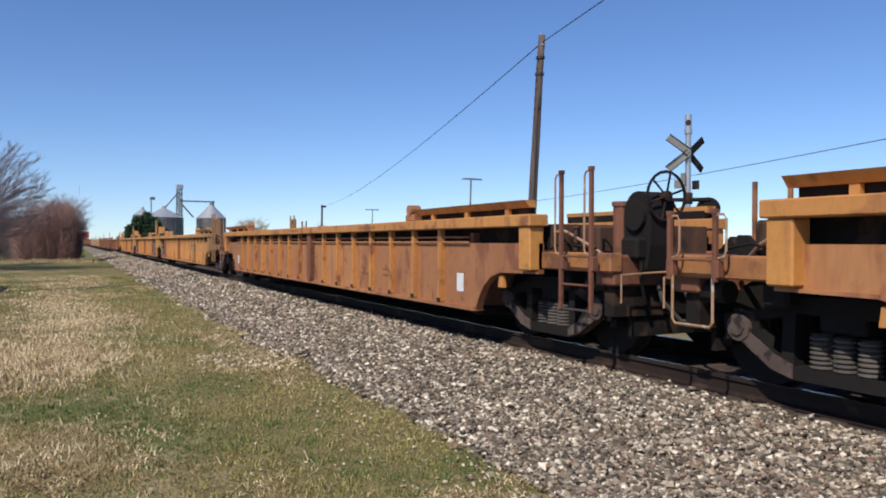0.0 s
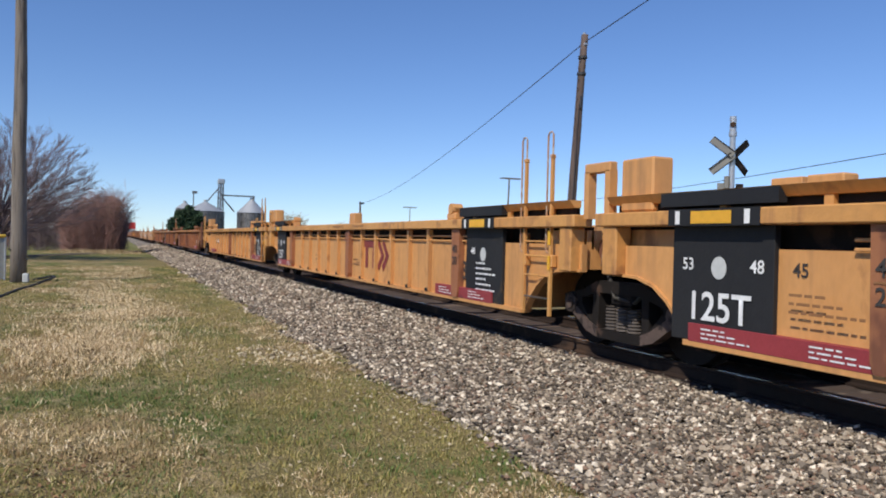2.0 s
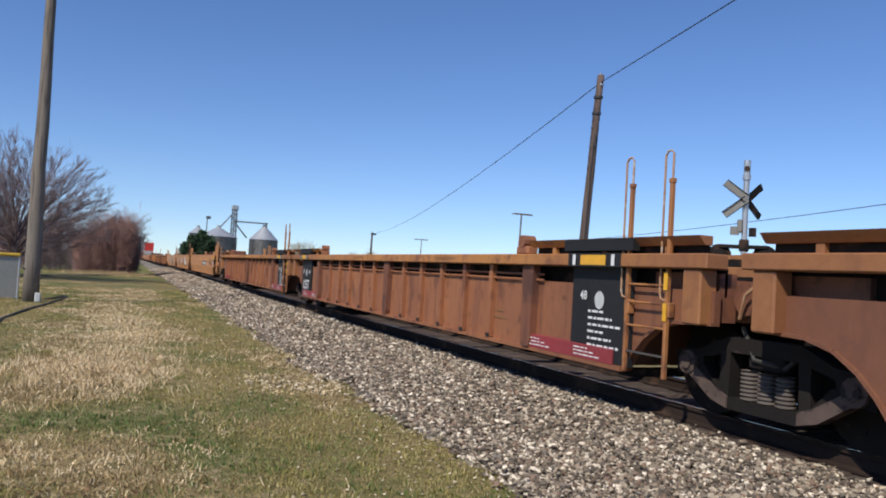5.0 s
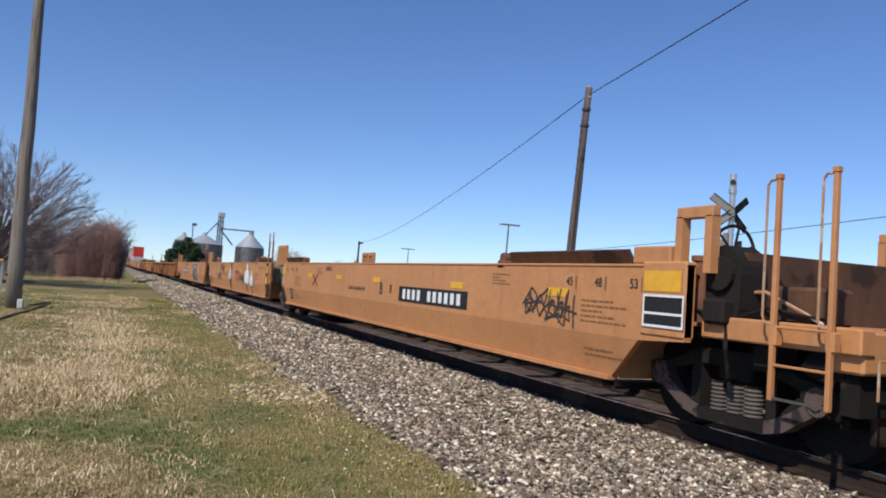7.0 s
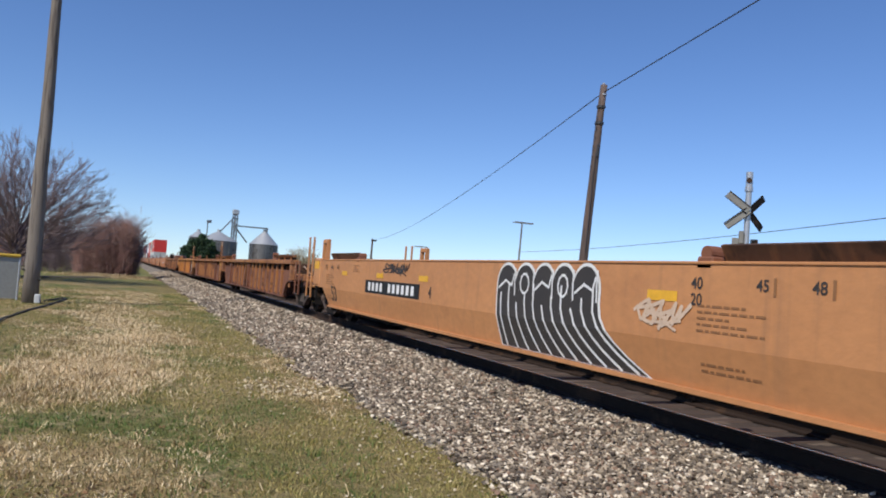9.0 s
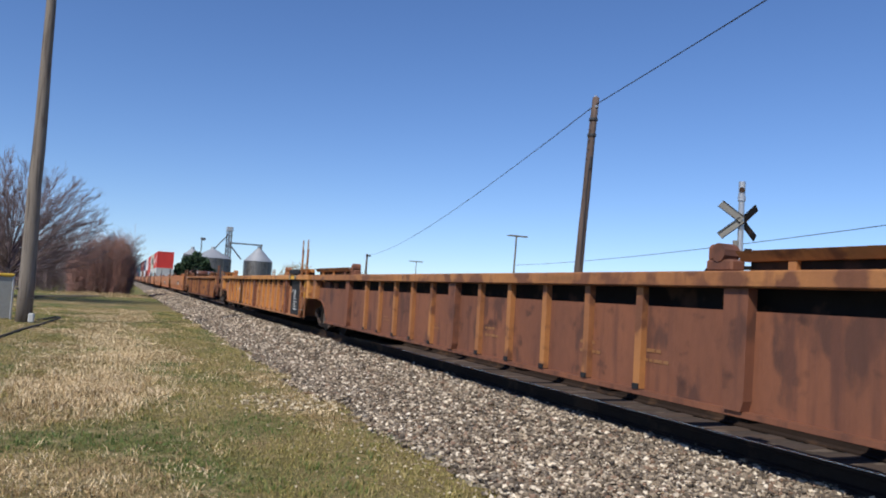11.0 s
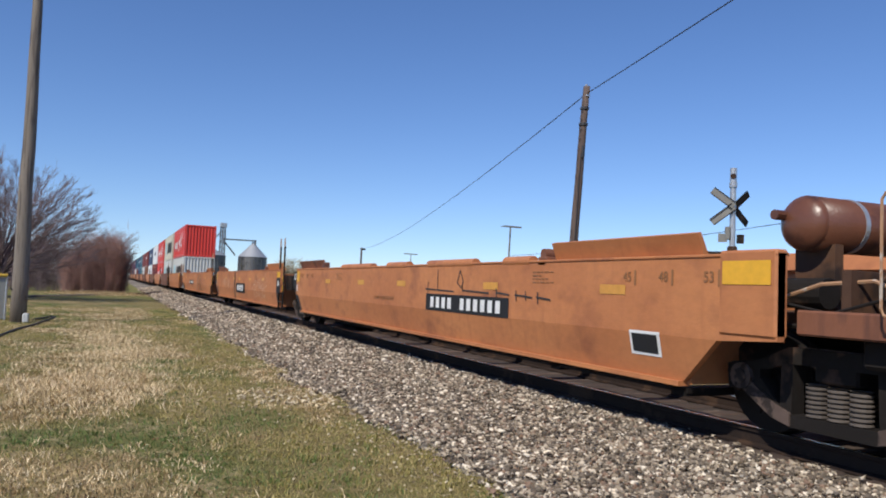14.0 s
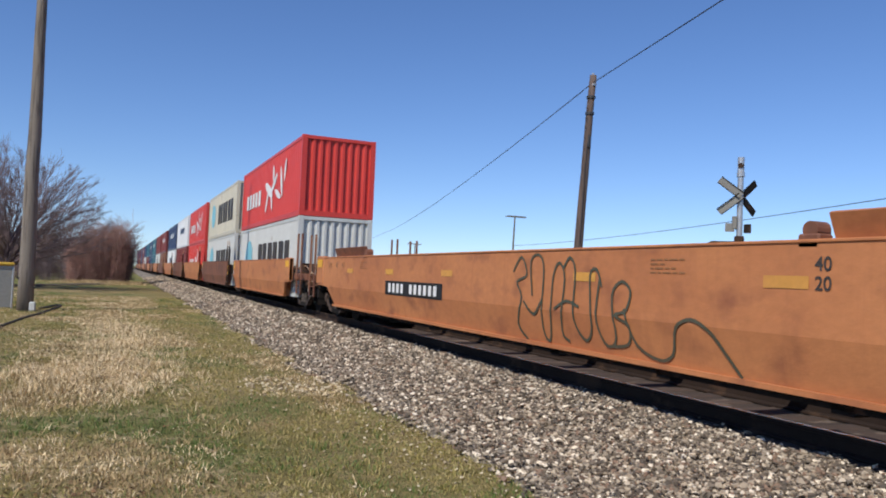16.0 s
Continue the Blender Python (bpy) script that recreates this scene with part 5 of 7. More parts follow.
green, lush, straw, thatch = [], [], [], []
for k in range(290000):
    y = 1.8 + 40 * rng.random() ** 2.1
    x = rng.uniform(-1.6 - 0.23 * y, 3.5)
    if x > edge_x(y) + rng.normal() * 0.2:
        continue
    s = straw_share(x, y)
    k2 = 1 + 0.05 * y
    clump = noise.noise((x * 2.3, y * 1.8, 6)) + 0.5 * noise.noise((x * 6, y * 5, 8))
    tuft = noise.noise((x * 5.5, y * 4.5, 17)) + 0.6 * noise.noise((x * 13, y * 11, 19))
    full = 0.75 + 1.5 * max(0.0, tuft)
    if tuft < -0.25 and rng.random() < 0.65:
        continue
    if rng.random() < s + 0.35 * tuft:
        tall = 1.0 + 1.7 * math.exp(-((x + 0.4) / 1.0) ** 2 - ((y - 11.6) / 2.0) ** 2)
        row = (x, y, ground_z(x, y) - 0.005, rng.uniform(0.025, 0.07) * tall * full, 0.0062 * k2, rng.uniform(0.4, 1.7))
        (straw if clump + rng.normal() * 0.18 > 0.04 else thatch).append(row)
    else:
        row = (x, y, ground_z(x, y) - 0.005, rng.uniform(0.018, 0.055) * full, 0.006 * k2, rng.uniform(0.2, 1.2))
        wet = noise.noise((x * 0.9, y * 0.55, 12)) + 0.9 * math.exp(-((x + 0.5) / 0.6) ** 2 - ((y - 8.2) / 0.5) ** 2) + 0.5 * math.exp(-((x + 1.6) / 0.7) ** 2 - ((y - 7.2) / 0.9) ** 2) + 0.5 * math.exp(-((x + 1.0) / 0.5) ** 2 - ((y - 4.2) / 0.5) ** 2)
        (lush if wet + rng.normal() * 0.12 > 0.12 else green).append(row)
for k in range(24000):
    x, y = rng.uniform(-5, 2.6), rng.uniform(-6, 1.9)
    if x < edge_x(y):
        row = (x, y, ground_z(x, y) - 0.005, rng.uniform(0.015, 0.05), 0.005, rng.uniform(0.2, 1.2))
        (thatch if rng.random() < straw_share(x, 3.0 - 0.5 * y) else green).append(row)
for k in range(11000):
    x, y = -0.35 + rng.normal() * 0.6, 11.6 + rng.normal() * 1.0
    if noise.noise((x * 2.2, y * 1.7, 4)) + 0.5 * noise.noise((x * 5, y * 4, 14)) > 0.06:
        straw.append((x, y, ground_z(x, y) - 0.005, rng.uniform(0.08, 0.22), 0.007, rng.uniform(0.5, 1.7)))
for k in range(5000):
    x, y = -1.5 + rng.normal() * 1.6, 69.6 - abs(rng.normal()) * 2.2
    (straw if k % 5 == 0 else thatch).append((x, y, ground_z(x, y) - 0.01, rng.uniform(0.08, 0.3) * (1.6 if y > 68.8 else 1), 0.025, rng.uniform(0.3, 1.3)))
for k in range(6000):
    x, y = 0.1 + rng.normal() * 0.5, 18 + rng.normal() * 3.5
    straw.append((x, y, ground_z(x, y) - 0.005, rng.uniform(0.05, 0.12), 0.01, rng.uniform(0.3, 1.3)))
litter = []
for k in range(16000):
    y = 2.2 + 16 * rng.random() ** 1.6
    x = rng.uniform(-1.6 - 0.23 * y, 0.7)
    if noise.noise((x * 1.3, y * 1.0, 31)) + 0.6 * math.exp(-((x + 0.6) / 0.7) ** 2 - ((y - 4.9) / 0.7) ** 2) > 0.28 + 0.2 * rng.random():
        litter.append((x, y, ground_z(x, y) + 0.012, rng.uniform(0.012, 0.03), rng.uniform(0.012, 0.03), rng.uniform(0.8, 2.0)))
LITTER = island_material("dead_leaf_litter", [(0.2, 0.1, 0.045), (0.14, 0.075, 0.035), (0.27, 0.15, 0.07), (0.1, 0.062, 0.034)], 0.8)
blades("leaf_litter", litter, rng, LITTER, "dark brown dead leaves scattered in the lawn")
blades("green_grass", green, rng, GREEN, "short olive-green spring grass of the lawn")
blades("lush_grass", lush, rng, LUSH, "fresh green patches in the lawn")
blades("straw_grass", straw, rng, STRAW, "pale dry straw tufts in the lawn")
blades("brown_thatch", thatch, rng, THATCH, "brown dead grass between the green")

# ---------------------------------------------------------------- track
track = thing("railway_track", pose(TX, 0, 0), "single railway track with rusty rails on wooden ties", "railway track", kind="structure")
RAIL_PROFILE = [(-0.07, 0.0), (-0.07, 0.02), (-0.012, 0.035), (-0.012, 0.125), (-0.036, 0.135), (-0.036, 0.165), (-0.028, 0.172), (0.028, 0.172), (0.036, 0.165), (0.036, 0.135), (0.012, 0.125), (0.012, 0.035), (0.07, 0.02), (0.07, 0.0)]
for sx in (-0.753, 0.753):
    b = B()
    va = [b.verts.new((sx + x, -60, RAIL - 0.172 + z)) for x, z in RAIL_PROFILE]
    vb = [b.verts.new((sx + x, 1000, RAIL - 0.172 + z)) for x, z in RAIL_PROFILE]
    for i in range(len(va)):
        j = (i + 1) % len(va)
        b.faces.new((va[i], va[j], vb[j], vb[i]))
    bmesh.ops.recalc_face_normals(b, faces=list(b.faces))
    part("rail", b, "rail", track, "rusty steel rail")
    b = B()
    bx(b, sx - 0.026, sx + 0.026, -60, 1000, RAIL - 0.002, RAIL + 0.0015)
    part("rail_head", b, "railtop", track)

# ---------------------------------------------------------------- the train
J = [-15.2, 5.2, 27.3, 47.3, 65.9, 86.4, 106.6, 125.1, 145.7, 166.4, 184.9, 205.2, 225.4, 244.3, 265.1, 287.5, 307.8, 326.2, 347.2]


def mids(k):
    return (J[k] + J[k + 1]) / 2


def faded_marks(u, L, rnd):
    """Small faded stencils between the ribs."""
    b = B()
    for k in range(5):
        y = rnd.uniform(-L / 2 + 4, L / 2 - 4)
        text_lines(b, y - 0.22, y + 0.22, 0.62, 0.62 + rnd.choice((0.12, 0.2)), 2)
    paint_on(b, u, "faded_stencil", "faint", "", 0.004, False)
    b = B()
    for k in range(2):
        y = rnd.uniform(-L / 2 + 4, L / 2 - 4)
        bars(b, y - 0.4, y + 0.4, 1.485, 0.045, 13, 0.4)
    paint_on(b, u, "chord_stencil", "faint", "", 0.003, False, -1.56)


rnd = random.Random(11)
ORANGE_LABEL = "rust-orange ribbed intermodal well car, empty"
YELLOW_LABEL = "yellow ribbed intermodal well car, empty, with black end panels"
BROWN_LABEL = "heavily rusted brown ribbed intermodal well car, empty"
TAN_LABEL = "tan slab-sided intermodal well car with graffiti, empty"
SLAB_LABEL = "weathered orange slab-sided intermodal well car, empty"

u = ribbed_unit(J[0], J[1], "AC", "bright_amber", ORANGE_LABEL, (2.0, 1.5))
u = ribbed_unit(J[1], J[2], "CC", "amber", ORANGE_LABEL, (2.0, 2.0), -0.49)
brake_stand(u, -(J[2] - J[1]) / 2 + 0.45)
faded_marks(u, 20, rnd)
for yy in (7.55, -7.6):
    b = B()
    rect(b, yy, yy + 0.2, 0.55, 0.8)
    paint_on(b, u, "white_placard", "white", "", 0.004, False)
stencil(u, "5", 7.2, 1.12, 0.12, "ink", False)

u = ribbed_unit(J[2], J[3], "CA", "ochre", YELLOW_LABEL, (2.25, 2.0))
c = mids(2)
L = J[3] - J[2]
black_end(u, 44.8 - c, 45.98 - c, "125T")
portals(u, L, (0.08, 0.76), 1, "yellow", True)
portals(u, L, (0.4,), -1, "ochre")
faded_marks(u, L, rnd)
number_plate(u, 33.0 - c, 35.0 - c, 0.98, 0.24, False)
stencil(u, "NWG33G", 36.76 - c, 0.62, 0.085, "ink", False)
stencil(u, "45", 44.58 - c, 1.05, 0.11, "ink", False)
stencil(u, "40", L / 2 - 3.5, 1.1, 0.13, "ink", False, -1.502)
stencil(u, "20", L / 2 - 3.5, 0.9, 0.13, "ink", False, -1.502)
b = B()
rect(b, L / 2 - 3.6, L / 2 - 3.4, 0.995, 1.01)
text_lines(b, 43.95 - c, 44.6 - c, 0.7, 0.9, 3)
paint_on(b, u, "faded_stencil", "faint", "", 0.004, False, -1.502)
stencil(u, "53", 30.9 - c, 1.05, 0.12, "ink", False)
stencil(u, "48", 31.9 - c, 1.05, 0.12, "ink", False)

u = ribbed_unit(J[3], J[4], "AA", "yellow", YELLOW_LABEL)
c = mids(3)
L = J[4] - J[3]
black_end(u, 49.37 - c, 50.5 - c, None)
black_end(u, J[4] - 2.5 - c, J[4] - 1.32 - c, "125T")
portals(u, L, (0.08, 0.76), 1, "yellow", True)
stencil(u, "40", -L / 2 + 3.5, 1.1, 0.12, "ink", False, -1.502)
stencil(u, "20", -L / 2 + 3.5, 0.92, 0.12, "ink", False, -1.502)
stencil(u, "53", 50.72 - c, 0.77, 0.28, "ink", False, -1.41)
faded_marks(u, L, rnd)
b = B()
rect(b, 54.75 - c, 55.7 - c, 1.05, 1.19)
rect(b, 55.35 - c, 55.52 - c, 0.62, 1.05)
rect(b, 54.88 - c, 55.05 - c, 0.62, 1.05)
for yy in (54.64, 54.36):
    stroke(b, [(yy - c, 1.13), (yy - 0.22 - c, 0.9), (yy - c, 0.68)], 0.13)
paint_on(b, u, "maroon_emblem", "maroon", "large maroon painted bars", 0.006, False)

u = ribbed_unit(J[4], J[5], "AC", "yellow", YELLOW_LABEL)
c = mids(4)
L = J[5] - J[4]
black_end(u, 67.45 - c, 68.6 - c, None)
stencil(u, "53", 69.05 - c, 0.77, 0.28, "ink", False, -1.41)
number_plate(u, 79.2 - c, 80.65 - c, 0.95, 0.24, False, -1.41)
faded_marks(u, L, rnd)
b = B()
bx(b, -1.475, -1.38, 80.7 - c, 82.4 - c, 0.365, 0.53, 0.004)
part("red_stripe", b, "redsign", u, "dark red stripe with white bars")
b = B()
for yy in (81.15, 82.0):
    text_lines(b, yy - c - 0.2, yy - c + 0.2, 0.39, 0.51, 3)
paint_on(b, u, "stencil_bars", "white", "", 0.0, False, -1.479)
b = B()
for yy in (77.4, 78.3, 79.4):
    bars(b, yy - c - 0.35, yy - c + 0.35, 1.485, 0.045, 12, 0.4)
paint_on(b, u, "chord_stencil", "ink", "", 0.003, False, -1.56)
stencil(u, "20", -0.785, 1.12, 0.13, "ink", False, -1.502)
portals(u, L, (2.6, 3.2), 1, "yellow", True)
for sx in (-1, 1):
    part("guide_flap", plate(B(), [(L / 2 - d, z) for d, z in ((1.2, 1.74), (2.5, 1.74), (2.5, 1.56), (1.75, 1.56), (1.45, 1.36))], sx * 1.3, sx * 1.42), "flap", u, "dark angled guide flap")

u = ribbed_unit(J[5], J[6], "CA", "orange", ORANGE_LABEL)
brake_stand(u, -(J[6] - J[5]) / 2 + 0.55, back=0.3)
faded_marks(u, 20, rnd)
b = B()
bars(b, 92.95 - mids(5), 94.27 - mids(5), 0.95, 0.1, 11)
paint_on(b, u, "number_bars", "spray", "pale worn bars", 0.006, False)
c = mids(5)
stencil(u, "NWG33F", 95.98 - c, 0.68, 0.1, "ink", False)
stencil(u, "53", 91.26 - c, 0.81, 0.24, "faint", False)
b = B()
rect(b, 90.35 - c, 90.74 - c, 0.62, 0.86)
paint_on(b, u, "placard", "truck", "black placard in a white frame", 0.01, False)
b = B()
for yy in (90.35, 90.74):
    rect(b, yy - c - 0.012, yy - c + 0.012, 0.61, 0.87)
for zz in (0.62, 0.7, 0.86):
    rect(b, 90.34 - c, 90.75 - c, zz - 0.01, zz + 0.01)
paint_on(b, u, "placard_frame", "white", "", 0.016, False)
b = B()
rect(b, 89.62 - c, 89.8 - c, 0.7, 0.87)
text_lines(b, 99.77 - c, 100.26 - c, 0.76, 1.02, 7)
paint_on(b, u, "pale_placard", "spray", "", 0.004, False)
b = B()
stroke(b, [(99.2 - c, 1.04), (98.88 - c, 0.82)], 0.07)
stroke(b, [(99.2 - c, 0.82), (98.88 - c, 1.04)], 0.07)
paint_on(b, u, "maroon_cross", "maroon", "", 0.004, False)
b = B()
rect(b, 96.81 - c, 97.29 - c, 1.43, 1.53)
paint_on(b, u, "reflector_patch", "patch", "yellow reflective strip", 0.004, False, -1.56)
b = B()
bars(b, 96.05 - c, 96.69 - c, 1.48, 0.05, 10, 0.4)
paint_on(b, u, "chord_stencil", "ink", "", 0.003, False, -1.56)
b = B()
bx(b, -1.475, -1.38, 90.15 - c, 91.95 - c, 0.365, 0.52, 0.004)
part("red_stripe", b, "redsign", u, "dark red stripe with white bars")
b = B()
for yy in (90.6, 91.4):
    text_lines(b, yy - c - 0.17, yy - c + 0.17, 0.42, 0.5, 2)
paint_on(b, u, "stencil_bars", "white", "", 0.0, False, -1.479)
u = ribbed_unit(J[6], J[7], "AA", "orange", ORANGE_LABEL)
c = mids(6)
black_end(u, J[6] + 1.4 - c, J[6] + 2.5 - c, None)
black_end(u, J[7] - 2.5 - c, J[7] - 1.4 - c, "125T")
faded_marks(u, 18, rnd)
u = ribbed_unit(J[7], J[8], "AC", "orange", ORANGE_LABEL, (2.0, 2.05))
c = mids(7)
black_end(u, J[7] + 1.4 - c, J[7] + 2.5 - c, None)
faded_marks(u, 18, rnd)
b = B()
bx(b, -1.475, -1.38, 140.6 - c, 142.2 - c, 0.365, 0.53, 0.004)
part("red_stripe", b, "redsign", u, "dark red stripe with white bars")
L = J[8] - J[7]
b = bx(B(), -0.95, -0.15, L / 2 - 1.25, L / 2 - 0.62, 1.1, 1.84, 0.05)
bx(b, -0.8, -0.3, L / 2 - 1.75, L / 2 - 1.25, 1.1, 1.62, 0.06)
rod(b, (-0.97, L / 2 - 0.95, 1.5), (-0.93, L / 2 - 0.95, 1.5), 0.2, n=16)
part("valve_housing", b, "brown", u, "rust-brown valve housing on the end platform")


def slab_marks(u, L, ends, ink="ink"):
    """Yellow patches, size marks and faded panels that all slab cars carry."""
    for y in (L / 2 - 4.6, L / 2 - 7.3, -L / 2 + 4.2, -L / 2 + 7.0, 0.4):
        b = B()
        rect(b, y - 0.22, y + 0.22, 1.19, 1.29)
        paint_on(b, u, "reflector_patch", "patch" if ink == "ink" else "faded_patch", "yellow reflective strip")
    for s, kind in ((-1, ends[0]), (1, ends[1])):
        o = end_d(kind, 0, 1.0)
        for txt, d in (("45", 2.95), ("48", 2.4), ("53", 1.8)):
            stencil(u, txt, s * (L / 2 - d - o), 1.37, 0.1, ink)
    b = B()
    for s, kind in ((-1, ends[0]), (1, ends[1])):
        o = end_d(kind, 0, 1.0)
        for d in (2.95, 2.4, 1.8):
            rect(b, s * (L / 2 - d - o) - 0.14, s * (L / 2 - d - o) - 0.11, 1.29, 1.44)
        y = s * (L / 2 - 3.3)
        if ink == "ink":
            text_lines(b, y - 0.4, y + 0.4, 0.92, 1.2, 5)
            text_lines(b, y - 0.35, y + 0.35, 0.56, 0.68, 2)
        text_lines(b, s * (L / 2 - 5.6) - 0.25, s * (L / 2 - 5.6) + 0.25, 1.28, 1.45, 4)
    paint_on(b, u, "faded_stencil", "faint", "faded stencilled lines")


GLYPHS = (
    ([(0, 0.1), (0.25, 1.1), (0.4, 0.05), (0.62, 0.9), (0.75, 0.3), (1.1, 1.0)],),
    ([(0.5, 0.45), (0.1, 0.75), (0.3, 1.1), (0.75, 0.8), (0.6, 0.2), (0.1, 0.05), (-0.2, 0.35), (0.9, 0.55)],),
    ([(-0.2, 0.85), (0.5, 1.15), (0.2, 0.4), (0.9, 0.7), (0.35, -0.15), (1.2, 0.2)],),
    ([(0.1, 1.15), (0.0, 0.2), (0.5, 0.0), (0.45, 0.65), (0.05, 0.5), (1.0, 0.35)], [(0.7, 1.1), (0.85, -0.2)]),
    ([(0.0, 0.5), (0.6, 1.05), (0.9, 0.5), (0.5, 0.0), (0.2, 0.6), (0.7, 0.75), (1.2, 0.1)],),
)


def scribble(u, name, y0, y1, z0, z1, n, w, material, label, seed):
    """A spray-painted scrawl that cannot be read: overlapping angular loops, with a long tail."""
    r = random.Random(seed)
    b = B()
    st, h = (y1 - y0) / n, z1 - z0
    for k in range(n):
        tall, drop, wide, lean = r.uniform(0.75, 1.1), r.uniform(-0.12, 0.1), r.uniform(1.3, 1.9), r.uniform(-0.2, 0.5)
        for line in r.choice(GLYPHS):
            pts = []
            for (p, q), (p2, q2) in zip(line, line[1:] + line[-1:]):
                for f in (0.0, 0.5):
                    pp, qq = p + (p2 - p) * f, q + (q2 - q) * f
                    pts.append((y1 - st * (k + pp * wide + lean * qq) + r.uniform(-1, 1) * st * 0.05, z0 + h * (drop + qq * tall) + r.uniform(-1, 1) * h * 0.035))
            stroke(b, curve(pts, 3), w * r.uniform(0.8, 1.15))
    y = r.uniform(y0, (y0 + y1) / 2)
    stroke(b, [(y + st * 1.5, z0 - h * 0.05), (y, z0 + h * 0.02), (y - st * 0.9, z0 - h * 0.3)], w * 0.8)
    return paint_on(b, u, name, material, label, 0.009)


# tan slab cars
u = slab_unit(J[8], J[9], "CA", "tan", TAN_LABEL)
c, L = mids(8), J[9] - J[8]
slab_marks(u, L, "CA")
portals(u, L, (2.05,), -1, "tan")
portals(u, L, (0.15, 0.8), 1, "tan")
brake_stand(u, -L / 2 + 1.8, shift=-0.35, back=0.3)
number_plate(u, 152.3 - c, 155.15 - c, 1.02, 0.27)
stencil(u, "8", 155.6 - c, 1.08, 0.16)
stencil(u, "B", 156.14 - c, 1.07, 0.24)
stencil(u, "53", 163.95 - c, 0.66, 0.33)
stencil(u, "LD LMT 117.600 PER UNIT", 157.72 - c, 1.03, 0.075)
stencil(u, "GWG33F", 160.05 - c, 1.42, 0.1)
scribble(u, "graffiti_scrawl", 149.6 - c, 150.7 - c, 0.95, 1.25, 7, 0.022, "ink", "black sprayed scrawl", 3)
b = B()
stroke(b, [(161.5 - c, 1.0), (161.05 - c, 1.26)], 0.06)
stroke(b, [(161.5 - c, 1.26), (161.05 - c, 1.0)], 0.06)
paint_on(b, u, "maroon_cross", "maroon", "")
b = B()
rect(b, 147.75 - c, 148.3 - c, 0.98, 1.27)
paint_on(b, u, "placard", "black", "black placard in a white frame", 0.03)
b = B()
for yy in (147.75, 148.3):
    rect(b, yy - c - 0.012, yy - c + 0.012, 0.97, 1.28)
for zz in (0.98, 1.1, 1.27):
    rect(b, 147.75 - c, 148.3 - c, zz - 0.012, zz + 0.012)
paint_on(b, u, "placard_frame", "white", "", 0.035)

u = slab_unit(J[9], J[10], "AA", "tan", TAN_LABEL)
c, L = mids(9), J[10] - J[9]
slab_marks(u, L, "AA")
portals(u, L, (0.15, 0.8), 1, "tan")
b = B()
rect(b, 167.62 - c, 167.98 - c, 0.42, 1.55)
paint_on(b, u, "end_band", "black", "black painted end band")
b = B()
rect(b, 167.66 - c, 167.92 - c, 1.2, 1.45)
rect(b, 167.66 - c, 167.92 - c, 0.85, 1.1)
paint_on(b, u, "reflector_patch", "patch", "", 0.012)
b = B()
rect(b, 173.9 - c, 174.78 - c, 1.12, 1.22)
for yy in (174.1, 174.55):
    rect(b, yy - c - 0.06, yy - c + 0.06, 0.8, 1.14)
for yy in (173.76, 173.56):
    stroke(b, [(yy - c, 1.18), (yy - 0.16 - c, 1.0), (yy - c, 0.84)], 0.08)
paint_on(b, u, "maroon_emblem", "maroon", "maroon painted bars")
scribble(u, "graffiti_scrawl", 172.2 - c, 173.3 - c, 0.8, 1.1, 5, 0.035, "ink", "black sprayed scrawl", 8)
for yc, ztop, rr in ((176.05, 1.5, 0.95), (171.75, 1.54, 1.14), (170.72, 1.26, 0.8)):
    yl = yc - c
    b = B()
    lobes = ((yl, ztop - 0.27 * rr, 0.16 * rr, 0.27 * rr), (yl + 0.25 * rr, ztop - 0.48 * rr, 0.2 * rr, 0.25 * rr), (yl - 0.25 * rr, ztop - 0.48 * rr, 0.2 * rr, 0.25 * rr), (yl, ztop - 0.62 * rr, 0.07 * rr, 0.14 * rr))
    for y, z, ry, rz in lobes:
        oval(b, y, z, ry + 0.025, rz + 0.025)
    stroke(b, [(yl + 0.12 * rr, ztop - 0.7 * rr), (yl, 0.42)], 0.03)
    stroke(b, [(yl - 0.12 * rr, ztop - 0.7 * rr), (yl, 0.42)], 0.03)
    for k in range(3):
        z = ztop - (0.78 + 0.1 * k) * rr
        stroke(b, [(yl + 0.1 * rr, z), (yl - 0.08 * rr, z - 0.07)], 0.022)
        stroke(b, [(yl - 0.1 * rr, z), (yl + 0.08 * rr, z - 0.07)], 0.022)
    paint_on(b, u, "graffiti_outline", "ink", "black sprayed outline of a cone with three lobes", 0.008)
    b = B()
    for y, z, ry, rz in lobes:
        oval(b, y, z, ry, rz)
    paint_on(b, u, "graffiti_fill", "white", "white sprayed lobes", 0.014)
stencil(u, "53", 182.6 - c, 0.68, 0.38)
stencil(u, "C", 177.0 - c, 1.04, 0.22)
stencil(u, "LD LMT 117.600 PER UNIT", 178.05 - c, 1.04, 0.079)
scribble(u, "graffiti_scrawl", 178.1 - c, 179.25 - c, 1.2, 1.5, 6, 0.02, "ink", "black sprayed scrawl", 21)
scribble(u, "graffiti_scrawl", 179.0 - c, 180.0 - c, 0.78, 1.08, 9, 0.018, "ink", "black sprayed scrawl", 22)
b = B()
oval(b, 180.4 - c, 1.3, 0.17, 0.22)
oval(b, 180.4 - c, 1.02, 0.18, 0.17)
stroke(b, [(180.48 - c, 1.0), (180.47 - c, 0.78)], 0.03)
stroke(b, [(180.33 - c, 1.0), (180.32 - c, 0.76)], 0.03)
paint_on(b, u, "graffiti_outline", "white", "white sprayed outline of a domed blot", 0.008)
b = B()
oval(b, 180.4 - c, 1.31, 0.13, 0.18)
for dy in (-0.11, 0.0, 0.11):
    oval(b, 180.4 - c + dy, 1.0, 0.035, 0.1)
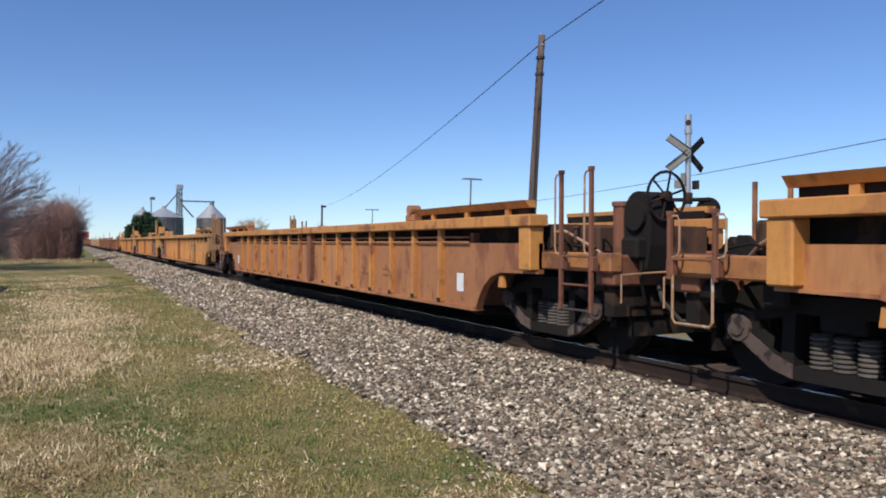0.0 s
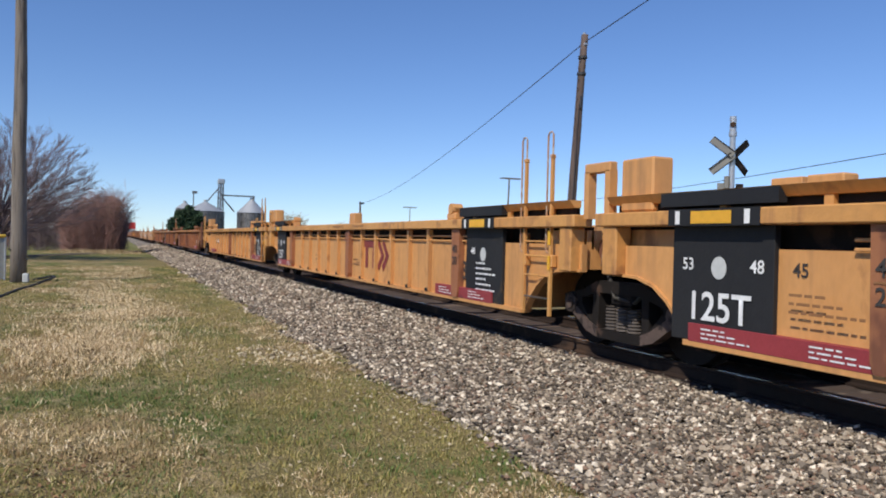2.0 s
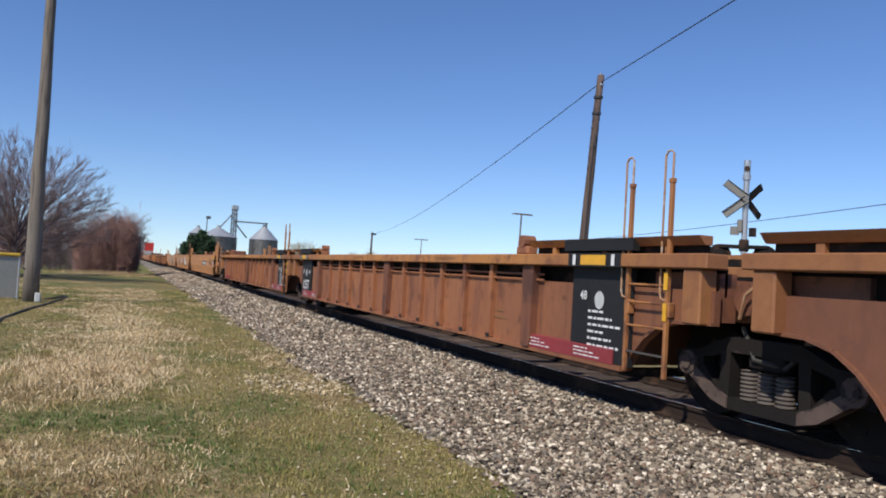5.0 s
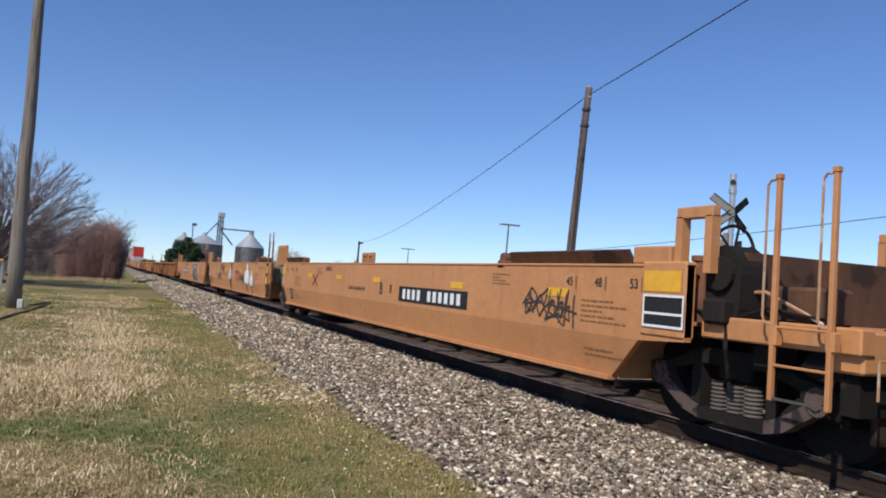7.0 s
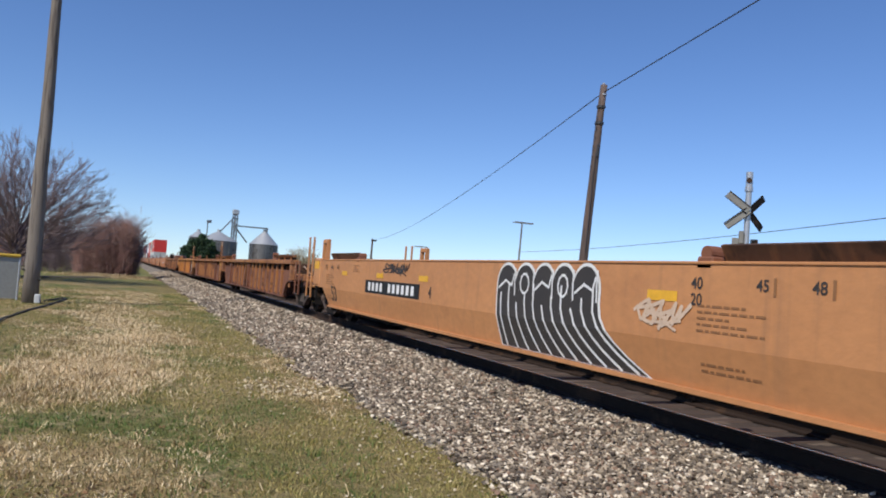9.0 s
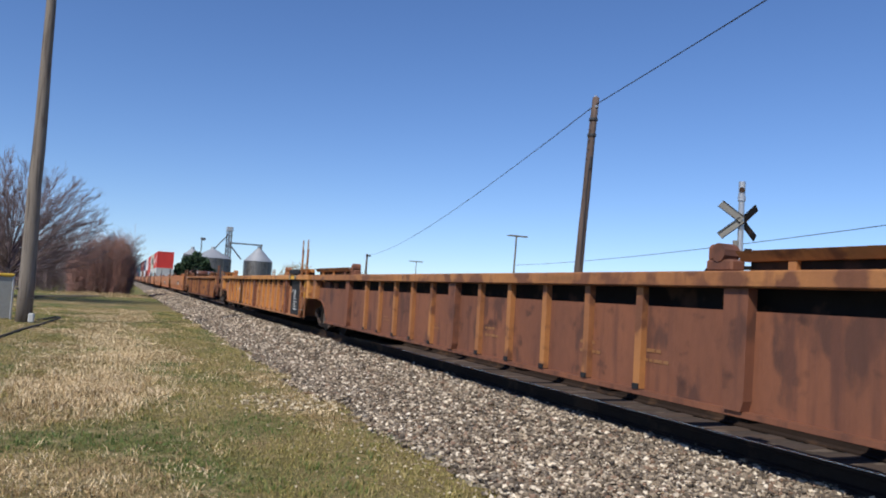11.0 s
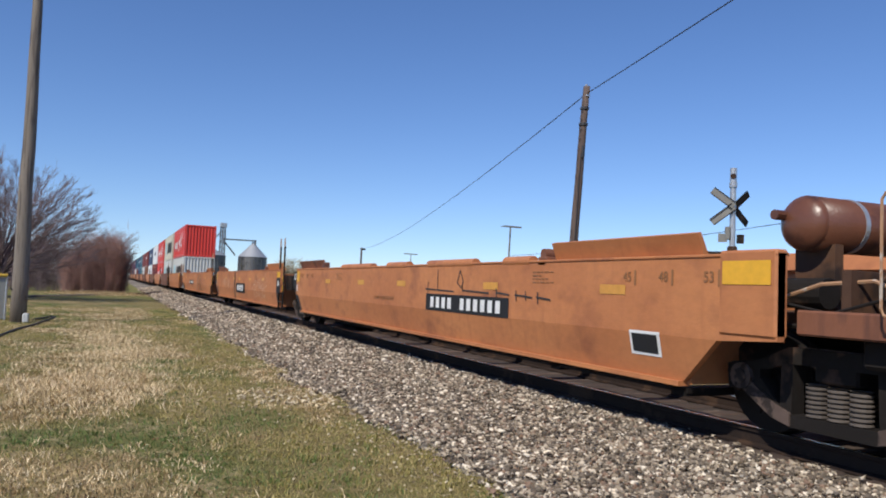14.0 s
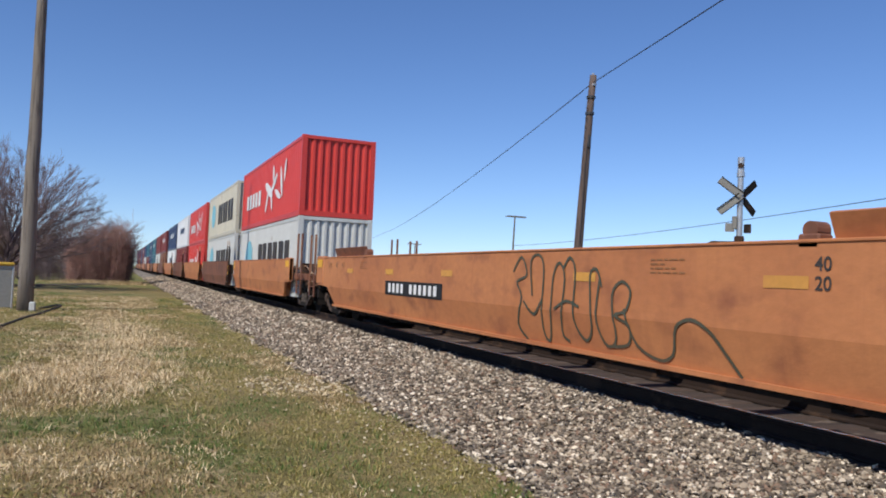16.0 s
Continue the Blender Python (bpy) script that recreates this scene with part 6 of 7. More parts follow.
paint_on(b, u, "graffiti_fill", "ink", "", 0.014)
b = B()
for k in range(4):
    stroke(b, [(180.5 - c - 0.06 * k, 1.28), (180.47 - c - 0.045 * k, 1.4), (180.44 - c - 0.04 * k, 1.3)], 0.014)
paint_on(b, u, "graffiti_line_work", "white", "", 0.02)
b = B()
stroke(b, curve([(182.1 - c, 1.18), (181.95 - c, 1.28), (181.8 - c, 1.24), (181.85 - c, 1.1), (182.05 - c, 1.08), (182.15 - c, 0.95), (182.0 - c, 0.9), (181.75 - c, 1.02), (181.62 - c, 1.16)]), 0.035)
stroke(b, [(181.62 - c, 1.16), (181.55 - c, 0.9), (181.5 - c, 0.65), (181.62 - c, 0.56)], 0.022)
paint_on(b, u, "graffiti_scrawl", "spray", "pale looping sprayed scrawl", 0.009)

u = slab_unit(J[10], J[11], "AC", "tan", TAN_LABEL)
c, L = mids(10), J[11] - J[10]
slab_marks(u, L, "AC")
portals(u, L, (2.3,), 1, "tan")
number_plate(u, 195.6 - c, 198.85 - c, 1.0, 0.27)
stencil(u, "53", 201.5 - c, 0.7, 0.38)
stencil(u, "4", 195.1 - c, 1.0, 0.2)
stencil(u, "40", 188.62 - c, 1.37, 0.11)
stencil(u, "20", 188.62 - c, 1.22, 0.11)
# large black piece of graffiti: five swollen letters on long legs that sweep sideways at the foot
def leg(y, z):
    """Sweep of the legs: straight at the top, drawn out towards the foot."""
    f = max(0.0, (1.05 - z) / 0.65)
    return y - c - (0.12 + 0.75 * (192.6 - y) / 2.4) * f ** 1.8


heads = ((192.3, 0.26), (191.8, 0.25), (191.33, 0.24), (190.87, 0.24), (190.4, 0.25))
for swell, material, lift, label in ((0.04, "white", 0.008, "white sprayed outline"), (0.0, "ink", 0.014, "large black sprayed letters")):
    b = B()
    for y, ry in heads:
        oval(b, y - c, 1.26, ry + swell, 0.25 + swell, 24)
    zs = [1.28, 1.1, 0.95, 0.82, 0.7, 0.58, 0.48, 0.42 - swell * 0.3]
    for za, zb in zip(zs, zs[1:]):
        b.faces.new([b.verts.new((0, p, q)) for p, q in ((leg(192.56, za) + swell, za), (leg(190.15, za) - swell, za), (leg(190.15, zb) - swell, zb), (leg(192.56, zb) + swell, zb))])
    paint_on(b, u, "graffiti_piece", material, label, lift)
b = B()
for k in range(11):
    y = 192.44 - 0.22 * k
    top = 1.12 + 0.16 * math.sin(k * 2.1)
    stroke(b, [(leg(y, z), z) for z in (top, 1.0, 0.85, 0.72, 0.6, 0.5, 0.43)], 0.034)
for k, (y, ry) in enumerate(heads):
    if k in (1, 3):
        stroke(b, [(y - c + ry * 0.45 * math.cos(2 * math.pi * i / 10), 1.27 + 0.13 * math.sin(2 * math.pi * i / 10)) for i in range(11)], 0.03)
    else:
        stroke(b, [(y - c + ry * 0.8, 1.2), (y - c + ry * 0.1, 1.3), (y - c - ry * 0.6, 1.24), (y - c - ry * 0.8, 1.38)], 0.032)
    stroke(b, [(y - c - ry * 0.95, 1.45), (y - c - ry * 0.9, 1.3), (y - c - ry * 0.95, 1.12)], 0.03)
paint_on(b, u, "graffiti_line_work", "white", "", 0.02)
scribble(u, "graffiti_scrawl", 188.85 - c, 189.55 - c, 0.98, 1.18, 4, 0.035, "spray", "pale sprayed scrawl", 5)
scribble(u, "graffiti_scrawl", 196.3 - c, 197.6 - c, 1.32, 1.48, 6, 0.03, "ink", "black sprayed scrawl", 15)

# rusted ribbed cars
u = ribbed_unit(J[11], J[12], "CA", "brown", BROWN_LABEL, (1.5, 2.0))
faded_marks(u, 18, rnd)
u = ribbed_unit(J[12], J[13], "AA", "brown", BROWN_LABEL)
faded_marks(u, 18, rnd)
u = ribbed_unit(J[13], J[14], "AC", "amber", "rust-orange ribbed intermodal well car with a black end panel", (2.0, 1.8))
c = mids(13)
black_end(u, 246.0 - c, 247.1 - c, None, False)
stencil(u, "20", J[13] + 3.5 - c, 1.1, 0.12, "ink", False, -1.502)
stencil(u, "40", J[13] + 3.5 - c, 0.93, 0.12, "ink", False, -1.502)
faded_marks(u, 18, rnd)
b = B()
bars(b, 258.9 - c, 259.35 - c, 0.97, 0.13, 4)
bars(b, 257.9 - c, 258.6 - c, 0.97, 0.14, 6)
paint_on(b, u, "number_bars", "spray", "pale worn bars", 0.006, False)
b = B()
rect(b, 258.63 - c, 258.88 - c, 0.89, 1.04)
paint_on(b, u, "black_patch", "ink", "", 0.006, False, -1.475)
u = ribbed_unit(J[14], J[15], "CC", "brown", BROWN_LABEL, (2.1, 2.05), 0.0, 0.975, (-6, 0, 6))
c = mids(14)
b = B()
rect(b, 268.6 - c, 268.7 - c, 0.92, 1.04)
rect(b, 269.8 - c, 269.95 - c, 1.02, 1.07)
rect(b, 282.95 - c, 283.1 - c, 0.6, 0.8)
rect(b, 282.9 - c, 283.05 - c, 0.95, 1.1)
paint_on(b, u, "pale_placard", "white", "", 0.004, False)
b = B()
rect(b, 268.74 - c, 268.98 - c, 0.84, 1.13)
paint_on(b, u, "rust_patch", "orange_top", "", 0.004, False)

# weathered orange slab cars
u = slab_unit(J[15], J[16], "CA", "rust_orange", SLAB_LABEL, True, (2.0, 2.0), True)
c, L = mids(15), J[16] - J[15]
slab_marks(u, L, "CA", "faint")
brake_stand(u, -L / 2 + 0.75, lift=0.38)
tank(u, 289.8 - c)
number_plate(u, 293.95 - c, 296.83 - c, 0.95, 0.27)
stencil(u, "LD LMT 117.600 PER UNIT", 299.0 - c, 0.95, 0.075, "faint")
b = B()
rect(b, 290.94 - c, 291.4 - c, 0.6, 0.84)
paint_on(b, u, "placard_frame", "white", "")
b = B()
rect(b, 290.98 - c, 291.36 - c, 0.63, 0.81)
paint_on(b, u, "placard", "black", "black placard in a white frame", 0.012)
b = B()
for y0, y1, z in ((296.85, 295.72, 1.15), (295.4, 294.54, 1.15), (294.3, 293.95, 1.14), (293.78, 293.36, 1.12), (293.23, 292.92, 1.105)):
    stroke(b, [(y0 - c, z + 0.01), ((y0 + y1) / 2 - c, z), (y1 - c, z - 0.012)], 0.022)
for y, z0, z1 in ((296.35, 1.15, 1.46), (296.75, 1.1, 1.28), (295.4, 1.15, 1.22), (294.3, 1.1, 1.2), (293.75, 1.06, 1.18), (293.5, 1.08, 1.17), (293.2, 1.04, 1.17)):
    stroke(b, [(y - c, z0), (y - c + 0.01, z1)], 0.022)
stroke(b, [(295.5 - c, 1.46), (295.6 - c, 1.28), (295.45 - c, 1.2), (295.38 - c, 1.3), (295.5 - c, 1.46)], 0.02)
paint_on(b, u, "graffiti_scrawl", "ink", "thin black sprayed strokes", 0.009)

u = slab_unit(J[16], J[17], "AA", "rust_orange", SLAB_LABEL)
c, L = mids(16), J[17] - J[16]
slab_marks(u, L, "AA", "faint")
b = B()
rect(b, 315.9 - c, 318.3 - c, 0.66, 1.06)
paint_on(b, u, "number_panel", "black", "black panel with white bars")
b = B()
bars(b, 316.3 - c, 317.95 - c, 0.87, 0.24, 3, 0.35)
paint_on(b, u, "panel_bars", "white", "", 0.012)
scribble(u, "graffiti_scrawl", 311.5 - c, 314.1 - c, 0.62, 1.4, 6, 0.013, "spray", "pale sprayed scrawl", 41)
b = B()
rect(b, J[16] + 1.17 - c, J[16] + 1.75 - c, 0.822, 1.3)
b.faces.new([b.verts.new((0, J[16] - c + p, q)) for p, q in ((1.45, 0.818), (1.65, 0.42), (1.75, 0.42), (1.75, 0.818))])
paint_on(b, u, "end_band", "black", "black painted end band")
b = B()
rect(b, J[16] + 1.2 - c, J[16] + 1.72 - c, 1.32, 1.5)
paint_on(b, u, "reflector_patch", "patch", "")
b = B()
rect(b, J[16] + 1.35 - c, J[16] + 1.55 - c, 1.05, 1.2)
paint_on(b, u, "pale_placard", "white", "", 0.012)
stencil(u, "53", 324.3 - c, 0.7, 0.3)
stencil(u, "C", 320.15 - c, 0.9, 0.2)
scribble(u, "graffiti_scrawl", 321.6 - c, 322.5 - c, 0.93, 1.2, 4, 0.012, "spray", "pale sprayed scrawl", 43)
scribble(u, "graffiti_scrawl", 320.4 - c, 321.0 - c, 0.9, 1.25, 3, 0.013, "spray", "pale sprayed scrawl", 44)

u = slab_unit(J[17], J[18], "AC", "rust_orange", SLAB_LABEL)
c, L = mids(17), J[18] - J[17]
slab_marks(u, L, "AC", "faint")
number_plate(u, 337.25 - c, 340.1 - c, 0.93, 0.27)
stencil(u, "40", 330.05 - c, 1.38, 0.11)
stencil(u, "20", 330.05 - c, 1.23, 0.11)
b = B()
for pts in (
        [(334.85, 1.3), (334.65, 1.48), (334.5, 1.25), (334.75, 1.15), (334.62, 0.95), (334.75, 0.6), (334.55, 0.42)],
        [(334.35, 1.0), (334.4, 1.42), (334.2, 1.5), (334.08, 1.3), (334.12, 0.6), (333.98, 0.45), (333.9, 0.8), (333.85, 1.25), (333.72, 1.4), (333.6, 1.2), (333.68, 0.6), (333.55, 0.48)],
        [(333.62, 1.35), (333.5, 1.46), (333.38, 1.3), (333.4, 0.75), (333.2, 0.52), (333.05, 0.7), (333.08, 1.25), (332.95, 1.32), (332.86, 1.15)],
        [(332.9, 1.2), (332.95, 0.75), (332.8, 0.5), (332.62, 0.6), (332.66, 1.05), (332.5, 1.2), (332.35, 1.1), (332.42, 0.9), (332.6, 0.84), (332.38, 0.74), (332.42, 0.55), (332.7, 0.5)],
        [(332.45, 0.9), (332.28, 0.56), (331.95, 0.44), (331.74, 0.52), (331.66, 0.78), (331.45, 0.87), (331.22, 0.78), (331.05, 0.6), (330.9, 0.42)],
        [(334.55, 0.9), (334.3, 0.75), (334.1, 0.95)], [(333.8, 0.85), (333.55, 0.95), (333.3, 0.9)]):
    stroke(b, curve([(y - c, z) for y, z in pts]), 0.034)
paint_on(b, u, "graffiti_piece", "green_spray", "dark green sprayed line graffiti", 0.01)

# ---------------------------------------------------------------- loaded cars and containers
CONT = {}


def container_meshes(material):
    if material in CONT:
        return CONT[material]
    Lc, Wc, Hc = 12.19, 2.44, 2.59
    kit = {}

    def wave(n, length, depth):
        pts = []
        p = length / n
        for i in range(n):
            o = -length / 2 + i * p
            pts += [(o, 0), (o + p * 0.28, 0), (o + p * 0.46, depth), (o + p * 0.78, depth), (o + p * 0.98, 0)]
        return pts + [(length / 2, 0)]

    def corrugated(n, length, depth, place):
        pts = wave(n, length, depth)
        verts, faces = [], []
        for z in (0.16, Hc - 0.11):
            for a, d in pts:
                verts.append(place(a, d, z))
        k = len(pts)
        for i in range(k - 1):
            faces.append((i, i + 1, k + i + 1, k + i))
        return mesh_from("corrugated_wall", verts, faces, M[material])

    kit["near"] = corrugated(40, Lc - 0.3, 0.04, lambda a, d, z: (-Wc / 2 + 0.02 + d, a, z))
    kit["far"] = corrugated(40, Lc - 0.3, 0.04, lambda a, d, z: (Wc / 2 - 0.02 - d, a, z))
    kit["front"] = corrugated(9, Wc - 0.24, 0.06, lambda a, d, z: (a, -Lc / 2 + 0.03 + d, z))
    b = B()
    bx(b, -Wc / 2 + 0.08, Wc / 2 - 0.08, Lc / 2 - 0.07, Lc / 2 - 0.03, 0.16, Hc - 0.1)
    for x in (-0.8, -0.3, 0.3, 0.8):
        rod(b, (x, Lc / 2 - 0.02, 0.18), (x, Lc / 2 - 0.02, Hc - 0.12), 0.02, n=6)
    kit["door"] = solid("door_end", b, material)
    b = B()
    bx(b, -Wc / 2 + 0.05, Wc / 2 - 0.05, -Lc / 2 + 0.05, Lc / 2 - 0.05, Hc - 0.05, Hc - 0.02)
    kit["roof"] = solid("roof", b, material)
    b = B()
    bx(b, -Wc / 2 + 0.05, Wc / 2 - 0.05, -Lc / 2 + 0.05, Lc / 2 - 0.05, 0.05, 0.16)
    kit["floor"] = solid("floor_frame", b, material)
    b = B()
    bx(b, -0.08, 0.08, -0.09, 0.09, 0.1, Hc - 0.1)
    kit["post"] = solid("corner_post", b, material)
    kit["casting"] = solid("corner_casting", bx(B(), -0.085, 0.085, -0.095, 0.095, 0, 0.118, 0.012), material)
    kit["side_sill"] = solid("side_sill", bx(B(), -0.04, 0.04, -Lc / 2 + 0.1, Lc / 2 - 0.1, 0, 0.17), material)
    kit["side_rail"] = solid("side_rail", bx(B(), -0.03, 0.03, -Lc / 2 + 0.1, Lc / 2 - 0.1, Hc - 0.12, Hc - 0.02), material)
    kit["end_sill"] = solid("end_sill", bx(B(), -Wc / 2 + 0.1, Wc / 2 - 0.1, -0.05, 0.05, 0, 0.17), material)
    kit["end_rail"] = solid("end_rail", bx(B(), -Wc / 2 + 0.1, Wc / 2 - 0.1, -0.05, 0.05, Hc - 0.12, Hc - 0.01), material)
    CONT[material] = kit
    return kit


CNAME = {"cred": "red", "cgrey": "pale grey", "ccream": "cream", "cwhite": "white", "cblue": "navy blue", "cteal": "teal", "cmaroon": "dark maroon", "cbrown": "brown"}


def shipping_container(yc, level, material, emblem):
    z = RAIL + 0.37 + level * 2.6
    where = "stacked on another container" if level else "seated in a well car"
    u = thing("shipping_container", pose(TX, yc, z), CNAME[material] + " corrugated steel shipping container " + where, "container", "containers on the train")
    MOVERS.append((u, yc, z))
    k = container_meshes(material)
    part("side_wall", k["near"], None, u)
    part("side_wall", k["far"], None, u)
    part("end_wall", k["front"], None, u)
    part("door_end", k["door"], None, u)
    part("roof", k["roof"], None, u)
    part("floor_frame", k["floor"], None, u)
    for sx in (-1, 1):
        part("side_rail", k["side_rail"], None, u, at=pose(sx * 1.175, 0, 0))
        part("side_sill", k["side_sill"], None, u, at=pose(sx * 1.175, 0, 0))
        for sy in (-1, 1):
            part("corner_post", k["post"], None, u, at=pose(sx * 1.14, sy * 6.005, 0))
            for zc in (0, 2.472):
                part("corner_casting", k["casting"], None, u, at=pose(sx * 1.137, sy * 6.002, zc))
    for sy in (-1, 1):
        part("end_rail", k["end_rail"], None, u, at=pose(0, sy * 6.04, 0))
        part("end_sill", k["end_sill"], None, u, at=pose(0, sy * 6.04, 0))
    if emblem == "bars":
        b = B()
        bars(b, -4.9, 1.4, 1.3, 1.1, 6, 0.28)
        paint_on(b, u, "emblem_bars", "ink", "row of dark painted bars", 0.004, False, -1.21)
        b = B()
        oval(b, 3.6, 1.35, 0.95, 0.75, 7)
        paint_on(b, u, "emblem_patch", "skyblue", "light blue painted emblem", 0.004, False, -1.21)
    elif emblem == "figure":
        b = B()
        bars(b, 1.2, 4.9, 1.15, 0.62, 5, 0.3)
        oval(b, -0.5, 1.3, 0.85, 0.2, 14, 0.35)
        oval(b, -1.5, 1.45, 0.7, 0.14, 14, -0.5)
        oval(b, -0.15, 0.85, 0.13, 0.5, 12, 0.6)
        oval(b, -1.1, 0.9, 0.12, 0.48, 12, -0.4)
        oval(b, -1.35, 1.85, 0.16, 0.32, 12, -0.2)
        oval(b, -2.9, 1.4, 0.16, 0.62, 12, -0.35)
        oval(b, -3.5, 1.75, 0.13, 0.42, 12, 0.3)
        oval(b, -2.3, 1.0, 0.6, 0.13, 12, 0.3)
        paint_on(b, u, "emblem_shapes", "white", "white painted emblem shapes", 0.004, False, -1.21)
    elif emblem == "small":
        b = B()
        bars(b, -2.4, 2.4, 1.5, 0.5, 5, 0.3)
        paint_on(b, u, "emblem_bars", "white" if material != "cwhite" else "cblue", "", 0.004, False, -1.21)


LOADS = (("cgrey", "bars", "cred", "figure"), ("cgrey", "bars", "ccream", "bars"), ("cred", "figure", "cred", "figure"), ("cmaroon", "", "cwhite", "small"),
         ("cwhite", "small", "cblue", "small"), ("cbrown", "", "cmaroon", "small"), ("cgrey", "", "cmaroon", ""), ("cteal", "", "cteal", "small"), ("cblue", "", "cblue", "small"),
         ("cmaroon", "", "cteal", ""), ("cgrey", "", "cblue", ""), ("cmaroon", "", "cmaroon", "small"), ("cblue", "", "cblue", ""), ("cbrown", "", "cmaroon", ""), ("cmaroon", "", "cblue", ""), ("cblue", "", "cmaroon", ""))
y = J[18]
for i, (lower, e0, upper, e1) in enumerate(LOADS):
    kinds = {0: "CA", 4: "AC"}.get(i % 5, "AA")
    ln = 15.6 if kinds != "AA" else 14.2
    u = slab_unit(y, y + ln, kinds, "brown" if i % 2 else "rust_orange", "rust-brown slab-sided well car carrying two stacked containers", flaps=False)
    mid = y + ln / 2 + (0.65 if kinds == "CA" else -0.65 if kinds == "AC" else 0)
    shipping_container(mid, 0, lower, e0)
    shipping_container(mid, 1, upper, e1)
    y += ln

# ---------------------------------------------------------------- poles, wires, signal


def tapered_pole(bm, p0, p1, r0, r1, n=16, steps=8, wob=0.01, seed=1):
    p0, p1 = Vector(p0), Vector(p1)
    r = random.Random(seed)
    rings = []
    for i in range(steps + 1):
        t = i / steps
        c = p0.lerp(p1, t) + Vector((r.uniform(-wob, wob), r.uniform(-wob, wob), 0))
        rad = r0 + (r1 - r0) * t
        rings.append([bm.verts.new(c + Vector((rad * math.cos(a), rad * math.sin(a), 0))) for a in [2 * math.pi * k / n for k in range(n)]])
    for a, b in zip(rings, rings[1:]):
        for k in range(n):
            bm.faces.new((a[k], a[(k + 1) % n], b[(k + 1) % n], b[k]))
    bm.faces.new(rings[-1])
    bm.faces.new(rings[0][::-1])
    return bm


def sagging(bm, p0, p1, sag, r, n=30):
    p0, p1 = Vector(p0), Vector(p1)
    return tube(bm, [p0.lerp(p1, i / n) - Vector((0, 0, sag * 4 * (i / n) * (1 - i / n))) for i in range(n + 1)], r, 5)


up = thing("utility_pole", pose(13.75, 20.75, 0), "leaning weathered wooden utility pole", "utility pole")
part("shaft", tapered_pole(B(), (0, 0, -0.2), (0.45, -0.15, 8.65), 0.165, 0.115, seed=2, wob=0.018), "wood", up, smooth=True)
for k in range(9):
    z = 5.2 + 0.33 * k
    t = z / 8.65
    part("step_bolt", rod(B(), (0.45 * t - 0.1, -0.15 * t - 0.05, z), (0.45 * t - 0.22, -0.15 * t - 0.1, z), 0.012, n=6), "steel", up)
for z in (7.35, 7.9):
    t = z / 8.65
    part("pole_band", rod(B(), (0.45 * t, -0.15 * t, z - 0.04), (0.45 * t, -0.15 * t, z + 0.04), 0.15, n=14), "wire", up)
b = B()
rod(b, (0.3, -0.26, 6.6), (0.28, -0.28, 6.2), 0.035, n=8)
rod(b, (0.24, -0.26, 6.35), (0.1, -0.22, 3.0), 0.012, n=6)
part("conduit", b, "wire", up)
b = B()
bx(b, 0.38, 0.52, -0.28, -0.03, 8.28, 8.36, 0.01)
rod(b, (0.45, -0.15, 8.65), (0.45, -0.15, 8.72), 0.05, n=8)
part("insulator", b, "galv", up)

lamp = thing("tall_pole", pose(-2.85, 27.9, 0), "tall weathered grey wooden pole beside the fence", "pole")
part("shaft", tapered_pole(B(), (0, 0, -0.2), (-0.08, 0, 15.0), 0.255, 0.115, n=20, steps=10, seed=5, wob=0.015), "greywood", lamp, smooth=True)
b = B()
bx(b, 0.16, 0.34, -0.4, -0.24, 0.0, 0.3, 0.03)
part("base_box", b, "cgrey", lamp, "small pale box at the foot of the pole")
b = B()
rod(b, (-0.28, -0.1, 1.1), (0.28, -0.12, 0.75), 0.035, n=8)
part("strap", b, "hose", lamp)

far_pole = thing("utility_pole", pose(36, 115, 0), "distant wooden pole with a lamp head", "utility pole")
part("shaft", tapered_pole(B(), (0, 0, -0.2), (0.1, 0, 7.7), 0.2, 0.15, n=10, seed=8), "wood", far_pole)
b = B()
bx(b, -0.1, 0.75, -0.15, 0.15, 7.3, 7.55, 0.05)
part("lamp_head", b, "under", far_pole)
tp = thing("utility_pole", pose(43, 78.7, 0), "slim wooden pole with a crossarm", "utility pole")
part("shaft", tapered_pole(B(), (0, 0, -0.2), (0.25, 0, 9.5), 0.13, 0.09, n=10, seed=9), "greywood", tp)
b = B()
bx(b, -1.0, 1.4, -0.7, -0.58, 9.25, 9.42)
bx(b, -1.0, 1.4, -0.1, 0.1, 9.3, 9.4)
part("crossarm", b, "greywood", tp)
tp2 = thing("utility_pole", pose(75, 194, 0), "slim wooden pole with a crossarm", "utility pole")
part("shaft", tapered_pole(B(), (0, 0, -0.2), (0.2, 0, 11), 0.16, 0.12, n=8, seed=10), "greywood", tp2)
b = B()
bx(b, -1.9, 2.1, -0.1, 0.1, 10.7, 10.95)
part("crossarm", b, "greywood", tp2)
back = thing("utility_pole", pose(1.0, -36, 0), "weathered wooden utility pole", "utility pole")
part("shaft", tapered_pole(B(), (0, 0, -0.2), (0, 0, 8.8), 0.165, 0.115, n=10, seed=3), "wood", back)
side = thing("utility_pole", pose(27, 8, 0), "weathered wooden utility pole", "utility pole")
part("shaft", tapered_pole(B(), (0, 0, -0.2), (0, 0, 6.8), 0.16, 0.11, n=10, seed=4), "wood", side)
tagged(new("overhead_wire", solid("overhead_wire", sagging(B(), (14.2, 20.6, 8.4), (36.1, 115, 7.5), 1.1, 0.017), "wire")), "black overhead wire strung between poles", "wire")
tagged(new("overhead_wire", solid("overhead_wire", sagging(B(), (14.2, 20.6, 8.4), (1.0, -36, 8.7), 0.25, 0.016), "wire")), "black overhead wire strung between poles", "wire")
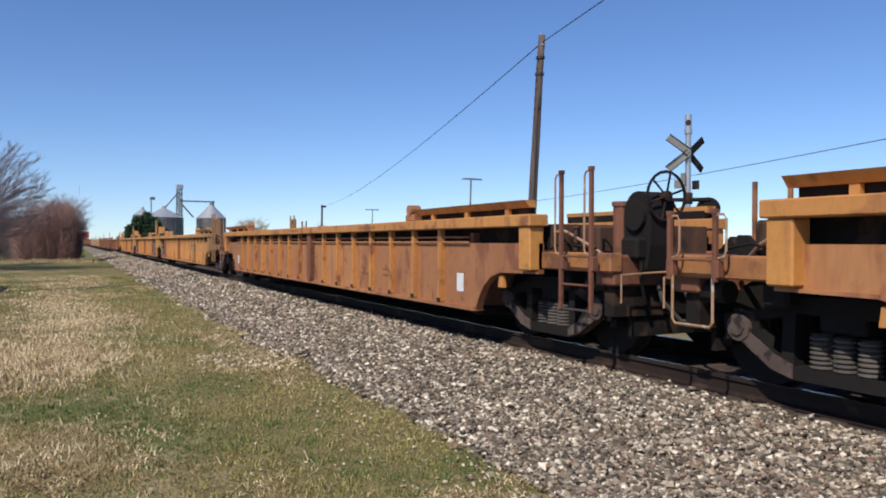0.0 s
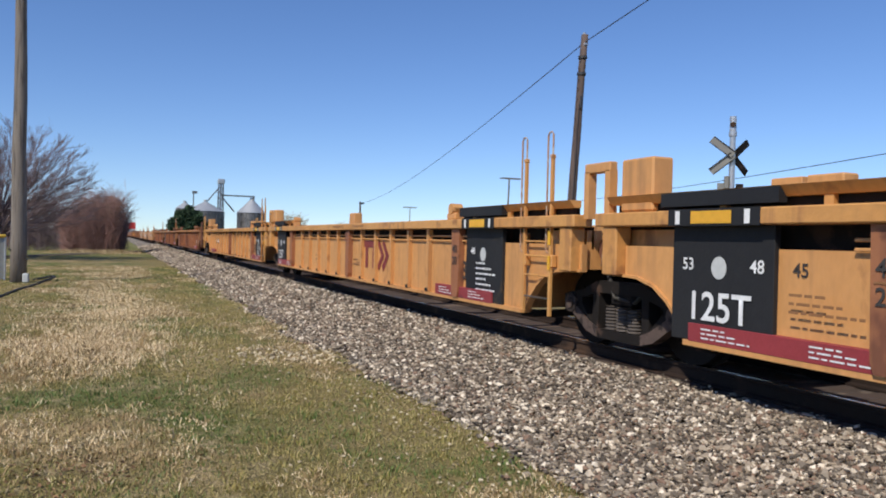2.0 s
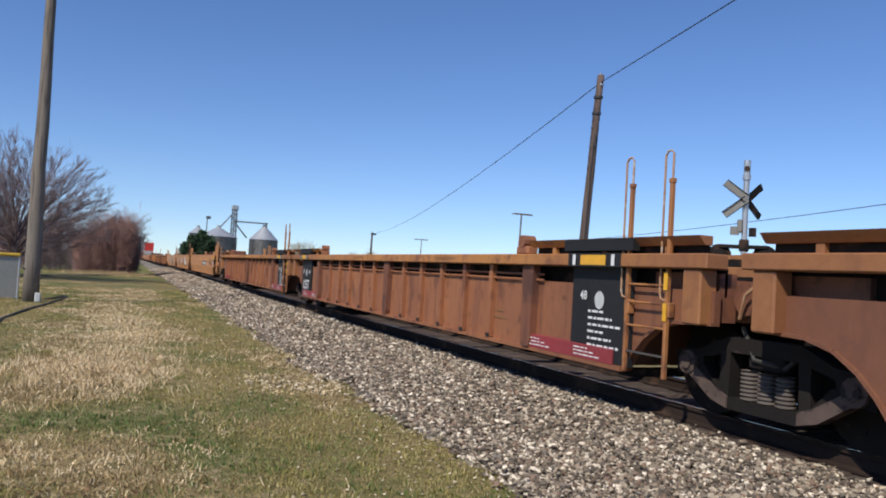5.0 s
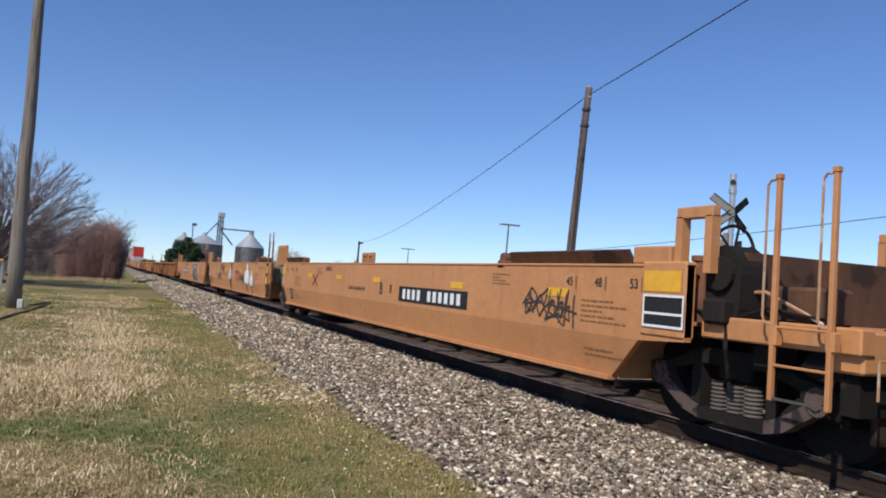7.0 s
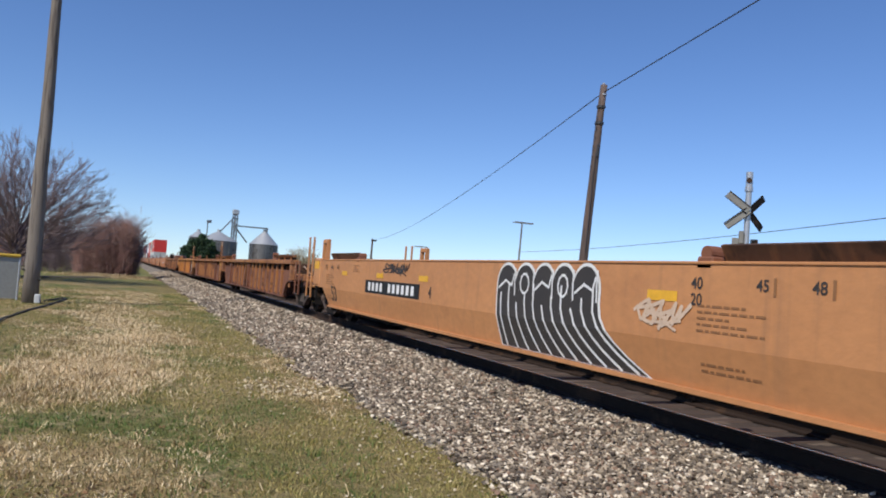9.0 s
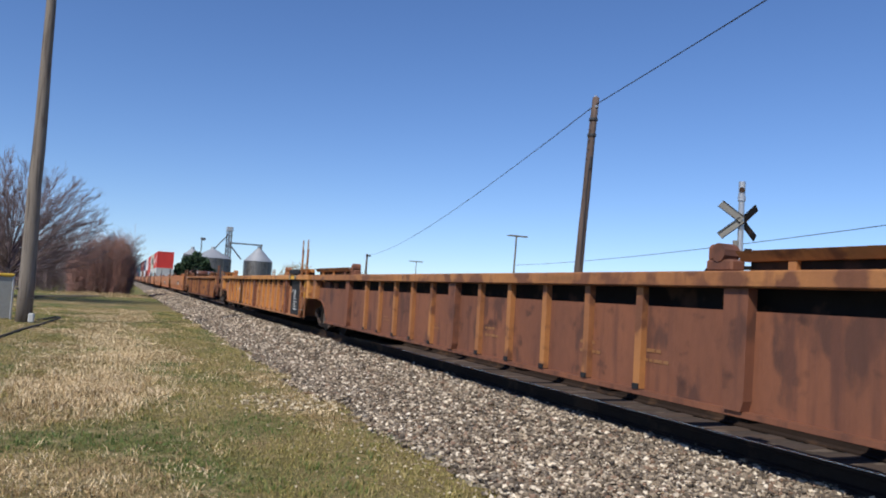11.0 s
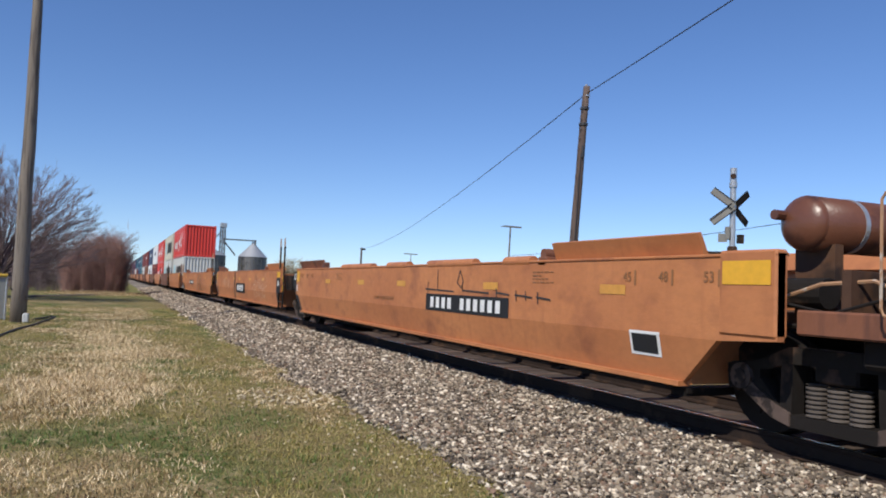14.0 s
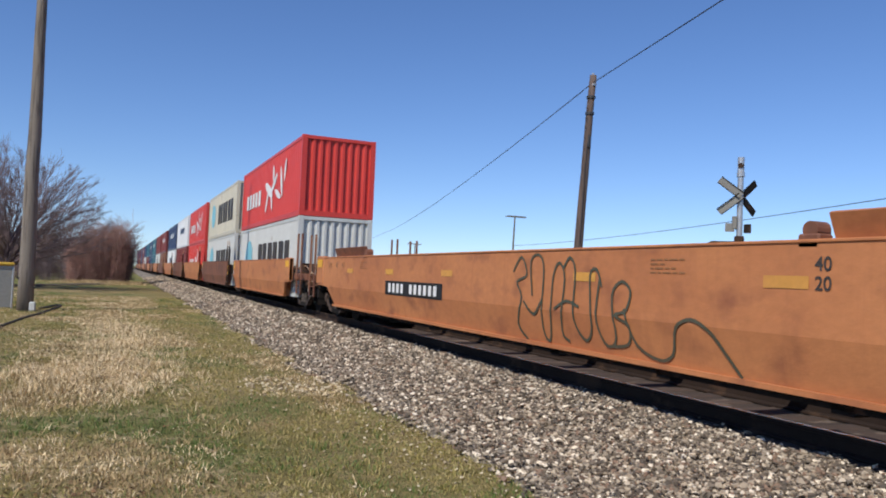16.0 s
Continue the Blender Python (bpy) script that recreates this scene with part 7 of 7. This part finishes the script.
tagged(new("overhead_wire", solid("overhead_wire", sagging(B(), (27, 8, 6.25), (43.2, 78.7, 5.9), 0.5, 0.02), "wire")), "black overhead wire strung between poles", "wire")

sig = thing("crossing_signal", pose(14.43, 14.17, 0.05) @ pose(0, 0, 0, 0, 0, -45), "railway crossing signal with crossbuck seen from behind", "crossing signal")
# local x runs across the road to the viewer's right, -y towards the lawn
part("mast", rod(B(), (0, 0, 0), (0, 0, 4.55), 0.075, n=14), "galv", sig)
b = B()
rod(b, (0, 0, 4.5), (0, 0, 4.62), 0.1, n=14)
rod(b, (0, 0, 4.62), (0, 0, 5.0), 0.085, n=14)
bell = part("bell", b, "galv", sig, "white-grey bell housing on the mast top", smooth=False)
part("bell_mouth", rod(B(), (0, -0.1, 4.78), (0, -0.075, 4.78), 0.07, n=12), "under", bell)
for sz in (-1, 1):
    b = B()
    a = Vector((-0.5, 0, sz * 0.42))
    n = Vector((-a.z, 0, a.x)).normalized() * 0.09
    pts = [a + n, a - n, Vector((0.03, 0, 0)) - n, Vector((0.03, 0, 0)) + n]
    lo = [b.verts.new((p.x, -0.13 - 0.012 * sz, 4.0 + p.z)) for p in pts]
    hi = [b.verts.new((p.x, -0.115 - 0.012 * sz, 4.0 + p.z)) for p in pts]
    fs = [b.faces.new(lo), b.faces.new(hi[::-1])] + [b.faces.new((lo[(i + 1) % 4], lo[i], hi[i], hi[(i + 1) % 4])) for i in range(4)]
    bmesh.ops.recalc_face_normals(b, faces=fs)
    bl = part("crossbuck_blade", b, "signback", sig, "bare aluminium back of a crossbuck blade")
    b = B()
    rod(b, tuple(pts[0] + Vector((0, -0.15, 4.0))), tuple(pts[3] + Vector((0, -0.15, 4.0))), 0.012, n=5)
    rod(b, tuple(pts[1] + Vector((0, -0.15, 4.0))), tuple(pts[2] + Vector((0, -0.15, 4.0))), 0.012, n=5)
    part("blade_stiffener", b, "under", bl)
    b = B()
    a = Vector((0.33, 0.45, sz * 0.4))
    flat = Vector((0.33, 0.45, 0)).normalized()
    n = (-flat * a.z + Vector((0, 0, 0.56))).normalized() * 0.09
    o = Vector((0.03, 0.08, 0))
    pts = [a + n + o, a - n + o, o - n, o + n]
    off = Vector((0.45, -0.33, 0)).normalized() * 0.012
    lo = [b.verts.new(p + off * (1 + sz) + Vector((0, 0, 4.0))) for p in pts]
    hi = [b.verts.new(p - off * (1 - sz) - off + Vector((0, 0, 4.0))) for p in pts]
    fs = [b.faces.new(lo), b.faces.new(hi[::-1])] + [b.faces.new((lo[(i + 1) % 4], lo[i], hi[i], hi[(i + 1) % 4])) for i in range(4)]
    bmesh.ops.recalc_face_normals(b, faces=fs)
    # Dark steel in place of aluminium: the blade's shade is in its colour.
    part("crossbuck_blade", b, "under", sig, "crossbuck blade with its shade in the dark colour")
b = B()
bx(b, -0.34, -0.12, -0.1, -0.08, 3.08, 3.3)
bx(b, -0.18, -0.05, -0.12, 0.05, 3.15, 3.48, 0.02)
part("small_sign", b, "signback", sig)
part("small_sign", bx(B(), 0.1, 0.28, -0.06, -0.03, 3.05, 3.28), "under", sig)
b = B()
bx(b, -0.6, 0.55, -0.06, 0.06, 2.74, 2.84, 0.02)
bx(b, -0.12, 0.12, -0.1, 0.1, 2.67, 2.98, 0.03)
part("light_arm", b, "under", sig)
for x in (-0.58, 0.5):
    b = B()
    rod(b, (x, 0.02, 2.55), (x, 0.05, 2.55), 0.3, n=20)
    disc = part("light_disc", b, "under", sig, "black round light background")
    b = B()
    rod(b, (x, -0.16, 2.55), (x, 0.02, 2.55), 0.15, 0.19, n=16)
    part("light_housing", b, "under", disc)
    b = B()
    rod(b, (x, 0.05, 2.55), (x, 0.08, 2.55), 0.13, n=16)
    part("light_lens", b, "lens", disc)
b = B()
bx(b, -0.25, 0.25, -0.25, 0.25, -0.05, 0.25, 0.03)
part("base", b, "galv", sig)

# ---------------------------------------------------------------- fence and edging
fence = thing("field_fence", pose(-3.35, 28.9, 0), "grey sheeted ball-field fence with a yellow cap", "fence")
for i in range(14):
    a, c2 = Vector((-0.88 * i, -0.32 * i, 0)), Vector((-0.88 * (i + 1), -0.32 * (i + 1), 0))
    post = part("post", rod(B(), (a.x, a.y, 0), (a.x, a.y, 1.5), 0.035, n=8), "galv", fence)
    b = B()
    w = Vector((-0.32, 0.88, 0)).normalized() * 0.008
    vs = [b.verts.new(p) for p in (a - w + Vector((0, 0, 0.04)), c2 - w + Vector((0, 0, 0.04)), c2 - w + Vector((0, 0, 1.44)), a - w + Vector((0, 0, 1.44)))]
    vt = [b.verts.new(v.co + 2 * w) for v in vs]
    fs = [b.faces.new(vs), b.faces.new(vt[::-1])] + [b.faces.new((vs[(k + 1) % 4], vs[k], vt[k], vt[(k + 1) % 4])) for k in range(4)]
    bmesh.ops.recalc_face_normals(b, faces=fs)
    part("sheet", b, "mesh_fence", fence)
    part("cap_rail", rod(B(), (a.x, a.y, 1.5), (c2.x, c2.y, 1.5), 0.06, n=8), "cap", fence)
# Thin dark tube laid along a dark line in the grass.
b = B()
pts = [(-2.5, 28.9), (-2.1, 31.3), (-1.95, 31.0), (-2.05, 29.0), (-2.4, 24.5), (-2.65, 20.5), (-2.5, 17.0), (-2.7, 13.0)]
for (x0, y0), (x1, y1) in zip(pts, pts[1:]):
    for k in range(6):
        xa, xb = x0 + (x1 - x0) * k / 6, x0 + (x1 - x0) * (k + 1) / 6
        yc, yd = y0 + (y1 - y0) * k / 6, y0 + (y1 - y0) * (k + 1) / 6
        rod(b, (xa, yc, ground_z(xa, yc) + 0.03), (xb, yd, ground_z(xb, yd) + 0.03), 0.035, n=6)
tagged(new("drain_hose", solid("drain_hose", b, "hose")), "thin dark tube curving through the grass", "hose")

b = B()
strip = [(-9.0, 50.0), (-6.0, 55.0), (-3.6, 60.5), (-1.0, 67.0), (1.4, 73.5), (3.2, 79.0)]
prev = None
for i, (x, y) in enumerate(strip):
    w = (0.4, 0.6, 0.65, 0.6, 0.5, 0.3)[i]
    row = [b.verts.new((x + o * 0.9 * w, y - o * 0.4 * w, z)) for o, z in ((-1, 0.03), (-0.4, 0.09), (0.3, 0.08), (1, 0.025))]
    if prev:
        for k in range(3):
            b.faces.new((prev[k], prev[k + 1], row[k + 1], row[k]))
    prev = row
bmesh.ops.recalc_face_normals(b, faces=list(b.faces))
# Dark brown strip that stands in for a line of shadow on the grass.
M["shadow_brown"] = surface("shadow_strip_brown", (0.085, 0.065, 0.036), (0.06, 0.047, 0.027), (0.12, 0.095, 0.055), 0.95, cover=0.5)
tagged(new("soil_strip", solid("soil_strip", b, "shadow_brown")), "dark strip across the grass that stands for a line of shadow", "ground", kind="structure")

# ---------------------------------------------------------------- trees


def branch_mesh(name, segs, material):
    """Tapered five-sided twigs from (start, end, r0, r1)."""
    verts, faces = [], []
    for p, q, r0, r1 in segs:
        n = 5 if r0 > 0.03 else 3
        w = (q - p).normalized()
        s = w.orthogonal().normalized()
        t = w.cross(s)
        o = len(verts)
        for c, r in ((p, r0), (q, r1)):
            for k in range(n):
                a = 2 * math.pi * k / n
                verts.append(tuple(c + s * (r * math.cos(a)) + t * (r * math.sin(a))))
        for k in range(n):
            k1 = (k + 1) % n
            faces.append((o + k, o + k1, o + n + k1, o + n + k))
    return mesh_from(name, verts, faces, material)


TWIG = island_material("bare_twigs", [(0.165, 0.122, 0.125), (0.215, 0.16, 0.165), (0.12, 0.09, 0.092), (0.19, 0.14, 0.148)], 0.95)
RUSSET = island_material("russet_twigs", [(0.29, 0.145, 0.117), (0.34, 0.185, 0.15), (0.21, 0.115, 0.097), (0.29, 0.195, 0.16)], 0.95)
BUDS = island_material("budding_twigs", [(0.27, 0.23, 0.13), (0.34, 0.29, 0.17), (0.22, 0.17, 0.11), (0.3, 0.24, 0.17)], 0.95)


def bare_tree(x, y, height, radius, seed, label, limbs=105, girth=0.19):
    """Leafless dome: straight limbs fan out from a short trunk to a rounded outline, each set with side branches and twigs."""
    r = random.Random(seed)
    t = thing("bare_tree", pose(x, y, 0), label, "tree")
    part("trunk", branch_mesh("trunk", [(Vector((0, 0, -0.2)), Vector((0.03, 0, 1.3)), girth * 1.3, girth), (Vector((0.03, 0, 1.3)), Vector((0.0, 0.05, 2.9)), girth, girth * 0.6)], M["bark"]), None, t)
    crown, zc = [], 2.5
    for k in range(limbs):
        az = k * 2.39996 + r.uniform(-0.2, 0.2)
        el = math.asin(0.02 + 0.96 * (k + 0.5) / limbs) + r.uniform(-0.08, 0.08)
        far = r.uniform(0.9, 1.03)
        goal = Vector((radius * math.cos(el) * math.cos(az), radius * math.cos(el) * math.sin(az), zc + (height - zc) * math.sin(el)))
        start = Vector((0, 0, r.uniform(1.0, 1.6) + 1.2 * max(0.0, el)))
        goal = start + (goal - start) * far
        reach = (goal - start).length
        bow = start.lerp(goal, 0.5) + Vector((r.uniform(-1, 1), r.uniform(-1, 1), r.uniform(-0.6, 1.2))) * 0.07 * reach
        pts = [start * (1 - f) ** 2 + bow * (2 * f * (1 - f)) + goal * f * f for f in (0, 0.14, 0.28, 0.42, 0.56, 0.7, 0.85, 1)]
        rad = [girth * 0.24 * (1 - 0.93 * i / 7) ** 1.3 + 0.006 for i in range(8)]
        for i in range(7):
            crown.append((pts[i], pts[i + 1], rad[i], rad[i + 1]))
            if i < 2:
                continue
            way = (pts[i + 1] - pts[i]).normalized()
            for j in range(3):
                side = Vector((r.uniform(-1, 1), r.uniform(-1, 1), r.uniform(-0.5, 1))).normalized()
                v = (way + side * r.uniform(0.35, 0.75)).normalized()
                p = pts[i].lerp(pts[i + 1], r.random())
                ln = reach * r.uniform(0.12, 0.22) * (1.0 if i < 6 else 0.75)
                q = p + v * ln
                crown.append((p, q, 0.01, 0.007))
                for m in range(7):
                    v2 = (v + Vector((r.uniform(-1, 1), r.uniform(-1, 1), r.uniform(-0.4, 1))) * 0.5).normalized()
                    o = p.lerp(q, r.uniform(0.25, 1))
                    e = o + v2 * ln * r.uniform(0.3, 0.6)
                    crown.append((o, e, 0.0075, 0.005))
                    v3 = (v2 + Vector((r.uniform(-1, 1), r.uniform(-1, 1), r.uniform(-0.3, 1))) * 0.5).normalized()
                    o = o.lerp(e, r.uniform(0.3, 0.9))
                    crown.append((o, o + v3 * ln * r.uniform(0.2, 0.4), 0.005, 0.003))
    part("crown", branch_mesh("crown", crown, TWIG), None, t, "leafless dome of fine radiating branches")


def brush(name, x, y, w, d, h, count, seed, material, label, thick=1.0):
    """A thicket of thin upright stems with upswept twigs; its ragged top is highest towards +x."""
    r = random.Random(seed)
    t = thing(name, pose(x, y, 0), label, "bush")
    stems, twigs = [], []
    for k in range(count):
        px, py = r.uniform(-w, w), r.uniform(-d, d)
        across = px / w
        e = (1 - 0.5 * (max(0.0, 0.4 - across) / 1.4) ** 1.2) * (1 - 0.4 * max(0.0, across - 0.55) / 0.45) * (0.95 + 0.3 * noise.noise((px * 0.9, seed * 3.1, 0)) + 0.22 * noise.noise((px * 2.6, seed * 1.7, 4)))
        hh = h * e * r.uniform(0.55, 1.08)
        way = Vector((px / w * 0.1 + r.uniform(-0.16, 0.16), r.uniform(-0.16, 0.16), 1)).normalized()
        p = Vector((px, py, -0.1))
        q = p + way * hh * 0.5
        q2 = q + (way + Vector((r.uniform(-0.2, 0.2), r.uniform(-0.2, 0.2), 0))).normalized() * hh * 0.4
        stems += [(p, q, 0.013 * thick, 0.01 * thick), (q, q2, 0.01 * thick, 0.005 * thick)]
        for j in range(12):
            f = r.uniform(0.05, 1)
            b0 = p.lerp(q, f * 2) if f < 0.5 else q.lerp(q2, f * 2 - 1)
            v = (way + Vector((r.uniform(-1, 1), r.uniform(-1, 1), r.uniform(-0.6, 0.3))) * 1.1).normalized()
            b1 = b0 + v * hh * r.uniform(0.1, 0.22)
            twigs.append((b0, b1, 0.009 * thick, 0.006 * thick))
            for m in range(4):
                v2 = (v + Vector((r.uniform(-0.8, 0.8), r.uniform(-0.8, 0.8), r.uniform(-0.2, 0.7)))).normalized()
                c0 = b0.lerp(b1, r.uniform(0.3, 1))
                twigs.append((c0, c0 + v2 * hh * r.uniform(0.05, 0.13), 0.006 * thick, 0.004 * thick))
    part("stem_mass", branch_mesh("stems", stems, material), None, t)
    part("crown", branch_mesh("twigs", twigs, material), None, t)


bare_tree(-6.3, 52, 8.5, 5.6, 3, "wide leafless tree with upswept branches behind the fence")
brush("russet_bush", -1.75, 72, 2.15, 2.2, 5.7, 700, 21, RUSSET, "dense leafless russet brush beside the railway")
brush("grey_bush", -1.6, 73.5, 2.5, 2.0, 5.9, 420, 25, TWIG, "tall thin grey-brown brush behind the russet brush", 1.25)
brush("russet_bush", -5.6, 78, 3.0, 2.5, 6.6, 300, 22, TWIG, "dense leafless grey-brown brush")
for k in range(3):
    brush("hedgerow_brush", -10 - 5.2 * k, 96 + 4 * (k % 3), 3.4, 2.0, 7.0 + (k * 5 % 4) * 0.7, 170, 40 + k, TWIG if k % 2 else RUSSET, "leafless hedgerow brush across the field", 1.5)
for k, (x, y, h) in enumerate(((31, 150, 7.0), (35, 156, 6.4), (52, 170, 5.5), (22, 230, 7), (64, 230, 8), (72, 236, 7.2))):
    brush("budding_bush", x, y, 2.6, 2.0, h, 120, 70 + k, BUDS, "pale budding tree in the distance", 2.8)


def conifer(x, y, h, w, seed):
    """Dense round evergreen of many needle sprays."""
    r = np.random.default_rng(seed)
    t = thing("evergreen_tree", pose(x, y, 0), "dense dark green rounded evergreen tree", "tree")
    part("trunk", tapered_pole(B(), (0, 0, -0.2), (0, 0, h * 0.5), 0.25, 0.15, n=8, steps=3), "bark", t)
    n = 9000
    d = r.normal(size=(n, 3))
    d /= np.linalg.norm(d, axis=1)[:, None]
    rad = r.uniform(0.55, 1.0, n) ** 0.5 * (1 + 0.18 * np.sin(d[:, 0] * 7 + 1) * np.cos(d[:, 2] * 6))
    c = d * rad[:, None] * np.array([w, w, h * 0.5]) + np.array([0, 0, h * 0.52])
    a = r.normal(size=(n, 3)) * 0.16
    bvec = r.normal(size=(n, 3)) * 0.16 + d * 0.1
    v = np.stack([c - a, c + a, c + bvec * 1.6], 1).reshape(-1, 3)
    me = mesh_from("crown", [tuple(p) for p in v], [(3 * i, 3 * i + 1, 3 * i + 2) for i in range(n)], island_material("evergreen_needles", [(0.018, 0.04, 0.016), (0.035, 0.07, 0.026), (0.025, 0.05, 0.02)], 0.8))
    part("crown", me, None, t)


conifer(12.8, 150, 6.6, 3.3, 5)


# ---------------------------------------------------------------- grain elevator
def grain_bin(x, y, r, eave, apex, label):
    t = thing("grain_bin", pose(x, y, 0), label, "grain bin", "bins of the grain elevator")
    b = B()
    n, k = 36, 26
    rings = []
    for i in range(k * 2 + 1):
        z = eave * i / (k * 2)
        rr = r + (0.03 if i % 2 else 0)
        rings.append([b.verts.new((rr * math.cos(2 * math.pi * j / n), rr * math.sin(2 * math.pi * j / n), z)) for j in range(n)])
    for a, c2 in zip(rings, rings[1:]):
        for j in range(n):
            b.faces.new((a[j], a[(j + 1) % n], c2[(j + 1) % n], c2[j]))
    part("shell", b, "bin", t, "corrugated galvanised shell")
    b = B()
    bmesh.ops.create_cone(b, cap_ends=True, segments=36, radius1=r + 0.15, radius2=0.4, depth=apex - eave, matrix=Matrix.Translation((0, 0, (apex + eave) / 2)))
    part("roof", b, "binroof", t)
    b = B()
    rod(b, (0, 0, apex), (0, 0, apex + 0.5), 0.45, n=14)
    part("roof_cap", b, "binroof", t)
    for j in range(12):
        a = 2 * math.pi * j / 12
        b = B()
        bx(b, (r + 0.05) * math.cos(a) - 0.05, (r + 0.05) * math.cos(a) + 0.05, (r + 0.05) * math.sin(a) - 0.05, (r + 0.05) * math.sin(a) + 0.05, 0, eave)
        part("stiffener", b, "steel", t)


grain_bin(20.9, 196, 4.6, 7.7, 10.1, "corrugated steel grain bin with a low cone roof")
grain_bin(32.8, 199, 3.6, 7.8, 11.3, "corrugated steel grain bin with a steep cone roof")
grain_bin(17.0, 208, 2.2, 8.6, 10.2, "narrow corrugated steel grain bin")
tw = thing("elevator_leg", pose(24.9, 198.5, 0), "steel lattice tower of the grain elevator leg", "tower")
for sx in (-0.7, 0.7):
    for sy in (-0.7, 0.7):
        part("post", rod(B(), (sx, sy, 0), (sx * 0.8, sy * 0.8, 15.2), 0.1, n=6), "steel", tw)
b = B()
for k in range(10):
    z = 1.4 * k
    for s in (-0.7, 0.7):
        rod(b, (-0.7, s, z), (0.7, s, z + 1.4), 0.05, n=5)
        rod(b, (s, -0.7, z + 1.4), (s, 0.7, z), 0.05, n=5)
    bx(b, -0.72, 0.72, -0.72, 0.72, z + 1.36, z + 1.42)
part("bracing", b, "steel", tw)
b = B()
bx(b, -0.8, 0.9, -0.6, 0.6, 14.9, 16.2, 0.2)
bx(b, -0.25, 0.25, -0.3, 0.3, 0, 15)
part("head_house", b, "galv", tw)
b = B()
bx(b, -0.3, 8.6, -0.2, 0.2, 11.9, 12.25)
rod(b, (0, 0, 12), (3.4, 0, 8.0), 0.18, n=8)
rod(b, (0, 0, 14.5), (-3.5, -1, 10.2), 0.15, n=8)
rod(b, (8.3, 0, 12.3), (8.3, 0, 11.0), 0.25, n=8)
part("conveyor", b, "steel", tw)
vent = thing("vent_stack", pose(18.3, 199, 0), "thin steel vent stack beside the bins", "pipe")
b = B()
rod(b, (0, 0, 0), (0, 0, 12.4), 0.14, n=8)
part("stack", b, "steel", vent)
b = B()
bx(b, -0.3, 0.9, -0.3, 0.3, 12.2, 12.9, 0.1)
part("hood", b, "steel", vent)

# ---------------------------------------------------------------- ties
b = B()
bx(b, -1.3, 1.3, -0.115, 0.115, 0.12, 0.305, 0.012)
tie = solid("tie", b, "tie")
for k in range(120):
    part("tie", tie, None, track, at=pose(random.uniform(-0.04, 0.04), -6 + 0.5 * k + random.uniform(-0.03, 0.03), 0, 0, 0, random.uniform(-1.2, 1.2)))
b = B()
for k in range(300):
    bx(b, -1.3, 1.3, 54 + 0.5 * k - 0.115, 54 + 0.5 * k + 0.115, 0.12, 0.305)
tagged(part("far_ties", b, "tie", track), kind="stuff")


# ---------------------------------------------------------------- what moves
def motions():
    times = [0, 1 / 30] + list(range(1, 16)) + [16 - 1 / 30, 16]
    for ob, y, z in MOVERS:
        walk(ob, [(t, pose(TX, y - SPEED * t, z)) for t in times])
    turn = math.degrees(SPEED / 0.46 / 30)
    for k, s in enumerate((-1, 1)):
        first = WHEELSETS[k][0]
        walk(first, [(f / 30, pose(0, s * 0.87, 0.46, (turn * f) % 360, 0, 0)) for f in range(481)])
        for other in WHEELSETS[k][1:]:
            other.rotation_mode = "QUATERNION"
            keys = other.animation_data_create()
            keys.action = first.animation_data.action
            keys.action_slot = first.animation_data.action_slot


motions()
